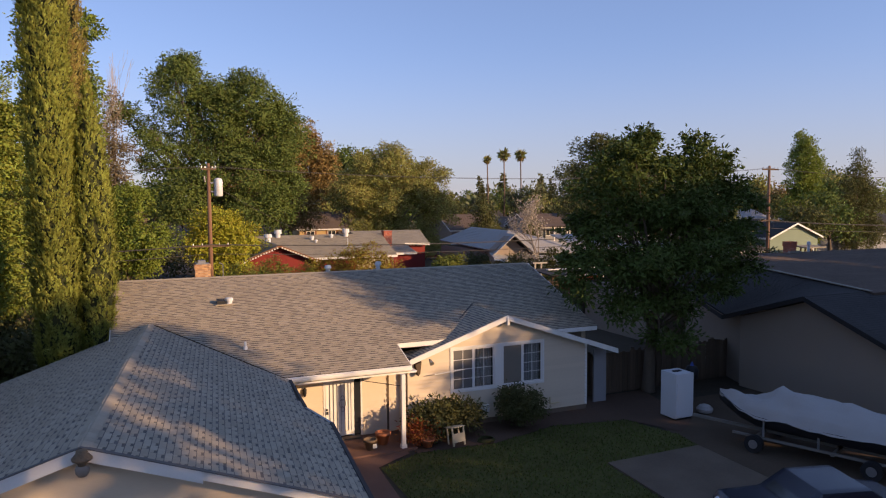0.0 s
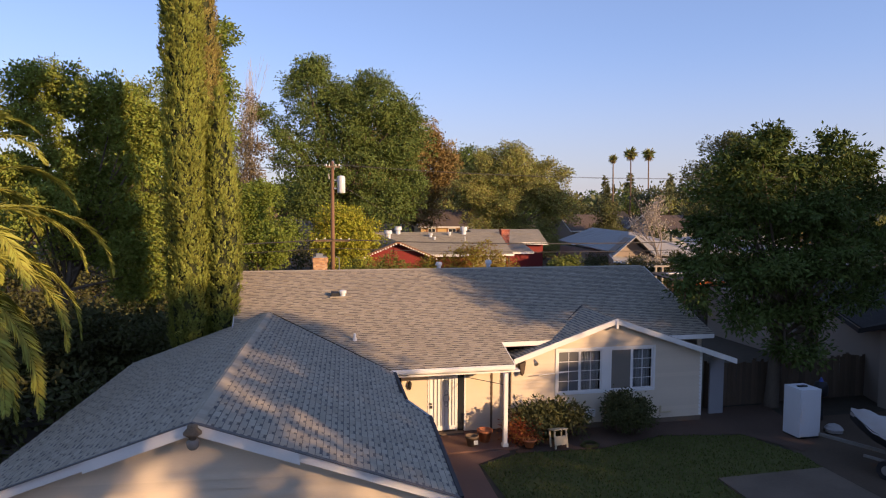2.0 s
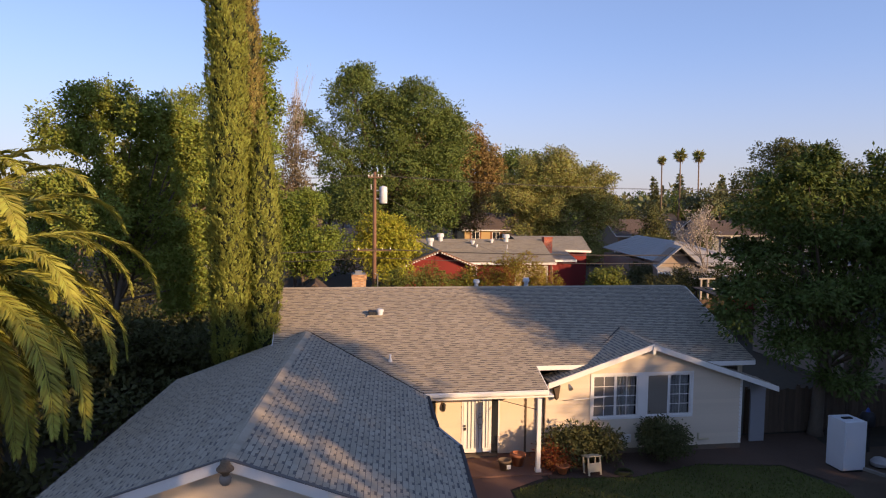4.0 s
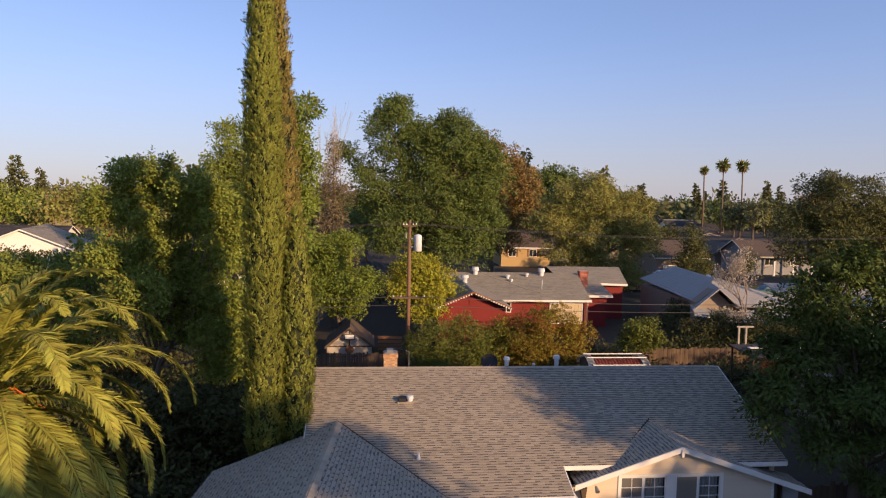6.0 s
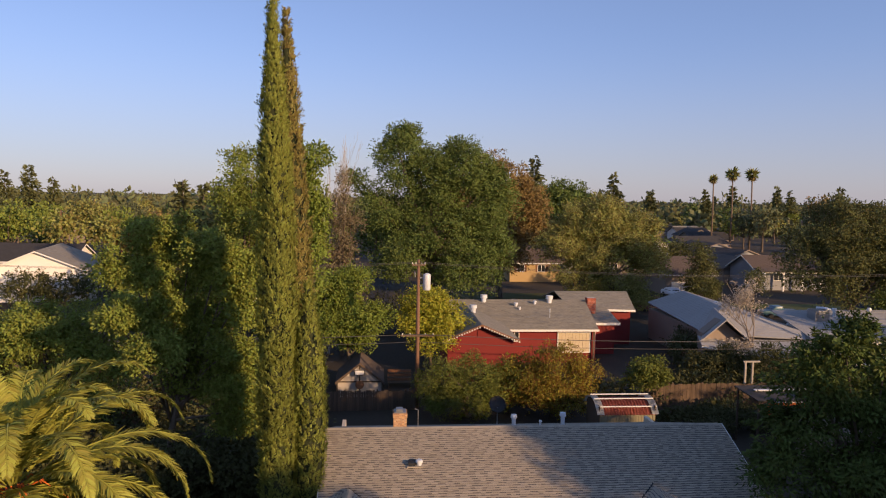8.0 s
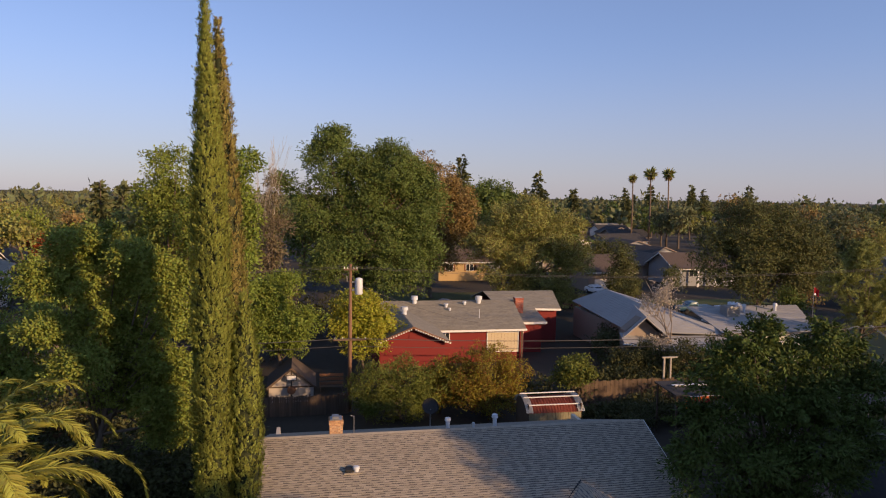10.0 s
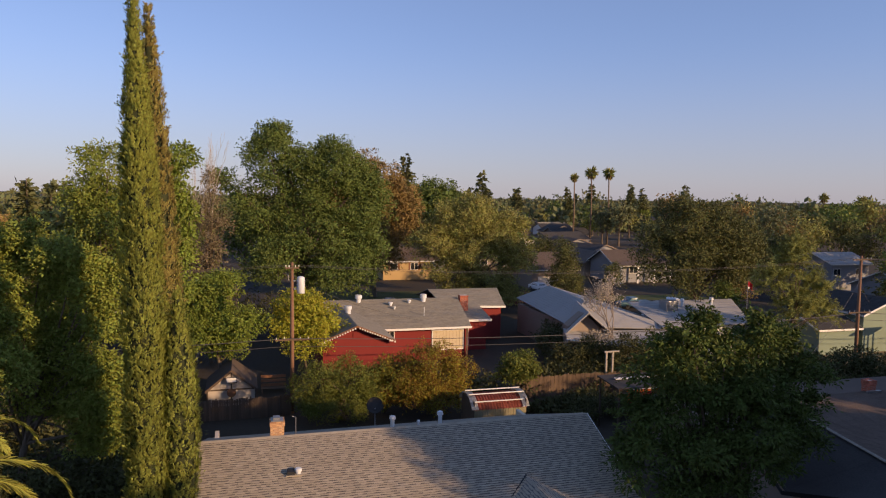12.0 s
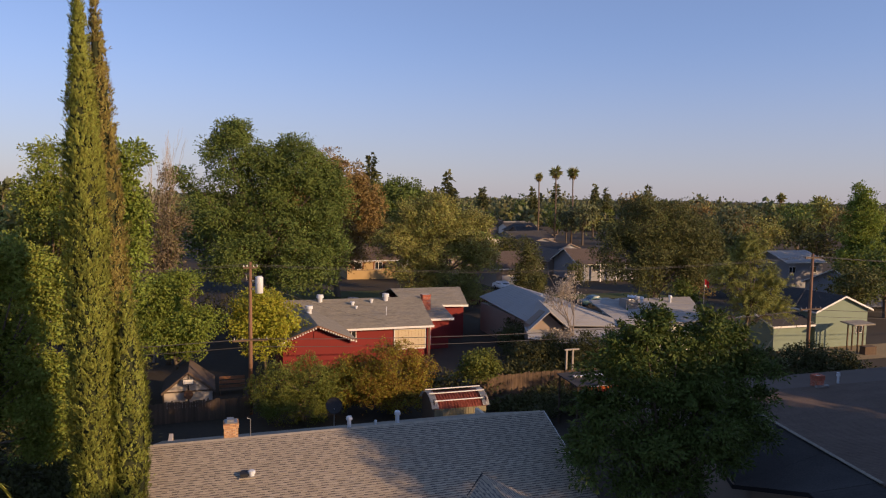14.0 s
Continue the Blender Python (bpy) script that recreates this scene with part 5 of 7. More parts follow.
for z0 in (.45, .8, 1.15):
    part("back_slat", box((-1.0, .2, z0), (1.0, .26, z0 + .24)), M["brown_shutter"], crate)
for k in range(3):
    part("seat_slat", box((-1.0, -.4 + k * .2, .4), (1.0, -.24 + k * .2, .45)), M["fence"], crate)
for x0 in (-.95, .87):
    part("leg", box((x0, -.4, 0), (x0 + .08, .26, .4)), M["dark_wood"], crate)


def fence(name, label, a, b, height, material, step=.16, gap=.012, seed=1, rails=2):
    e = empty(name, label, "fence")
    a, b = Vector((*a, G)), Vector((*b, G))
    L = (b - a).length
    d = (b - a) / L
    rot = Matrix.Rotation(math.atan2(d.y, d.x), 4, "Z")
    rnd = random.Random(seed)
    meshes = []
    for k in range(4):
        bm = box((0, 0, 0), (step - gap, .02, height * (1 - .02 * k)))
        me = bpy.data.meshes.new("board")
        bm.to_mesh(me)
        bm.free()
        me.materials.append(material)
        meshes.append(me)
    n = int(L / step)
    for i in range(n):
        ob = new("board", meshes[rnd.randrange(4)])
        ob.parent = e
        ob.matrix_local = Matrix.Translation(a + d * (i * step) + Vector((0, 0, rnd.uniform(-.02, .02)))) @ rot @ Matrix.Rotation(rnd.uniform(-.01, .01), 4, "Y")
    for k in range(rails):
        z = height * (.2 + .6 * k)
        part("rail", box((0, .02, z), (L, .06, z + .09), Matrix.Translation(a) @ rot), material, e)
    for i in range(int(L / 2.4) + 1):
        part("post", box((i * 2.4, .06, 0), (i * 2.4 + .1, .16, height + .04), Matrix.Translation(a) @ rot), material, e)
    return e


fence("rear_fence", "weathered brown board fence behind the yard", (21.0, 52.3), (40.0, 52.0), 1.8, M["fence"], .17, seed=2)
fence("rear_fence", "grey weathered board fence below the shed", (-14.0, 51.5), (3.5, 52.0), 1.55, M["dark_wood"], .17, seed=3)
fence("side_fence", "dark weathered board fence beside the tree", (16.9, 26.6), (26.2, 26.9), 1.9, M["dark_wood"], .15, seed=4)
fence("garden_fence", "pale board fence running back from the shed", (19.8, 47.5), (21.0, 52.2), 1.7, M["fence"], .17, seed=6)
fence("tree_fence", "reddish board fence below the broad trees", (-34, 47), (-14.2, 51.3), 1.6, M["fence"], .18, seed=8)

pg = empty("lean_to", "dark patio cover with an orange frame and a pale roof edge", "patio cover", pose(26.7, 43.0, G))
part("roof_sheet", box((-2.4, -1.2, 3.55), (2.4, 1.8, 3.63), pose(0, 0, 0, 3)), M["roof_dark"], pg)
part("pale_edge", box((-1.5, -1.38, 3.42), (1.7, -1.24, 3.52)), M["white"], pg)
part("pale_panel", box((-1.7, .2, 3.72), (2.2, .5, 3.78)), M["white"], pg)
part("orange_frame", boxes(((-1.6, -1.2, 3.16), (-.1, -1.1, 3.34)), ((-1.6, -1.2, 2.5), (-1.44, -1.1, 3.16)), ((-.05, -1.2, 3.22), (1.6, -1.1, 3.34)), ((.7, -1.2, 2.75), (1.4, -1.1, 3.1))), M["orange_plastic"], pg, "bright orange painted frame")
part("red_panel", box((-1.42, -1.08, 2.4), (1.5, -1.02, 3.15)), M["red_wall"], pg)
for x0, y0 in ((-2.2, -1.1), (2.1, -1.1), (-2.2, 1.5), (2.1, 1.5)):
    part("post", box((x0, y0, 0), (x0 + .1, y0 + .1, 3.55)), M["dark_wood"], pg)
gp = empty("pergola", "pair of pale posts joined by a beam beside the fence", "pergola", pose(30.1, 53.2, G))
for x0 in (-.3, .3):
    part("post", box((x0 - .07, -.07, 0), (x0 + .07, .07, 3.3)), M["pale_bark"], gp)
part("beam", box((-.5, -.06, 3.2), (.9, .06, 3.32)), M["pale_bark"], gp)
flag = empty("garden_flag", "small red and white flag on a thin pole", "flag", pose(46.1, 56.0, G))
part("pole", tube([(0, 0, 0), (0, 0, 8.8)], [.03, .02], 6), M["steel"], flag)
bm = bmesh.new()
grid = [[bm.verts.new((x * .06, .04 * math.sin(x * 1.3 + z), 8.75 - z * .15 - x * .04)) for x in range(10)] for z in range(5)]
for p, q in zip(grid, grid[1:]):
    for j in range(9):
        bm.faces.new((p[j], p[j + 1], q[j + 1], q[j]))
bmesh.ops.solidify(bm, geom=bm.faces[:], thickness=.01)
part("cloth", bm, M["flag_red"], flag, "bright red cloth")
part("white_band", box((.03, -.03, 7.98), (.2, .03, 8.14)), M["white"], flag)
clut = empty("tarp_pile", "blue tarpaulin over a low pile beside the house", "tarpaulin", pose(18.6, 33.0, G))
bm = bmesh.new()
bmesh.ops.create_icosphere(bm, subdivisions=3, radius=.7, matrix=Matrix.Diagonal((1.2, .9, .8, 1)))
for v in bm.verts:
    v.co += v.normal * noise.noise(v.co * 3) * .18
    v.co.z = max(v.co.z, 0)
part("cover", bm, M["blue_plastic"], clut)
bucket = part("bucket", lathe([(.14, 0), (.19, .36), (.2, .36), (.2, .38), (.18, .38), (.13, .03), (0, .03)], 16), M["white_metal"])
bucket.location = (18.0, 30.6, G)
tagged(bucket, "white plastic bucket in the side yard", "bucket")
dish = empty("satellite_dish", "grey satellite dish on a short mast", "dish", pose(8.3, 45.0, G))
part("mast", tube([(0, 0, 0), (0, 0, 2.3)], .04, 8), M["steel"], dish)
bm = bmesh.new()
bmesh.ops.create_uvsphere(bm, u_segments=20, v_segments=10, radius=.55, matrix=pose(0, 0, 2.5, 60) @ Matrix.Diagonal((1, 1, .25, 1)))
bmesh.ops.delete(bm, geom=[v for v in bm.verts if (pose(0, 0, 2.5, 60).inverted() @ v.co).z > .02], context="VERTS")
bmesh.ops.solidify(bm, geom=bm.faces[:], thickness=.02)
part("reflector", bm, M["roof_dark"], dish)

# ---------------------------------------------------------------- front yard things
def pot(x, y, r, h, mname, label):
    e = empty("plant_pot", label, "pot", pose(x, y, G + .09))
    part("body", lathe([(r * .65, 0), (r * .95, h * .8), (r * 1.08, h * .8), (r * 1.08, h), (r * .95, h), (r * .9, h * .85), (0, h * .82)], 20), M[mname], e, smooth=True)
    return e
pot(6.72, 24.3, .26, .42, "terracotta", "empty terracotta pot on the porch edge")
p2 = pot(6.15, 23.95, .22, .36, "palm_bark", "dull brown pot with a pale tag on the porch edge")
part("tag", box((.02, -.24, .1), (.16, -.215, .24)), M["white"], p2)
pot(8.05, 23.4, .22, .28, "terracotta", "terracotta pot in the bark bed")
st = empty("garden_stand", "small beige wooden stand leaning beside the shrubs", "stand", pose(9.1, 23.3, G + .02, -12, 0, 8))
for x0 in (-.25, .2):
    for y0 in (-.2, .15):
        part("leg", box((x0, y0, 0), (x0 + .05, y0 + .05, .62)), M["beige_tub"], st)
for i in range(5):
    part("slat", box((-.28 + i * .115, -.24, .62), (-.18 + i * .115, .24, .65)), M["beige_tub"], st)
part("front_panel", box((-.2, -.21, .12), (.2, -.18, .42)), M["beige_tub"], st)


def shrub(x, y, rx, rz, h, leafname, label, n, leaf, seed):
    return tree("shrub", label, (x, y, G), [(0, 0, h * .55, rx, rx, rz), (rx * .4, -rx * .3, h * .5, rx * .7, rx * .7, rz * .8), (-rx * .4, rx * .2, h * .6, rx * .6, rx * .6, rz * .8)], n, leaf, .22, M[leafname], .04, seed, "shrub", low=-.8)
shrub(8.6, 24.25, .7, .68, 1.4, "leaf_bush", "dark green shrub against the cream wall", 3000, (.15, .07), 31)
shrub(9.75, 24.4, .6, .6, 1.35, "leaf_bush", "dark green shrub below the window", 2200, (.15, .07), 32)
shrub(12.05, 24.1, .85, .75, 1.5, "leaf_bush", "rounded dark green clipped shrub", 9000, (.10, .055), 33)
shrub(7.95, 23.85, .45, .4, .8, "leaf_red", "dry reddish shrub beside the porch post", 1800, (.16, .03), 34)
hoseob = part("garden_hose", tube([(10.2 + .35 * math.cos(a * .5) * (1 - a * .006), 23.2 + .25 * math.sin(a * .5), G + .06 + .002 * a) for a in range(50)], .018, 6), M["leaf_bush"])
tagged(hoseob, "coiled dark green garden hose on the bed", "hose")

fr = empty("refrigerator", "white refrigerator standing on the driveway", "refrigerator", pose(18.28, 22.72, G + .02))
part("body", box((-.42, -.38, .06), (.42, .42, 1.82), None, .02), M["white_metal"], fr)
fd = part("door", box((-.43, -.46, .1), (.43, -.385, 1.82), None, .02), M["white_metal"], fr)
part("handle", box((-.40, -.50, .8), (-.36, -.46, 1.5), None, .01), M["white_metal"], fd)
part("kick_plate", box((-.4, -.4, 0), (.4, .4, .06)), M["black"], fr)
part("lid_item", box((-.2, -.1, 1.82), (.15, .05, 1.86)), M["black"], fr)
bag = part("tied_bag", lathe([(.05, 0), (.3, .05), (.33, .18), (.22, .3), (.06, .36), (.0, .37)], 14), M["tarp"])
bag.location = (19.7, 22.7, G + .012)
tagged(bag, "pale filled bag on the driveway", "bag")
bin_ = empty("yard_clutter", "dark outboard motor standing by the fence", "motor", pose(20.4, 24.2, G + .012))
part("leg", tube([(0, 0, 0), (0, 0, .9)], [.12, .09], 8), M["black"], bin_)
part("cowling", lathe([(.12, .9), (.26, 1.0), (.27, 1.35), (.2, 1.5), (0, 1.53)], 14), M["black"], bin_, smooth=True)
part("lamp_glass", tube([(0, 0, 1.53), (0, 0, 1.68)], [.09, .03], 8), M["blue_plastic"], bin_)

# boat on its trailer under a cover
bd = Vector((2.0, -5.0, 0)).normalized()
boat = empty("covered_boat", "small boat under a pale grey cover on a trailer", "boat", pose(18.4, 20.6, G + .012, 0, 0, math.degrees(math.atan2(bd.y, bd.x))))
prof = [(0, .02, 1.62), (.4, .35, 1.64), (1.0, .68, 1.66), (1.6, .88, 1.74), (2.2, 1.0, 2.02), (2.7, 1.06, 2.06), (3.4, 1.1, 1.92), (4.3, 1.12, 1.86), (5.2, 1.1, 1.78), (6.2, 1.05, 1.6)]
bm = bmesh.new()
rings = []
for k, (x, w, top) in enumerate(prof):
    ring = []
    for j in range(13):
        a = -1 + 2 * j / 12
        sag = .10 * math.sin(k * 2.1 + j) * (1 - abs(a))
        z = 1.25 + (top - 1.25) * (1 - abs(a) ** 1.6) + sag
        z = z if abs(a) < .99 else 1.12 + .05 * math.sin(k * 1.7) + .42 * max(0, 1 - x / 1.3)
        ring.append(bm.verts.new((x, a * w, z)))
    rings.append(ring)
for p, q in zip(rings, rings[1:]):
    for j in range(12):
        bm.faces.new((p[j], p[j + 1], q[j + 1], q[j]))
bmesh.ops.subdivide_edges(bm, edges=bm.edges[:], cuts=2, use_grid_fill=True, smooth=.4)
for v in bm.verts:
    v.co.z += noise.noise(v.co * 2.2) * .07 + noise.noise(v.co * 6) * .02
part("cover", bm, M["tarp"], boat, smooth=True)
bm = bmesh.new()
rings = []
for x, w, top in prof:
    rings.append([bm.verts.new((x, s * w * f, z)) for s, f, z in ((-1, .97, 1.15 + .42 * max(0, 1 - x / 1.3)), (-1, .85, .8 + .5 * max(0, 1 - x / 1.3)), (0, 0, .55 + .8 * max(0, 1 - x / 1.3)), (1, .85, .8 + .5 * max(0, 1 - x / 1.3)), (1, .97, 1.15 + .42 * max(0, 1 - x / 1.3)))])
for p, q in zip(rings, rings[1:]):
    for j in range(4):
        bm.faces.new((p[j], p[j + 1], q[j + 1], q[j]))
part("hull", bm, M["black"], boat, smooth=True)
part("trailer_frame", boxes(((-1.0, -.05, .42), (6, .05, .52)), ((0.9, -1.0, .45), (6.0, -.92, .53)), ((0.9, .92, .45), (6.0, 1.0, .53)), ((1.6, -1.0, .4), (1.7, 1.0, .5)), ((4.0, -1.0, .4), (4.1, 1.0, .5))), M["dull_steel"], boat)
for s in (-1, 1):
    for xx in (1.7, 5.2):
        wheel = part("wheel", tube([(xx, s * 1.16 - .1, .3), (xx, s * 1.16 + .1, .3)], .3, 18), M["black"], boat)
        part("rim", tube([(xx, s * 1.16 - .11, .3), (xx, s * 1.16 + .11, .3)], .15, 14), M["steel"], wheel)
for xx in (1.9, 3.6):
    for s in (-1, 1):
        part("bunk_post", box((xx, s * .95 - .03, .5), (xx + .06, s * .95 + .03, 1.1)), M["steel"], boat)


def car(name, label, m, paint, pickup=False):
    e = empty(name, label, "car", m)
    side = [(-2.2, .35), (-2.25, .75), (-2.1, .92), (-1.0, 1.0), (-.35, 1.42), (.9, 1.45), (1.5, 1.05), (2.15, .98), (2.25, .7), (2.2, .35)]
    if pickup:
        side = [(-2.5, .4), (-2.55, .8), (-2.4, .98), (-1.3, 1.05), (-.75, 1.6), (.3, 1.62), (.5, 1.08), (2.5, 1.08), (2.55, .5), (2.5, .4)]
    bm = bmesh.new()
    rings = []
    for y, k in ((-.86, .0), (-.84, .5), (-.66, 1.0), (.66, 1.0), (.84, .5), (.86, 0)):
        rings.append([bm.verts.new((x, y, z - (.06 if k < .4 and z > 1.1 else 0) - (.5 - k) * .04)) for x, z in side])
    for p, q in zip(rings, rings[1:]):
        for j in range(len(side)):
            bm.faces.new((p[j], p[(j + 1) % len(side)], q[(j + 1) % len(side)], q[j]))
    bm.faces.new(rings[0])
    bm.faces.new(rings[-1][::-1])
    bmesh.ops.bevel(bm, geom=bm.edges[:], offset=.07, segments=3, profile=.5, affect="EDGES", clamp_overlap=True)
    part("body", bm, paint, e, smooth=True)
    a, b = (side[3], side[4])
    part("windscreen", prism([(a[0] + .03, -.62, a[1] + .04), (a[0] + .03, .62, a[1] + .04), (b[0] - .02, .58, b[1] - .04), (b[0] - .02, -.58, b[1] - .04)], (-.012, 0, .012)), M["pane_dark"], e)
    for s in (-1, 1):
        x1 = side[5][0]
        part("side_window", prism([(a[0] + .25, s * .875, 1.03), (b[0] + .05, s * .80, b[1] - .1), (x1 - .1, s * .80, b[1] - .1), (x1 + .25 if not pickup else x1, s * .875, 1.05)], (0, s * .008, 0)), M["pane_dark"], e)
        part("headlight", tube([(side[1][0] - .01, s * .6, .72), (side[1][0] + .06, s * .6, .74)], .1, 12), M["white_metal"], e)
        for x in (-1.4, 1.4):
            w = part("wheel", tube([(x, s * .9 - .1, .32), (x, s * .9 + .02, .32)], .32, 18), M["black"], e)
            part("rim", tube([(x, s * .9 - .02, .32), (x, s * .9 + .03, .32)], .19, 12), M["steel"], w)
    return e
car("parked_car", "dark blue car parked on the concrete pad", pose(14.6, 13.55, G + .06, 0, 0, -18), M["car_dark"])
car("parked_car", "dark car parked in the street", pose(20.5, 98.5, G + .02, 0, 0, 178), M["car_dark"])
car("parked_car", "dark red car parked behind the red house", pose(38.5, 98.0, G + .02, 0, 0, -5), M["car_red"])
car("parked_car", "white car parked in a drive", pose(49.5, 112.5, G + .03, 0, 0, 100), M["car_white"])
car("pickup_truck", "teal pickup truck parked in the street", pose(56, 92.5, G + .02, 0, 0, -2), M["car_teal"], True)
car("pickup_truck", "white pickup truck parked in the street", pose(61.5, 91.0, G + .02, 0, 0, 178), M["car_white"], True)

# ---------------------------------------------------------------- poles and wires
def utility_pole(x, y, top, label, arms, can=False):
    e = empty("utility_pole", label, "utility pole", pose(x, y, G))
    part("pole", tube([(0, 0, 0), (0, 0, (top - G) * .5), (0, 0, top - G)], [.17, .15, .11], 12), M["pole"], e, smooth=True)
    for z, half in arms:
        arm = part("crossarm", box((-half, -.2, z - G - .06), (half, -.09, z - G + .06)), M["fence"], e)
        for k in (-1, -.5, .5, 1):
            part("insulator", tube([(half * .92 * k, -.145, z - G + .06), (half * .92 * k, -.145, z - G + .2)], [.05, .035], 8), M["steel"], arm)
    if can:
        tr = part("transformer", lathe([(.0, 0), (.27, .02), (.29, .06), (.29, 1.12), (.27, 1.2), (.12, 1.28), (0, 1.29)], 18), M["white_metal"], e, "pale grey cylindrical transformer", True)
        tr.location = (.62, -.12, 8.6 - G)
        part("bracket", boxes(((.1, -.16, 8.9 - G), (.4, -.08, 9.0 - G)), ((.1, -.16, 9.5 - G), (.4, -.08, 9.6 - G))), M["steel"], e)
        part("cutout", tube([(-.25, -.15, 9.6 - G), (-.3, -.2, 10.0 - G)], .05, 8), M["steel"], e)
    return e
utility_pole(3.42, 52.5, 10.9, "brown wooden utility pole with a pale transformer", ((10.5, .5), (5.17, 1.25)), True)
utility_pole(52.5, 49.5, 11.25, "brown wooden utility pole behind the brown roof", ((10.9, 1.0), (6.2, 1.2)))
utility_pole(-77.9, 203, 13.3, "tall wooden utility pole among leafy trees", ((12.9, .9),))
utility_pole(-46, 58, 10.9, "wooden utility pole hidden among trees", ((10.5, .5),))
utility_pole(-64, 150, 11.5, "distant wooden utility pole", ((11.0, .9),))


def wire(a, b, sag, r=.016, label="thin black overhead cable"):
    a, b = Vector(a), Vector(b)
    p = [a.lerp(b, i / 16) - Vector((0, 0, sag * 4 * (i / 16) * (1 - i / 16))) for i in range(17)]
    return tagged(part("overhead_wire", tube(p, r, 4), M["wire"]), label, "cable", "overhead cables")
for dy, z1, z2 in ((-.2, 10.65, 11.0), (.2, 10.72, 11.05)):
    wire((3.42, 52.5 + dy, z1), (52.5, 49.5 + dy, z2), .9, .012)
    wire((-46, 58 + dy, 10.65), (3.42, 52.5 + dy, z1), .9, .012)
    wire((52.5, 49.5 + dy, z2), (101, 46 + dy, 10.8), .9, .018)
for dy, z in ((0, 5.25), (.3, 4.6), (-.3, 5.3)):
    wire((3.42, 52.5 + dy, z), (52.5, 49.5 + dy, z + .9), .75, .02)
    wire((-46, 58 + dy, z), (3.42, 52.5 + dy, z), .8, .02)
    wire((52.5, 49.5 + dy, z + .9), (101, 46 + dy, z + .9), .8, .02)
wire((3.42, 52.5, 9.6), (17.0, 66.5, 3.6), .4, .012)
wire((52.5, 49.5, 9.0), (30, 33.5, 4.6), .5, .012)
wire((52.5, 49.5, 9.2), (72, 66, 3.9), .5, .012)

# ---------------------------------------------------------------- trees
def cypress(x, y, label, top, shape, bend, plumes, seed, leafname, stem=None):
    """A columnar cypress of upright plumes. shape: (height, radius) pairs; bend moves its tip; stem: a lower side stem (dx, dy, shape)."""
    e = empty("cypress_tree", label, "tree", pose(x, y, G), "cypresses beside the garage")
    rng = np.random.default_rng(seed)
    foot = shape[0][0]
    part("trunk", tube([(0, 0, 0), (0, 0, foot), (0, 0, foot + 4)], [.3, .25, .2], 10), M["bark"], e)
    all_quads = []
    columns = [(0.0, 0.0, shape, bend, plumes)]
    if stem:
        columns.append((stem[0], stem[1], stem[2], -.1, int(plumes * .3)))
    for dx, dy, prof, lean, count in columns:
        hs, rs = np.array(prof, float).T
        lo, hi = hs[0], hs[-1]
        def middle(z):
            return np.column_stack([dx + lean * ((z - lo) / (hi - lo)) ** 1.8, np.full(len(z), dy)])
        zs = np.linspace(lo, hi - .3, 18)
        # opaque core, coloured dark to stand for the shade inside the column
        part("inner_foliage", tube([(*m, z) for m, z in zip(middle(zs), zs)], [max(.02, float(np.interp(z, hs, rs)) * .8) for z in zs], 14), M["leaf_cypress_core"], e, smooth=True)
        z = rng.uniform(lo, hi, count * 3)
        z = z[rng.uniform(0, 1, len(z)) < (np.interp(z, hs, rs) + .08) / (rs.max() + .08)][:count]
        m = len(z)
        th = rng.uniform(0, 2 * np.pi, m)
        lump = .07 * np.sin(z * 1.9 + 2.2 * np.sin(th * 2 + z * .4)) + .06 * np.sin(z * 4.3 + th * 3 + 2 * np.sin(th * 4)) + .05 * np.sin(th * 5 + z * .6)
        r = np.maximum(np.interp(z, hs, rs) * (.88 + lump + rng.uniform(-.09, .09, m)), .015)
        out = np.column_stack([np.cos(th), np.sin(th), np.zeros(m)])
        base = np.column_stack([middle(z) + r[:, None] * out[:, :2], z])
        loose = rng.uniform(0, 1, m) < .02
        way = unit(out * rng.uniform(.15, .5, (m, 1)) + np.array([0, 0, 1.0]) + rng.normal(0, .16, (m, 3)))
        way[loose] = unit(out[loose] * .8 + np.array([0, 0, .5]))
        long = rng.uniform(.13, .28, m) * np.where(loose, 1.5, 1)
        per = 12
        k = np.repeat(np.arange(m), per)
        t = rng.uniform(0, 1, m * per)[:, None]
        side = rng.normal(size=(m * per, 3))
        pos = base[k] + way[k] * long[k][:, None] * t + side * .036 * (1.15 - t)
        ax = way[k] * .8 + side * .22 + out[k] * .15
        all_quads.append(leaf_quads(pos, ax, .125, .05, rng, out[k] + np.array([0, 0, .35]) + side * .4))
    link_mesh("crown", quad_mesh("crown", np.concatenate(all_quads)), M[leafname], e)
    return e
cypress(-3.5, 28.2, "tall columnar dark green cypress beside the garage", 23.9,
        ((2.4, .42), (3.4, .66), (4.8, .74), (11, .73), (15, .68), (17.8, .58), (20.2, .36), (22, .2), (23.2, .1), (23.95, .02)), -.27, 6600, 41, "leaf_cypress",
        (1.18, .25, ((2.6, .35), (4.2, .62), (6.5, .7), (9.2, .62), (10.8, .42), (12.6, .03))))
cypress(-3.1, 31.0, "tall columnar browning cypress beside the house gable", 23.6,
        ((2.4, .5), (4.4, .82), (7, .85), (11.5, .74), (15, .66), (18, .52), (20.5, .36), (22.4, .2), (23.65, .03)), -.5, 5000, 42, "leaf_cypress_brown")


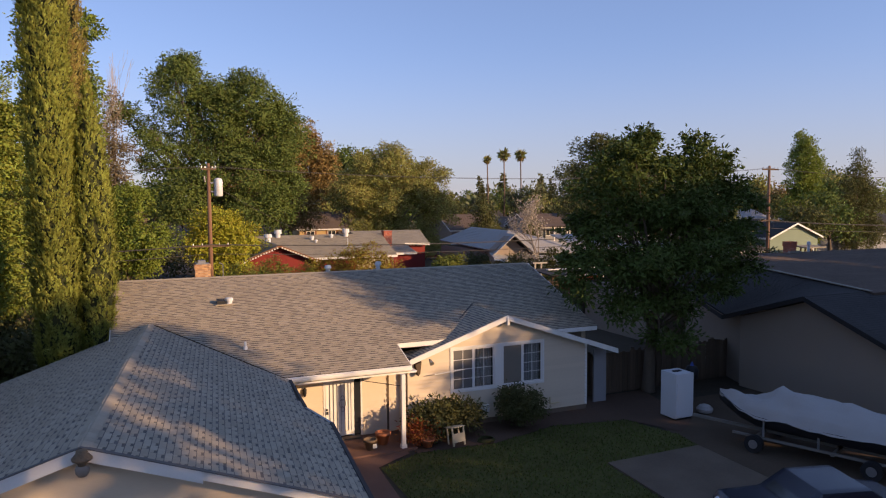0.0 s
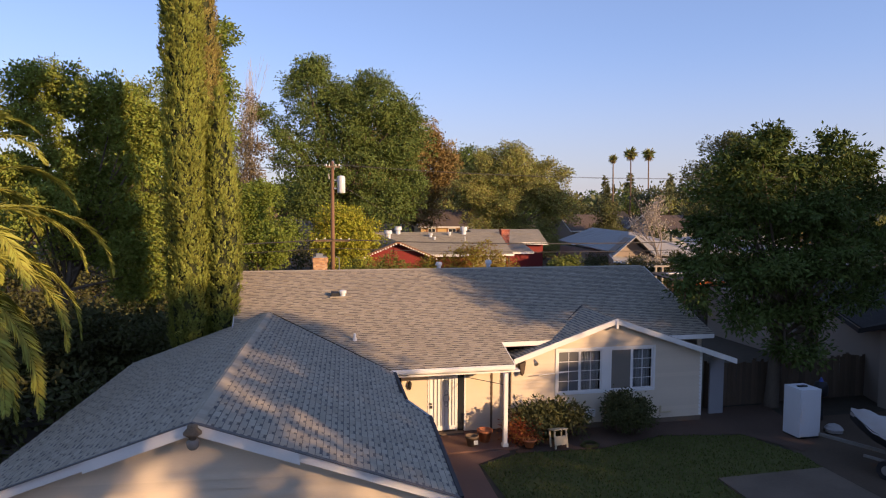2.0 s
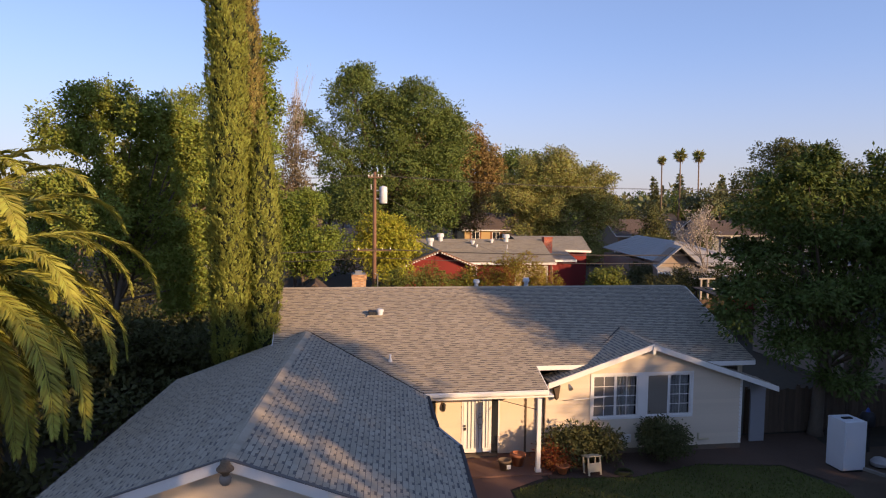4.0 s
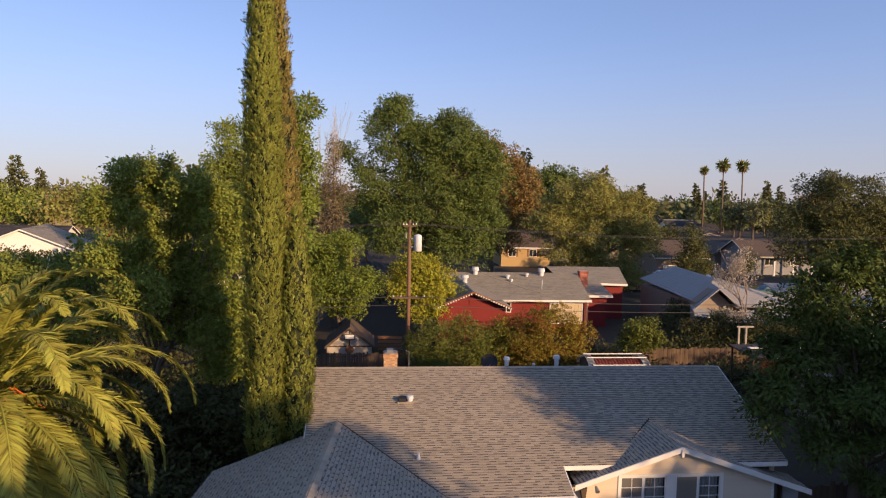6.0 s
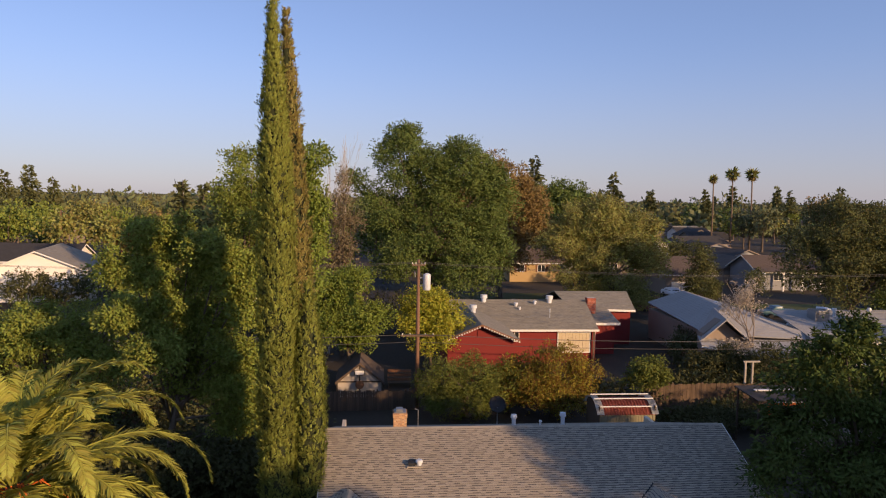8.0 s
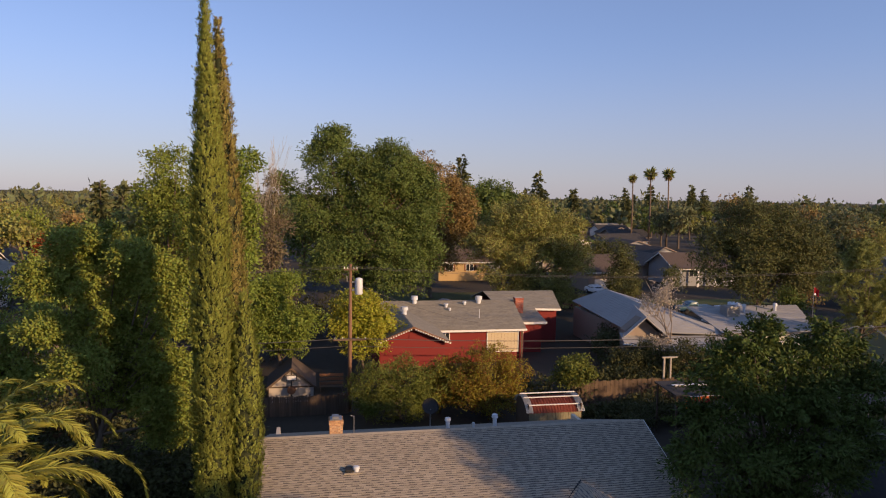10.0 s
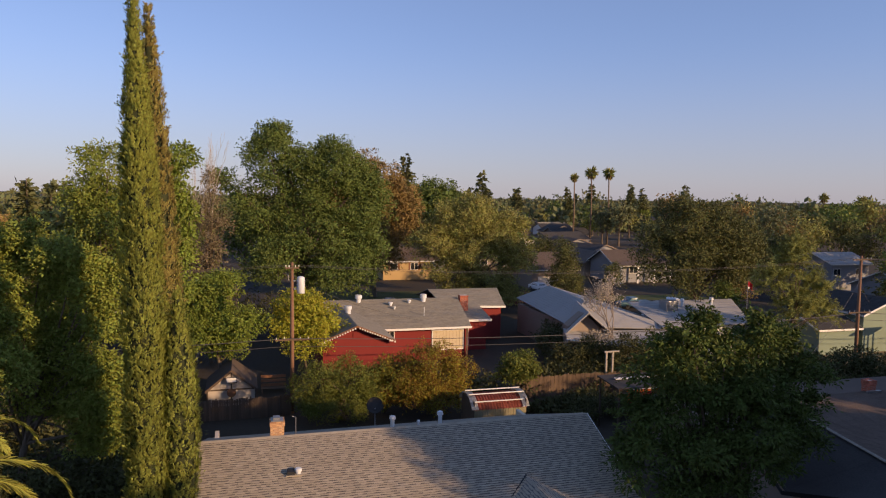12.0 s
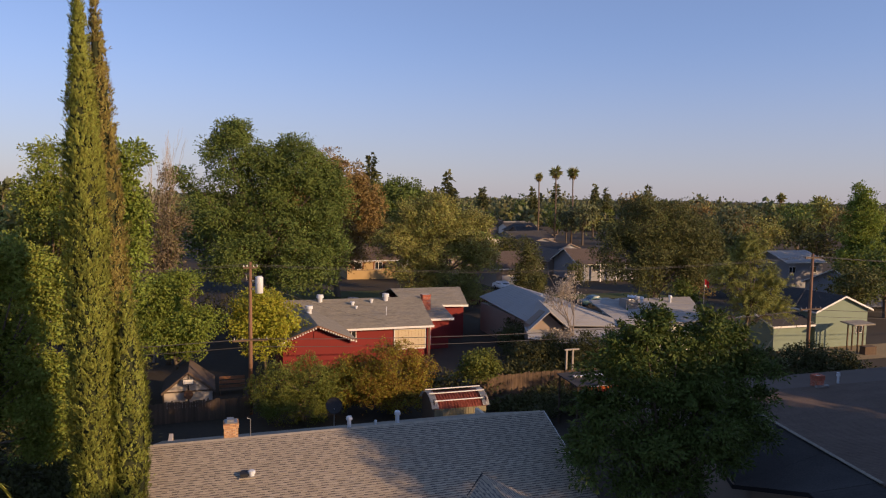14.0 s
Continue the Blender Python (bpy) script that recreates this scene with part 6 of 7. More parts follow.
def palm(x, y, crown_z, label, fronds, length, seed, trunk_r, droop=1.0):
    e = empty("palm_tree", label, "palm", pose(x, y, G))
    h = crown_z - G
    n = 14
    part("trunk", tube([(0, 0, h * i / n) for i in range(n + 1)], [trunk_r * (1 + .06 * (i % 2)) * (1.1 - .2 * i / n) for i in range(n + 1)], 12), M["palm_bark"], e)
    rnd = random.Random(seed)
    rng = np.random.default_rng(seed)
    for i in range(fronds):
        k = i / fronds
        az = i * 2.39996
        el = math.radians(80 - 165 * k + rnd.uniform(-8, 8))
        L = length * rnd.uniform(.85, 1.1) * (.6 + .5 * math.sin(math.pi * min(.75, k + .15)))
        hor, zed = 0.0, h - .1 - .5 * k
        pts = []
        ang = el
        seg = 16
        for s in range(seg + 1):
            pts.append(Vector((hor * math.cos(az), hor * math.sin(az), zed)))
            hor += L / seg * math.cos(ang)
            zed += L / seg * math.sin(ang)
            ang -= droop * (.03 + .19 * (s / seg) ** 1.6) * (.6 + .8 * math.cos(max(ang, -1.2)))
            ang = max(ang, -1.5)
        dry = k > .74
        fr = part("frond", tube(pts, [.05 * (1 - .85 * s / seg) for s in range(seg + 1)], 5), M["leaf_palm_dry"] if dry else M["leaf_palm"], e)
        P = np.array([p[:] for p in pts])
        m = 150
        t = np.linspace(.14, .995, m) * seg
        i0 = np.minimum(t.astype(int), seg - 1)
        f = (t - i0)[:, None]
        c = P[i0] * (1 - f) + P[i0 + 1] * f
        d = unit(P[i0 + 1] - P[i0])
        side = unit(np.cross(d, np.array([0, 0, 1.0])) + 1e-6)
        up = np.cross(side, d)
        quads = []
        for sg in (-1, 1):
            ll = .5 * np.sin(np.pi * np.clip((t / seg) * .86 + .12, 0, 1)) ** .6 * length / 4.4
            ax = side * sg * .8 + d * .75 + up * .22 + rng.normal(0, .10, c.shape) - np.array([0, 0, .22])
            ax = unit(ax)
            b = unit(np.cross(ax, up + rng.normal(0, .3, c.shape)))
            w = .019 * length / 3.6
            mid = c + ax * ll[:, None] * .5
            tip = c + ax * ll[:, None] - np.array([0, 0, .10]) * ll[:, None]
            quads.append(np.stack([c, mid + b * w, tip, mid - b * w], axis=1))
        link_mesh("leaf_blade", quad_mesh("leaf_blade", np.concatenate(quads)), M["leaf_palm_dry"] if dry else M["leaf_palm"], fr)
    return e
dp = palm(-10.4, 21.8, 6.9, "large date palm with long arching fronds", 92, 6.0, 51, .45, 1.2)
rnd = random.Random(9)
for i in range(26):
    a = rnd.uniform(0, 6.28)
    l = rnd.uniform(.9, 1.6)
    part("fruit_stalk", tube([(0, 0, 6.9), (math.cos(a) * l * .5, math.sin(a) * l * .5, 7.4), (math.cos(a) * l, math.sin(a) * l, 6.9 - rnd.uniform(0, .5))], [.03, .02, .008], 4), M["orange_plastic"], dp, "orange fruit stalk")

L = tree
L("broad_tree", "broad dark green tree with open leafy masses", (-10.5, 37.5, G), [
    (-1.9, -0.5, 12.2, 1.22, 1.16, 0.92), (-0.7, 0, 14, 1.22, 1.18, 0.85), (0.2, 1, 13.9, 0.79, 0.76, 0.88), (-1.4, 0.5, 13, 0.71, 0.67, 0.55), (-.6, -.6, 11.5, .9, .8, .7), (.3, -.8, 10.4, .8, .8, .7), (-.2, 0, 12.5, .6, .6, .5), (-0.2, 1.5, 12.9, 0.89, 0.85, 0.65), (1.3, 0.5, 12.7, 0.94, 0.9, 1.1),
    (2.4, -0.5, 13, 1.07, 1.02, 1.07), (3.2, -0.5, 12.1, 0.85, 0.81, 1.15), (1.5, 1, 11.3, 1.04, 0.99, 0.79), (3.7, 0, 12.4, 0.77, 0.73, 0.77), (4.4, -0.5, 11.6, 0.77, 0.73, 1.31), (4.1, -1, 10, 0.76, 0.73, 1.13),
    (-1.8, -1.5, 9.5, 1.1, 1.06, 0.82), (-1.3, -0.5, 9.6, 0.98, 0.95, 0.68), (0.1, -2, 8.3, 1.39, 1.33, 1.17), (1, 0.5, 8.9, 1.34, 1.27, 1.49), (2.1, 1, 9.2, 1.22, 1.13, 1.34), (1.2, 0.5, 6.7, 1.42, 1.34, 1.59),
    (2.2, 0.5, 6.2, 1.02, 0.98, 1.59), (3.5, -1, 8, 0.9, 0.85, 1.06), (4.4, -1, 7.3, 0.83, 0.79, 1.34), (3.6, -1.5, 6.2, 1.04, 0.98, 0.89), (4.3, -1.5, 4.9, 0.82, 0.78, 1.49), (3.4, -0.5, 4.2, 1.22, 1.1, 1.22)],
  88000, (.165, .10), .55, M["leaf_left"], .22, 61, limbs=1, low=-.8, spread=1.0)
L("broad_tree", "leafy tree with a dense mid-green crown", (-18.5, 44, G), [(.9, 0, 7.3, 2.0, 2, 1.7), (-1.8, 0, 7.2, 2, 2, 1.8), (-4.5, 1, 6.7, 2.4, 2.4, 1.9), (2.6, -1, 5.6, 2, 2, 2), (-1.5, -2, 4.2, 2.2, 2, 1.6), (1.2, -2, 3.4, 2.0, 1.8, 1.5), (3.4, -.5, 8.4, 1.3, 1.3, 1.2)], 40000, (.19, .11), .75, M["leaf_left"], .3, 62, low=-.6, spread=.9)
L("broad_tree", "low dark undergrowth tree below the broad trees", (-14, 33, G), [(0, 0, 2.2, 3.6, 2.4, 1.6), (4, 1.5, 2.0, 3, 2, 1.6), (-4, 2, 2.4, 3, 2.4, 1.8), (7.5, 2.5, 2.0, 2.2, 1.8, 1.6)], 15000, (.24, .13), .6, M["leaf_bush"], .15, 63, low=-.8)
for i, (x, y, sc) in enumerate(((-9, 17, 1.0), (-13, 20, 1.2), (-8, 23, .8), (-14.5, 27, 1.2), (-8.5, 29.5, .9), (-18, 32, 1.3), (-9, 33.5, 1), (-22, 38, 1.3), (-5, 36, .9), (-6.5, 44, 1.0), (-12, 46, 1.2), (-19, 50, 1.2), (-7, 49, 1.0), (-10, 36, 1.9), (-13.5, 38.5, 2.0), (-8, 41, 1.8), (-17, 37, 2.0), (-6, 39, 1.5), (24, 55, 1.2), (28.5, 56, 1.3), (26, 50, .5), (22.5, 48.5, .5), (31, 54, 1.1), (8, 55, 1.2), (13, 54.5, 1.1), (17, 53.5, 1.0), (-2, 80, 2.2), (3, 84, 2.0), (-1, 92, 2.4), (-6, 88, 2.2), (-10, 78, 2.2), (-13, 49, 1.7), (-17.5, 49.3, 1.7), (-9.5, 48.6, 1.5))):
    L("undergrowth", "dark low undergrowth on shaded ground", (x, y, G), [(0, 0, .7 * sc, 2.4 * sc, 2.2 * sc, .9 * sc), (2.0 * sc, .8 * sc, .6 * sc, 1.8 * sc, 1.6 * sc, .7 * sc), (-1.8 * sc, -.9 * sc, .6 * sc, 1.8 * sc, 1.7 * sc, .7 * sc)], 1500, (.3, .17), .5, M["leaf_bush"], .08, 400 + i, "undergrowth", group="undergrowth", limbs=1, low=-.2)
L("hedge_tree", "dark hedge in front of the white house", (-43, 101, G), [(0, 0, 2.2, 4, 2, 2.4), (5, .4, 2.4, 3.6, 2, 2.4), (-5, .2, 2.2, 3.6, 2, 2.4), (10, 0, 2.8, 3, 2, 2.6)], 9000, (.34, .2), .8, M["leaf_bush"], .15, 89, low=-.8)
L("hedge_tree", "dark evergreen thicket behind the broad trees", (-16, 55, G), [(0, 0, 2.4, 3.2, 2, 2.2), (5, .5, 2.2, 3, 2, 2.0), (-5.5, 0, 2.6, 3.2, 2, 2.3), (9.5, 1, 2.2, 2.6, 2, 2.0), (-11, .5, 2.6, 3.4, 2, 2.2)], 16000, (.26, .15), .7, M["leaf_bush"], .15, 87, low=-.8)
L("orange_tree", "shrubby tree with ochre leaves", (-26, 52, G), [(0, 0, 3, 3.5, 2.5, 2.2), (4, -1, 2.6, 2.5, 2, 1.8)], 10000, (.3, .16), .8, M["leaf_orange"], .2, 64)
L("green_tree", "bright green tree behind the cypress", (-1.8, 59.5, G), [(-1.3, 0, 7.7, 1.7, 1.8, 2.2), (-.2, .5, 8.2, 1.4, 1.5, 1.7), (1.0, -.3, 5.6, 1.6, 1.8, 1.8), (-1.4, -.8, 4.6, 1.8, 1.8, 2.0), (-3.2, .3, 6.2, 1.6, 1.6, 2.4), (.4, .8, 3.6, 1.9, 1.8, 1.6)], 26000, (.21, .125), .8, M["leaf_green"], .22, 65, low=-.7, spread=.8)
L("tall_tree", "tall pale green tree standing over the others", (-15.2, 85, G), [(0, 0, 18.4, 2.4, 2.3, 2.6), (-1.6, 0, 15.4, 2.2, 2.2, 2.4), (1.9, 0, 15.6, 2.2, 2.0, 2.4), (.2, -.5, 12.4, 3.4, 2.6, 2.6), (-2.8, 0, 9.6, 2.8, 2.4, 2.6), (3, 0, 10, 2.8, 2.4, 2.6)], 22000, (.32, .17), 1.2, M["leaf_left"], .4, 83, low=-.6)
L("tall_tree", "tall leafy tree directly behind the cypress", (-4.7, 46, G), [(-1.3, 0, 18.2, .8, .9, 1.0), (.6, 0, 17.9, 1.0, 1.1, 1.2), (-.3, .3, 16.0, 1.7, 1.5, 1.6), (1.1, 0, 15.0, .8, .9, 1.0), (-.9, .2, 13.6, 1.5, 1.3, 1.5), (.7, 0, 12.6, 1.1, 1.2, 1.5), (0, 0, 10, 1.5, 1.5, 2.0)], 20000, (.22, .13), .6, M["leaf_green"], .2, 84, low=-.6, spread=.8)
L("red_tree", "small tree with dark red leaves", (-54.0, 163, G), [(0, 0, 4.2, 3, 2.4, 2.0), (2.4, 0, 3.4, 2, 1.8, 1.6)], 5000, (.5, .28), .8, M["leaf_red"], .2, 85, low=-.6)
L("pecan_tree", "huge spreading pecan tree with a dark billowing crown", (6.5, 80, G), [
    (-3.6, 0, 19.5, 3.0, 3.4, 4.0), (3.4, -.5, 18.4, 3.4, 3.6, 4.0), (-.2, 1, 16.5, 4.0, 4, 4.5), (6.6, 0, 15.0, 2.8, 3.4, 4.2), (-5.0, 0, 13.2, 2.8, 3.2, 3.6), (1, -2.5, 12, 4.2, 3, 4.0), (6.5, -1.6, 9.8, 2.6, 3, 3.4),
    (-2.8, -2.4, 8.8, 3.4, 2.6, 3.2), (3, -3, 7, 3.4, 2.4, 2.6), (-9.0, .5, 17.4, 1.3, 1.4, 1.6), (-3.4, -.2, 22.3, 1.9, 2, 1.6), (3.2, -.4, 20.8, 2.0, 2, 1.6), (-7, 0, 15.2, 1.6, 2, 1.8), (0, .2, 19.2, 2.4, 2.4, 2.6), (6.6, 0, 17.0, 2.4, 2.6, 2.8)],
  112000, (.27, .14), 1.15, M["leaf_pecan"], .75, 66, limbs=2, low=-.6, spread=.85)
L("bronze_tree", "tall broad tree with bronze-brown leaves", (19.8, 110, G), [(0, 0, 17.6, 4.0, 4, 4.6), (-4.0, 0, 18.2, 3.6, 3.4, 4.0), (2.8, -.5, 13.4, 3.6, 3, 3.6), (5.2, 0, 10.6, 2.8, 2.4, 2.6), (-1, 0, 12.0, 4.4, 3, 3.8), (-5.6, 0, 11.5, 3.6, 3, 4.4), (1.6, .5, 9.4, 2.8, 2.2, 2.2), (4.4, -.5, 14.8, 2.8, 2.6, 3.6), (1.5, -1, 16.6, 3.0, 2.6, 3.4), (-4.5, -1, 7.5, 4.2, 3, 3.6), (-7.5, -.5, 14.8, 3.4, 3, 4.4), (1.5, -1, 6.0, 3.0, 2.4, 2.6)], 60000, (.36, .19), 1.2, M["leaf_brown"], .5, 67, low=-.7, spread=1.35)
L("tall_tree", "dark green round tree behind the bronze tree", (37.5, 142, G), [(0, 0, 16.0, 4.6, 4, 3.4), (-4, 0, 14, 3.6, 3.4, 3.6), (4.4, 0, 14.2, 3.6, 3.4, 3.2), (0, -1, 10.5, 5.4, 3.4, 4)], 20000, (.5, .28), 1.4, M["leaf_pecan"], .45, 88, low=-.6)
L("dusty_tree", "wide dusty green tree with thin outer twigs", (31.5, 95.5, G), [(-1.5, 0, 13.2, 4.2, 3.6, 2.8), (4.2, 0, 11.4, 4.4, 3.4, 3.2), (-6, 0, 9.6, 3.4, 3.2, 3.4), (.5, -2, 8.6, 5, 2.6, 3.6), (6.5, -.6, 7.4, 3, 2.8, 3.0), (-4, -1.5, 5.4, 3.2, 2.2, 2.4), (2, -2, 4.6, 3.6, 2, 2.2), (0, 0, 15.2, 1.6, 1.6, 1.4), (-3, -2, 2.2, 3.8, 2, 1.8), (4, -2, 2.2, 3.8, 2, 1.8)],
  76000, (.3, .14), .95, M["leaf_mid"], .5, 68, limbs=2, low=-.7, spread=1.1)
L("dark_round_tree", "large round dark olive tree", (53.2, 74.5, G), [(0, 0, 12.0, 5.4, 4.6, 4.8), (-4, -.5, 9, 4, 3.6, 4.2), (4.6, -.5, 9.4, 4, 3.6, 4.2), (0, -2.5, 8.0, 5, 3, 4.2), (6.2, 0, 12, 2.6, 2.6, 2.6), (7.4, -.5, 9, 2.4, 2.4, 3.4), (-2, -1.5, 14.4, 2.4, 2.4, 2.0)],
  56000, (.26, .15), 1.1, M["leaf_dark"], .5, 69, low=-.7)
L("grey_conifer", "grey-brown lumpy conifer behind the green tree", (-3.1, 70, G), [(0, 0, 17.2, .4, .4, 1.6), (0, 0, 15, .8, .8, 1.6), (.3, 0, 12.8, 1.5, 1.4, 1.6), (-.2, 0, 10.4, 1.7, 1.5, 1.8), (-.5, 0, 8, 1.9, 1.6, 2.0), (.5, 0, 6, 1.9, 1.8, 2.2), (-.3, 0, 3.5, 2.0, 1.8, 2)], 14000, (.3, .1), .55, M["leaf_grey"], .2, 82)
L("yellow_tree", "small tree in bright yellow autumn leaf", (5.1, 61.2, G), [(-.2, 0, 6.2, 2.0, 1.8, 1.9), (1.1, 0, 5.2, 1.6, 1.6, 1.6), (-1.4, 0, 4.8, 1.4, 1.5, 1.6), (.1, -.5, 3.6, 2.0, 1.6, 1.5)], 20000, (.2, .12), .6, M["leaf_yellow"], .15, 70, low=-.7)
L("hedge_tree", "rounded green hedge tree beside the fence", (6.9, 50, G), [(-1.7, 0, 2.2, 1.9, 1.7, 2.1), (.3, .3, 2.8, 1.9, 1.7, 1.9), (2.3, -.2, 2.2, 1.5, 1.5, 1.9), (-.5, -.8, 1.3, 2.6, 1.4, 1.3)], 34000, (.12, .07), .5, M["leaf_hedge"], .15, 71, low=-.8)
L("orange_tree", "rounded tree tinged orange and yellow", (13.3, 50, G), [(0, 0, 3.2, 2.3, 2.0, 2.4), (-1.2, -.4, 2.3, 1.6, 1.5, 1.9), (2.2, .2, 2.6, 1.4, 1.4, 1.7), (.4, -.8, 1.4, 2.2, 1.4, 1.4)], 32000, (.13, .08), .55, M["leaf_orange"], .16, 72, low=-.8)
L("orange_tree", "small orange-leaved shrub tree between hedges", (10.2, 51, G), [(0, 0, 3.0, 1.1, 1.1, 1.3), (.2, -.4, 1.6, 1.2, 1.1, 1.2)], 6000, (.18, .11), .4, M["leaf_orange"], .1, 73, low=-.8)
L("small_tree", "small round yellow-green tree", (20.4, 50, G), [(0, 0, 3.3, 1.3, 1.2, 1.3), (.5, -.3, 2.8, .9, .9, .9), (-.6, .2, 2.6, .9, .9, .9)], 6500, (.18, .11), .35, M["leaf_hedge"], .1, 74, low=-.7)
ash = L("ash_tree", "dense ash tree overhanging the fence", (19.75, 26.2, G), [
    (-3.0, -.2, 7.0, 1.2, 1.1, .9), (-3.3, 0, 8.8, .8, .8, .8), (-2.7, 0, 9.7, .5, .5, .6), (-3.6, -.3, 5.9, 1.0, 1, .6), (-.6, 0, 8.0, 1.6, 1.6, 1.3), (1.4, -.2, 8.7, 1.4, 1.4, 1.1), (3.2, 0, 8.2, 1.5, 1.5, 1.1), (-1.7, -.3, 9.0, .9, .9, .9), (.3, 0, 9.7, 1.0, 1.0, .8), (2.4, 0, 9.8, 1.0, 1.0, .8),
    (-1.6, -1.0, 5.8, 1.4, 1.3, .8), (1.0, -1.4, 6.2, 1.6, 1.4, .8), (3.6, -.4, 6.5, 1.4, 1.3, .7), (-4.1, -.3, 5.0, 1.0, 1.0, .6), (5.2, .3, 7.0, 1.1, 1.1, .6), (4.9, 0, 5.2, 1.2, 1.1, .5), (4.6, 0, 8.8, .9, .9, .7), (6.0, .2, 8.4, .7, .6, .4),
    (-1.9, -1.0, 4.0, 1.2, 1.1, .6), (.6, -.8, 3.9, 1.3, 1.2, .7), (3.2, -.4, 4.5, 1.2, 1.1, .5), (.4, -1.0, 2.5, 1.1, 1.0, .5), (1.2, .4, 7.3, 2.0, 1.6, 1.0), (0, .6, 5.2, 1.8, 1.5, 1.0),
    (-1.6, -.3, 10.2, .7, .7, .9), (-.4, 0, 10.7, .7, .7, 1.0), (2.4, -.2, 10.7, .7, .7, 1.0), (3.9, 0, 9.8, .7, .7, .9)],
  43000, (.23, .085), .58, M["leaf_right"], .26, 75, limbs=1, droop=.25, low=-.7, spread=.62)
ash_top = [((-1.6, -.3, 10.2), (.7, .7, .9)), ((-.4, 0, 10.7), (.7, .7, .9)), ((.7, 0, 9.8), (.9, .9, .8)), ((2.4, 0, 10.7), (.7, .7, .9)), ((3.9, 0, 9.8), (.7, .7, .8)), ((5.2, 0, 8.4), (1.0, .9, .5)), ((5.3, .2, 7.0), (1.0, .9, .4)), ((-3.4, 0, 7.2), (1.0, .9, .5)), ((-3.8, 0, 5.8), (.9, .9, .4)), ((1.0, -1.2, 7.6), (2.6, 1.2, .8)), ((.5, -1.4, 5.6), (2.4, 1.0, .5)), ((4.6, 0, 5.4), (1.0, .9, .4))]
link_mesh("leading_foliage", quad_mesh("leading_foliage", shoot_leaves(ash_top, 250, 60, .85, (.25, .09), 175)), M["leaf_right"], ash)
L("pine_tree", "light feathery pine behind the ash tree", (52.5, 57.5, G), [(0, 0, 10.6, 1.8, 1.8, 2.6), (-2.4, 0, 8.6, 2.0, 1.8, 1.8), (2.6, 0, 7.8, 2.2, 1.8, 2.0), (0, -.8, 6.0, 2.8, 2, 2.0), (3.6, 0, 5.2, 2.0, 1.6, 1.4), (-.2, 0, 11.9, .9, .9, 1.4)], 40000, (.38, .05), 1.5, M["leaf_pine"], .22, 76, shoots=640)
L("tall_tree", "tall green tree behind the mint house", (95.7, 82, G), [(0, 0, 17.6, 1.2, 1.2, 2.2), (-.4, 0, 15.0, 1.9, 1.9, 2.6), (1.4, 0, 13.6, 1.8, 1.9, 2.8), (-1.4, 0, 11.4, 1.9, 1.9, 2.4), (.6, -.5, 9.4, 2.4, 2.2, 2.6), (-1.6, 0, 7.2, 2.2, 2.2, 2.4), (1.2, -.6, 5.4, 2.8, 2.4, 2.6), (-1, -.6, 3.2, 3.0, 2.4, 2.4)], 34000, (.3, .17), .8, M["leaf_green"], .4, 77, low=-.8, spread=.9)
L("dark_round_tree", "dark narrow tree beside a far driveway", (52.6, 109, G), [(0, 0, 6.6, 1.9, 1.9, 2.0), (.6, 0, 4.4, 2.5, 2.2, 2.2), (-.9, -.3, 3.2, 2.2, 2, 2.0), (.4, -.4, 1.6, 2.8, 2, 1.7), (-.2, 0, 8.2, .9, .9, 1.2)], 9000, (.32, .18), .8, M["leaf_dark"], .2, 93, low=-.8)
L("cedar_tree", "ragged dark conifer beyond the brown roof", (105.5, 80, G), [(0, 0, 15.4, .7, .7, 1.6), (.2, 0, 13, 1.7, 1.6, 1.8), (-1.2, 0, 10.8, 1.9, 1.8, 1.6), (1.8, 0, 10.2, 2.2, 2, 1.6), (-2.2, 0, 8, 2.3, 2, 1.6), (2.4, 0, 7.4, 2.8, 2.2, 1.8), (0, -.5, 5.6, 3.6, 2.4, 2), (-3, 0, 4, 2.6, 2.2, 2), (3.2, 0, 3.6, 3.0, 2.4, 2.2), (0, -.8, 2, 4.0, 2.4, 2)], 30000, (.34, .12), .8, M["leaf_dark"], .4, 78, low=-.9, spread=.9)
L("garden_shrubs", "dark shrubs behind the arched shed", (26, 47, G), [(0, 0, .8, 2.6, 1.6, .8), (3.5, -1, .8, 2, 1.5, .7), (-3, -2, .7, 1.6, 1.2, .6), (7, 0, 1.0, 2.4, 1.8, .9)], 9000, (.2, .11), .5, M["leaf_bush"], .1, 79, low=-.7)
L("garden_shrubs", "dark shrubs along the far side of the brown roof", (44, 46.5, G), [(0, 0, 2.2, 3, 2, 1.8), (5, 0, 2, 3, 2, 1.8), (9, .5, 1.8, 2.6, 2, 1.4)], 15000, (.25, .14), .7, M["leaf_bush"], .12, 80, low=-.7)
L("garden_shrubs", "dark shrubs beside the wall of the pale house", (29.3, 57.6, G), [(-.6, 0, 1.6, 1.7, 1.4, 1.5), (1.6, .3, 2.0, 1.6, 1.3, 1.5), (3.4, -.2, 1.7, 1.4, 1.2, 1.2)], 9000, (.2, .11), .5, M["leaf_bush"], .1, 96, low=-.8)
L("garden_shrubs", "dark shrubs in front of the pale house", (35.3, 55, G), [(-2.2, 0, 2.4, 1.8, 1.4, 1.7), (.6, .3, 2.5, 1.9, 1.5, 1.7), (3.2, 0, 2.4, 1.9, 1.4, 1.8), (6, .5, 2.4, 2.0, 1.4, 1.8)], 14000, (.2, .11), .5, M["leaf_bush"], .1, 86, low=-.7)
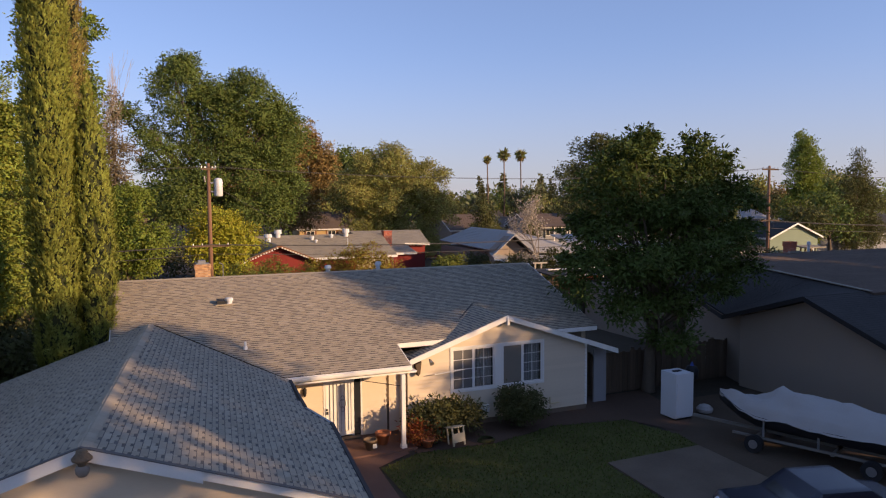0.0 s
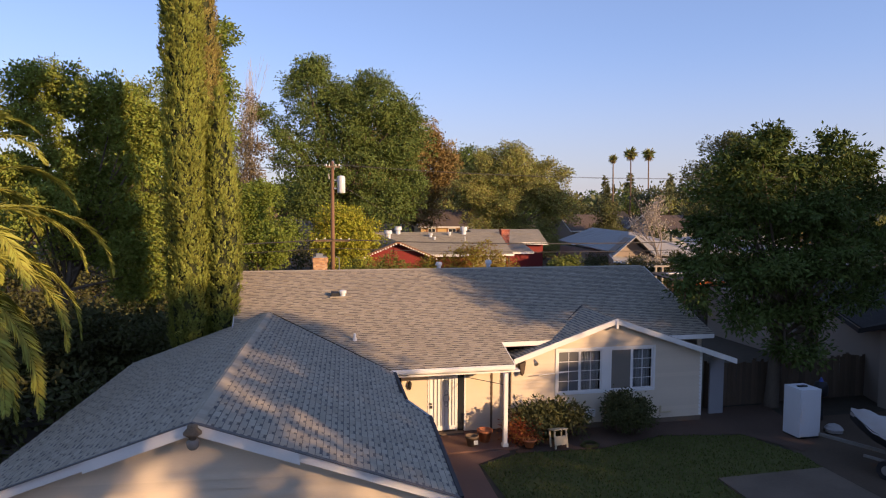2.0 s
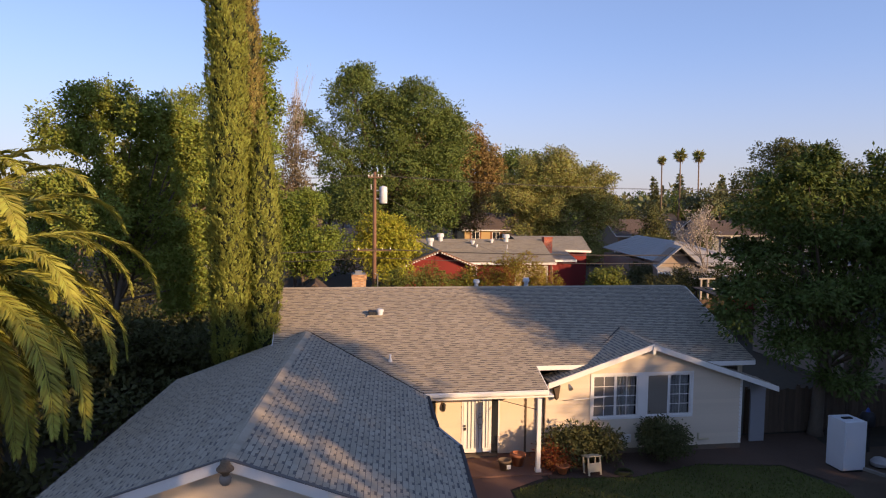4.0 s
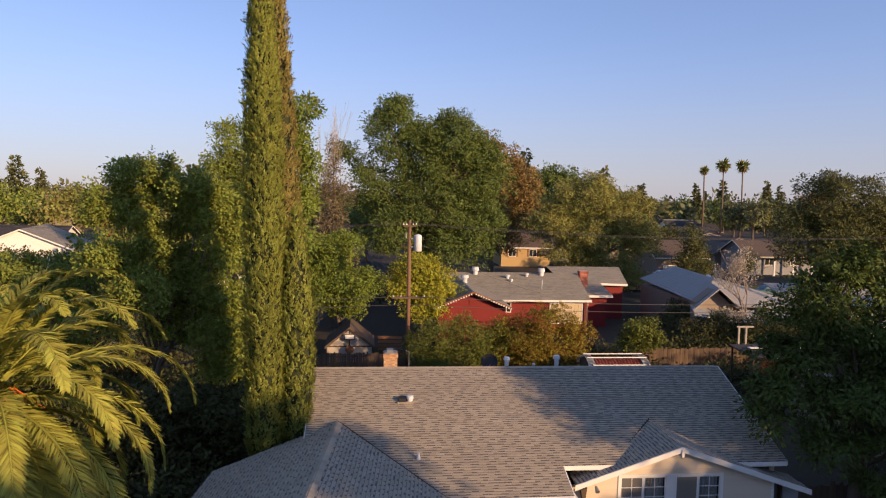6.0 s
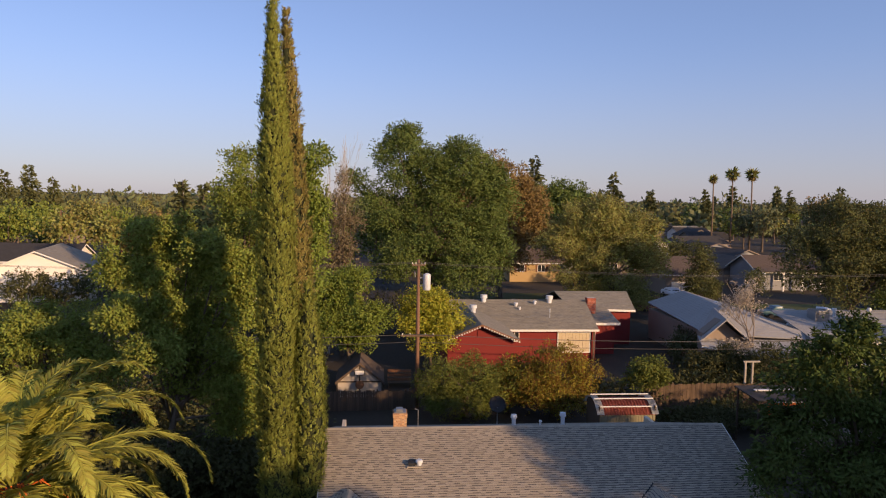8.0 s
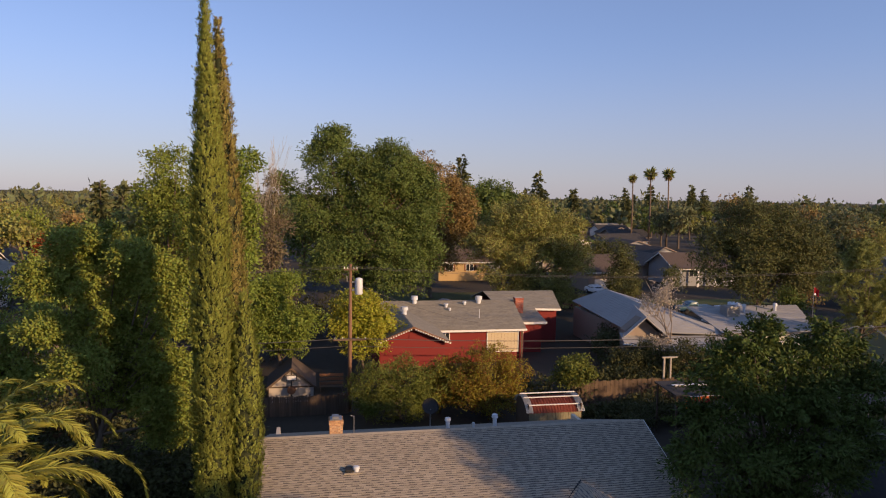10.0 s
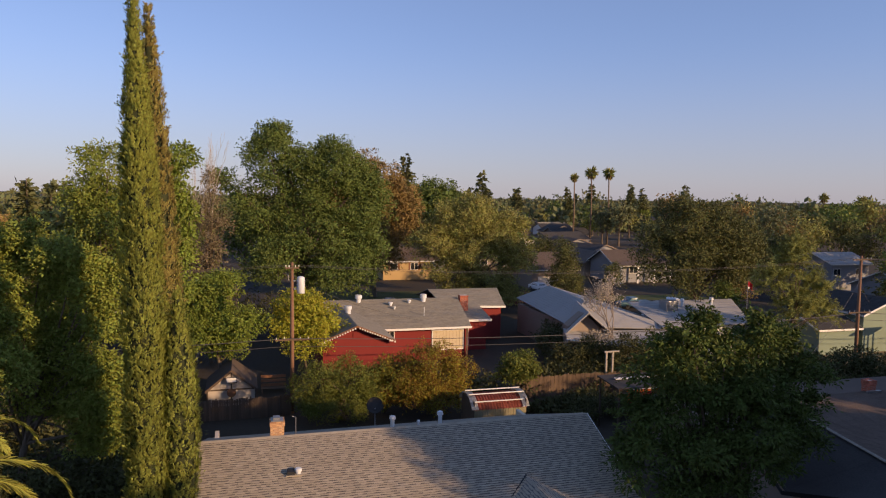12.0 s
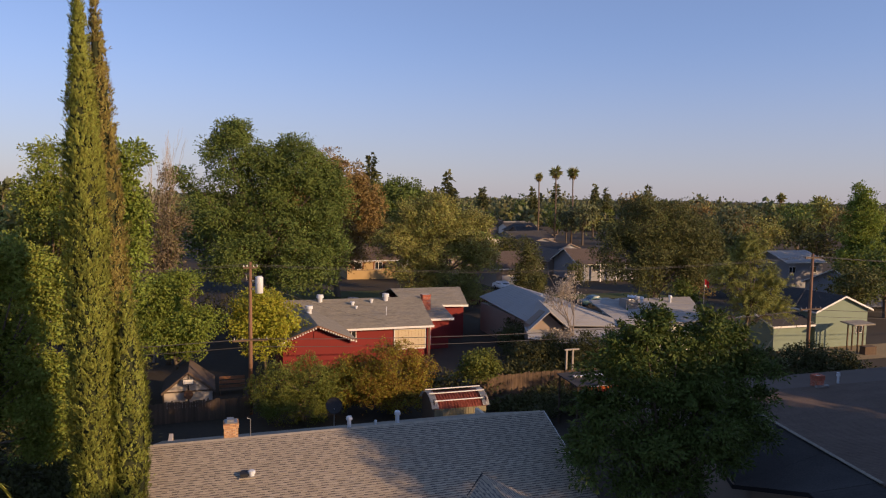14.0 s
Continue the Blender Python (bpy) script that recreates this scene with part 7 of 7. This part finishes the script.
L("hedge_tree", "dark evergreen thicket beside the red house", (31, 62, G), [(-1, 2, 1.6, 2, 2.6, 1.4), (1, 6, 1.6, 2, 2.6, 1.4), (-2, -3, 1.2, 1.6, 2, 1.0)], 9000, (.22, .12), .6, M["leaf_bush"], .12, 81, low=-.7)

# bare pale trees
def bare_tree(x, y, label, first, r, seed, spread, foliage, lean=0.0, rise=(-.15, .5), bark=None):
    e = empty("bare_tree", label, "tree", pose(x, y, G))
    bark = bark or M["pale_bark"]
    bm = bmesh.new()
    rnd = random.Random(seed)
    tips = []
    def grow(p, d, l, r, depth):
        q = p + d * l
        mid = p.lerp(q, .5) + Vector((rnd.uniform(-.1, .1), rnd.uniform(-.1, .1), .05)) * l
        add_tube(bm, [p, mid, q], [r, r * .8, r * .6], 5 if depth < 3 else 4, False)
        if depth > 2:
            tips.append(q)
        if depth == 5:
            return
        for i in range(3 if depth < 3 else 2):
            nd = (d + Vector((rnd.uniform(-spread, spread), rnd.uniform(-spread, spread), rnd.uniform(*rise)))).normalized()
            grow(q, nd, l * rnd.uniform(.62, .85), r * .62, depth + 1)
    grow(Vector((0, 0, 0)), Vector((.02, 0, 1)), first, r, 0)
    if lean:
        add_tube(bm, [(0, 0, first), (-.6, 0, first + 2.2), (-1.7, 0, first + 4.6), (-2.9, 0, first + 6.6)], [r * .6, r * .45, r * .3, r * .08], 6)
        add_tube(bm, [(-.9, 0, first + 2.8), (-.5, -.2, first + 4.4), (-.6, -.3, first + 5.6)], [r * .35, r * .2, r * .06], 5)
    part("bough", bm, bark, e)
    if foliage:
        rng = np.random.default_rng(seed + 1)
        T = np.array([t[:] for t in tips])
        c = T[rng.integers(0, len(T), foliage)] + rng.normal(0, .2, (foliage, 3))
        link_mesh("dry_foliage", quad_mesh("dry_foliage", leaf_quads(c, rng.normal(size=c.shape), .2, .11, rng)), M["leaf_pale"], e)
bare_tree(34.2, 60.2, "half-bare tree with pale twigs and dry seed heads", 2.6, .13, 19, .95, 1500, 1.0, (.05, .7), M["twig"])
bare_tree(32.4, 60.2, "small half-bare tree with dry cream leaves", 1.1, .1, 21, .9, 1500, 0, (-.1, .5))
bare_tree(-4.5, 71, "tall bare tree with thin pale greyish twigs", 6.2, .13, 23, .3, 0, 0, (.2, .8), M["pale_bark"])

# fan palms on the horizon
def fan_palm(x, y, top, r, seed):
    e = empty("fan_palm", "very tall slim fan palm on the skyline", "palm", pose(x, y, G), "palms on the skyline")
    h = top - G - r
    part("trunk", tube([(0, 0, 0), (.2, 0, h * .5), (0, 0, h)], [.34, .25, .2], 8), M["palm_bark"], e, smooth=True)
    rng = np.random.default_rng(seed)
    n = 120
    d = unit(rng.normal(size=(n, 3)) + np.array([0, 0, .25]))
    q = leaf_quads(np.array([0, 0, h]) + d * r * .15, d - np.array([0, 0, .1]), r, r * .3, rng)
    link_mesh("crown", quad_mesh("crown", q), M["leaf_mid"], e)
    n = 160
    d = unit(np.column_stack([rng.normal(size=(n, 2)) * .5, -np.ones(n)]))
    link_mesh("dead_skirt", quad_mesh("dead_skirt", leaf_quads(np.tile([0, 0, h], (n, 1)) + d * r * .1, d, r * 1.0, r * .14, rng)), M["leaf_brown"], e)
fan_palm(113.7, 217, 26.4, 2.1, 1)
fan_palm(120.8, 218, 26.5, 2.1, 2)
fan_palm(108.3, 219, 24.2, 1.5, 3)
fan_palm(255, 262, 19.5, 2.2, 4)
fan_palm(270, 255, 18.5, 3.6, 5)


def conifer(x, y, top, r, seed):
    e = empty("conifer", "dark pointed conifer on the skyline", "tree", pose(x, y, G), "conifers on the skyline")
    h = top - G
    part("trunk", tube([(0, 0, 0), (0, 0, h * .95)], [.35, .05], 7), M["bark"], e)
    rng = np.random.default_rng(seed)
    whorls = 34
    branches = np.repeat(np.arange(whorls), 9)
    lift = 1 - .94 * np.sqrt((branches + rng.uniform(.05, .75, len(branches))) / whorls)
    th = rng.uniform(0, 6.283, len(branches))
    reach = r * (1 - lift) ** .8 * rng.uniform(.72, 1.1, len(branches)) + .15
    per = 9
    k = np.repeat(np.arange(len(branches)), per)
    f = rng.uniform(.08, 1, len(k)) ** 1.3
    out = np.column_stack([np.cos(th), np.sin(th)])[k]
    c = np.column_stack([out * (reach[k] * f)[:, None], lift[k] * h - .22 * reach[k] * f])
    ax = np.column_stack([out, np.full(len(k), -.15)]) + rng.normal(0, .45, (len(k), 3))
    link_mesh("crown", quad_mesh("crown", leaf_quads(c, ax, 1.8 * h / 30, .78 * h / 30, rng)), M["leaf_conifer"], e)
for i, v in enumerate(((107.5, 313, 29.5, 5.0), (-29.6, 112, 18.4, 2.2), (-27.0, 114, 17.2, 2.8), (65.4, 290, 35.0, 5.6), (-150, 300, 24, 5), (-142, 303, 27, 6), (-134, 306, 22, 4.5), (196, 330, 24, 4), (206, 335, 22, 4), (236, 340, 25, 5), (-215, 350, 31, 6), (-205, 345, 28, 5), (120, 300, 21, 3), (40, 230, 27, 3.2), (150, 310, 22, 3), (168, 320, 24, 3.4), (88, 270, 20, 2.6), (-108, 190, 20.5, 4.2), (-104, 188, 19.2, 4.6), (131, 330, 21, 3.4), (190, 320, 22, 3.6), (178, 300, 20, 3))):
    conifer(v[0], v[1], v[2], v[3] * 1.5, 90 + i)

# middle-distance trees, copied from a few patterns
patterns, near_patterns = [], []
for i, (lm, leaf) in enumerate((("leaf_mid", (.8, .5)), ("leaf_pecan", (.8, .5)), ("leaf_left", (.8, .5)), ("leaf_dark", (.8, .5)), ("leaf_brown", (.8, .5)), ("leaf_far", (.8, .5)))):
    rnd = random.Random(200 + i)
    bl = [(rnd.uniform(-2.2, 2.2), rnd.uniform(-2.2, 2.2), rnd.uniform(4.2, 8.5), rnd.uniform(2, 3.2), rnd.uniform(2, 3.2), rnd.uniform(1.8, 2.8)) for k in range(7)]
    patterns.append(tree("street_tree", ("dusty green", "dark green", "yellow-green", "dark olive", "bronze", "dull green")[i] + " rounded tree among the houses", (-700 - 30 * i, -60, G), bl, 950, leaf, 1.15, M[lm], .3, 210 + i, group="trees among the houses", limbs=1))
    near_patterns.append(tree("street_tree", ("dusty green", "dark green", "yellow-green", "dark olive", "bronze", "dull green")[i] + " rounded tree among the houses", (-700 - 30 * i, -90, G), bl, 3000, (.48, .28), 1.0, M[lm], .3, 220 + i, group="trees among the houses", limbs=1))
spots = [(-24, 74, 1.0, 2), (-74, 150, 1.3, 2), (-31, 117, 1.0, 2), (-62, 188, 1.2, 5), (-22, 84, 1.2, 0),  (-28, 118, 1.3, 0), (-18, 108, 1.2, 3), (-10, 122, 1.4, 1), 
         (150, 160, 1.35, 3), (175, 172, 1.4, 1), (162, 180, 1.4, 3), (128, 190, 1.3, 3), (210, 215, 1.5, 1), (230, 225, 1.5, 3), (-92, 165, 1.3, 2), (-58, 165, 1.2, 2), (-68, 172, 1.4, 0), (-80, 178, 1.5, 2), (84, 72, .9, 3), (92, 74, 1.0, 1), (60, 106, .5, 3), (-20, 92, 1.4, 0), (-16, 70, .9, 1), (-9, 66, .8, 2), (48, 128, 1.5, 1), (40, 133, 1.6, 1), (60, 133, .8, 3), (48.5, 97, .45, 3), (88, 128, 1.15, 0), (98, 140, 1.2, 0), (80, 100, 1.0, 4),
         (84, 96, 1.2, 3), (104, 120, 1.2, 4), (94, 112, 1.3, 5), (118, 128, 1.15, 0), (128, 120, 1.1, 3), (112, 92, 1.4, 1), (122, 96, 1.5, 0), (134, 100, 1.3, 2), (140, 112, 1.4, 3), (14, 132, 1.3, 3), (0, 138, 1.4, 1), (36, 112, .8, 0), (66, 84, .7, 4), (62, 80, .6, 1)]
for k, (x, y, s, p) in enumerate(spots):
    ob = copy_thing((near_patterns if y < (190 if x < 0 else 145) else patterns)[p], pose(x, y, G, 0, 0, k * 77 % 360) @ Matrix.Diagonal((s, s, s * (1 + .1 * math.sin(k)), 1)))
rnd = random.Random(77)
for k in range(165):
    y = rnd.uniform(150, 340)
    x = rnd.uniform(-.75, 1.15) * y
    if abs(x - (50 + (y - 104) * .49)) < (20 if y < 200 else 7):
        continue
    s = rnd.uniform(.75, 1.2) * (1.3 if rnd.random() < .15 else 1) if x > 20 else rnd.uniform(.7, 1.1)
    copy_thing(patterns[rnd.choice((0, 0, 1, 2, 3, 5, 5, 4))], pose(x, y, G, 0, 0, rnd.uniform(0, 360)) @ Matrix.Diagonal((s, s, s * rnd.uniform(.9, 1.25), 1)))
for o in patterns + near_patterns:
    for q in (*o.children_recursive, o):
        bpy.data.objects.remove(q)

# woods to the horizon
rng = np.random.default_rng(99)
n = 1900
d = 330 * np.exp(rng.uniform(0, 2.1, n))
a = rng.uniform(-.85, 1.05, n)
cx, cy = d * np.sin(a), d * np.cos(a)
rad = rng.uniform(4, 8, n)
hh = rng.uniform(7, 13, n) * np.where(rng.uniform(0, 1, n) < .13, 1.6, 1)
per = 44
k = np.repeat(np.arange(n), per)
dirs = unit(rng.normal(size=(n * per, 3)) + np.array([0, 0, .2]))
c = np.column_stack([cx[k], cy[k], G + hh[k] * .55]) + dirs * np.column_stack([rad[k], rad[k], hh[k] * .5]) * rng.uniform(.55, .95, (n * per, 1))
q = leaf_quads(c, dirs + rng.normal(0, .7, c.shape), 3.2, 2.3, rng)
tagged(link_mesh("far_woods", quad_mesh("far_woods", q), M["leaf_far"]), "far tree tops that reach to the horizon", "woods", kind="stuff")

# unseen trees added across the street to shade the front yard
TAN_EL = math.tan(SUN_EL)


def street_spot(s, u):
    """Plan axes across and along the sun's direction."""
    return s * .73 + u * .68, s * .68 - u * .73


def shade_tree(s, u, h, r, seed, leaves=2600, thick=(.14, .2), low=.45, masses=8, puff=.9, spread=1.15):
    x, y = street_spot(s, u)
    rnd = random.Random(seed)
    bl = [(rnd.uniform(-.6, .6) * r, rnd.uniform(-.6, .6) * r, h * rnd.uniform(low, .8), r * rnd.uniform(.5, .7), r * rnd.uniform(.5, .7), h * rnd.uniform(*thick)) for k in range(masses)]
    tree("street_tree", "unseen leafy tree added to shade the yard", (x, y, G), bl, leaves, (.85, .55), puff, M["leaf_left"], .35, seed, group="trees across the street", limbs=1, low=-.9, spread=spread)


def crown_tree(s, u, masses, seed, leaves, leaf=(.5, .32), puff=.55):
    """An unseen street tree whose crown is given as masses (across, height that its shadow keeps, radius, half height).
    """
    x, y = street_spot(s, u)
    bl = []
    for ms, mw, rs, rw in masses:
        mx, my = street_spot(ms, u)
        bl.append((mx - x, my - y, mw + u * TAN_EL - G, rs, rs, rw))
    tree("street_tree", "unseen leafy tree added to shade the yard", (x, y, G), bl, leaves, leaf, puff, M["leaf_left"], .3, seed, group="trees across the street", limbs=1, low=-1, spread=1.5)


crown_tree(7.0, 23, ((3.2, 6.4, 2.0, 2.4), (3.6, 9.3, 2.0, 1.3), (6.6, 9.3, 1.5, .9), (9.4, 9.4, 1.2, .6), (6.2, 7.2, 1.8, 1.5), (8.4, 7.3, 1.3, 1.0), (9.75, 7.2, 1.05, 1.05), (10.15, 5.3, .65, 1.3), (6.4, 5.0, 1.0, 1.6), (3.5, 3.5, 2, 2)), 301, 7000)
crown_tree(15.5, 24, ((13.05, 6.2, 1.1, 1.15), (15.75, 6.7, 1.2, 1.6), (17.3, 7.3, 1.1, 1.5), (13.2, 4.5, 1.35, 1.2), (11.8, 9.4, 1.1, .55), (13.9, 9.5, 1.1, .55), (16.0, 9.5, 1.0, .6), (15.6, 8.4, .95, .75), (17.4, 8.6, .95, .7), (17.2, 5.4, 1.25, 1.2), (15.2, 4.0, 1.5, 1.5), (17.2, 3.4, 1.3, 1.5)), 302, 7600)
crown_tree(27.0, 26, ((25.6, 3.7, 1.2, 1.3), (27.3, 3.9, 1.4, 1.4), (29.2, 4.4, 1.6, 1.5), (25.2, 2.0, 1.6, 1.2), (28, 2.0, 2.0, 1.5), (31.5, 4.5, 1.8, 2.0)), 303, 4600)
crown_tree(30.0, 24, ((26.4, 7.0, 1.35, .75), (27.6, 8.2, 1.35, .9), (28.8, 9.3, 1.5, .95), (29.4, 7.2, 1.7, 1.4), (31.6, 8.0, 1.7, 1.7), (33.8, 8.0, 1.7, 1.7), (32.4, 6.0, 2, 1.8), (36.0, 7.6, 1.8, 1.8), (35.2, 5.2, 2, 2)), 304, 9000)
crown_tree(28.5, 30, ((26.2, 3.2, 1.4, 1.7), (28.5, 3.4, 1.6, 1.8), (31, 3.2, 1.8, 1.8), (34, 3.5, 1.8, 2), (37, 3.5, 2, 2.2)), 305, 5200)
crown_tree(18.0, 28, ((13.5, 1.5, 2, 1.4), (16.5, 1.5, 2, 1.5), (19.5, 1.3, 2, 1.5), (22.3, 1.2, 1.8, 1.4)), 306, 3000)
for i, (s, n) in enumerate(((0, 2600), (4.5, 2000), (8.5, 2000), (12.5, 2000), (16, 2600), (20, 2600), (23.5, 2600))):
    shade_tree(s, 27 + 2 * (i % 2), 10.2, 3.4, 310 + i, n, (.2, .28), .25)
for i, (s, h, r) in enumerate(((40, 15.5, 4.2), (46, 13.0, 4.8), (53, 12.5, 4.8), (60, 11.5, 4.6), (66, 12, 5.5))):
    shade_tree(s, 24 + 2 * (i % 2), h, r, 320 + i, 3800)
    shade_tree(s + 2, 27, 8, r, 340 + i, 2600, (.2, .28), .25)
shade_tree(31, 29, 10.5, 4.0, 346, 2800, (.2, .28), .25)
shade_tree(36, 29, 10.5, 4.0, 347, 2800, (.2, .28), .25)
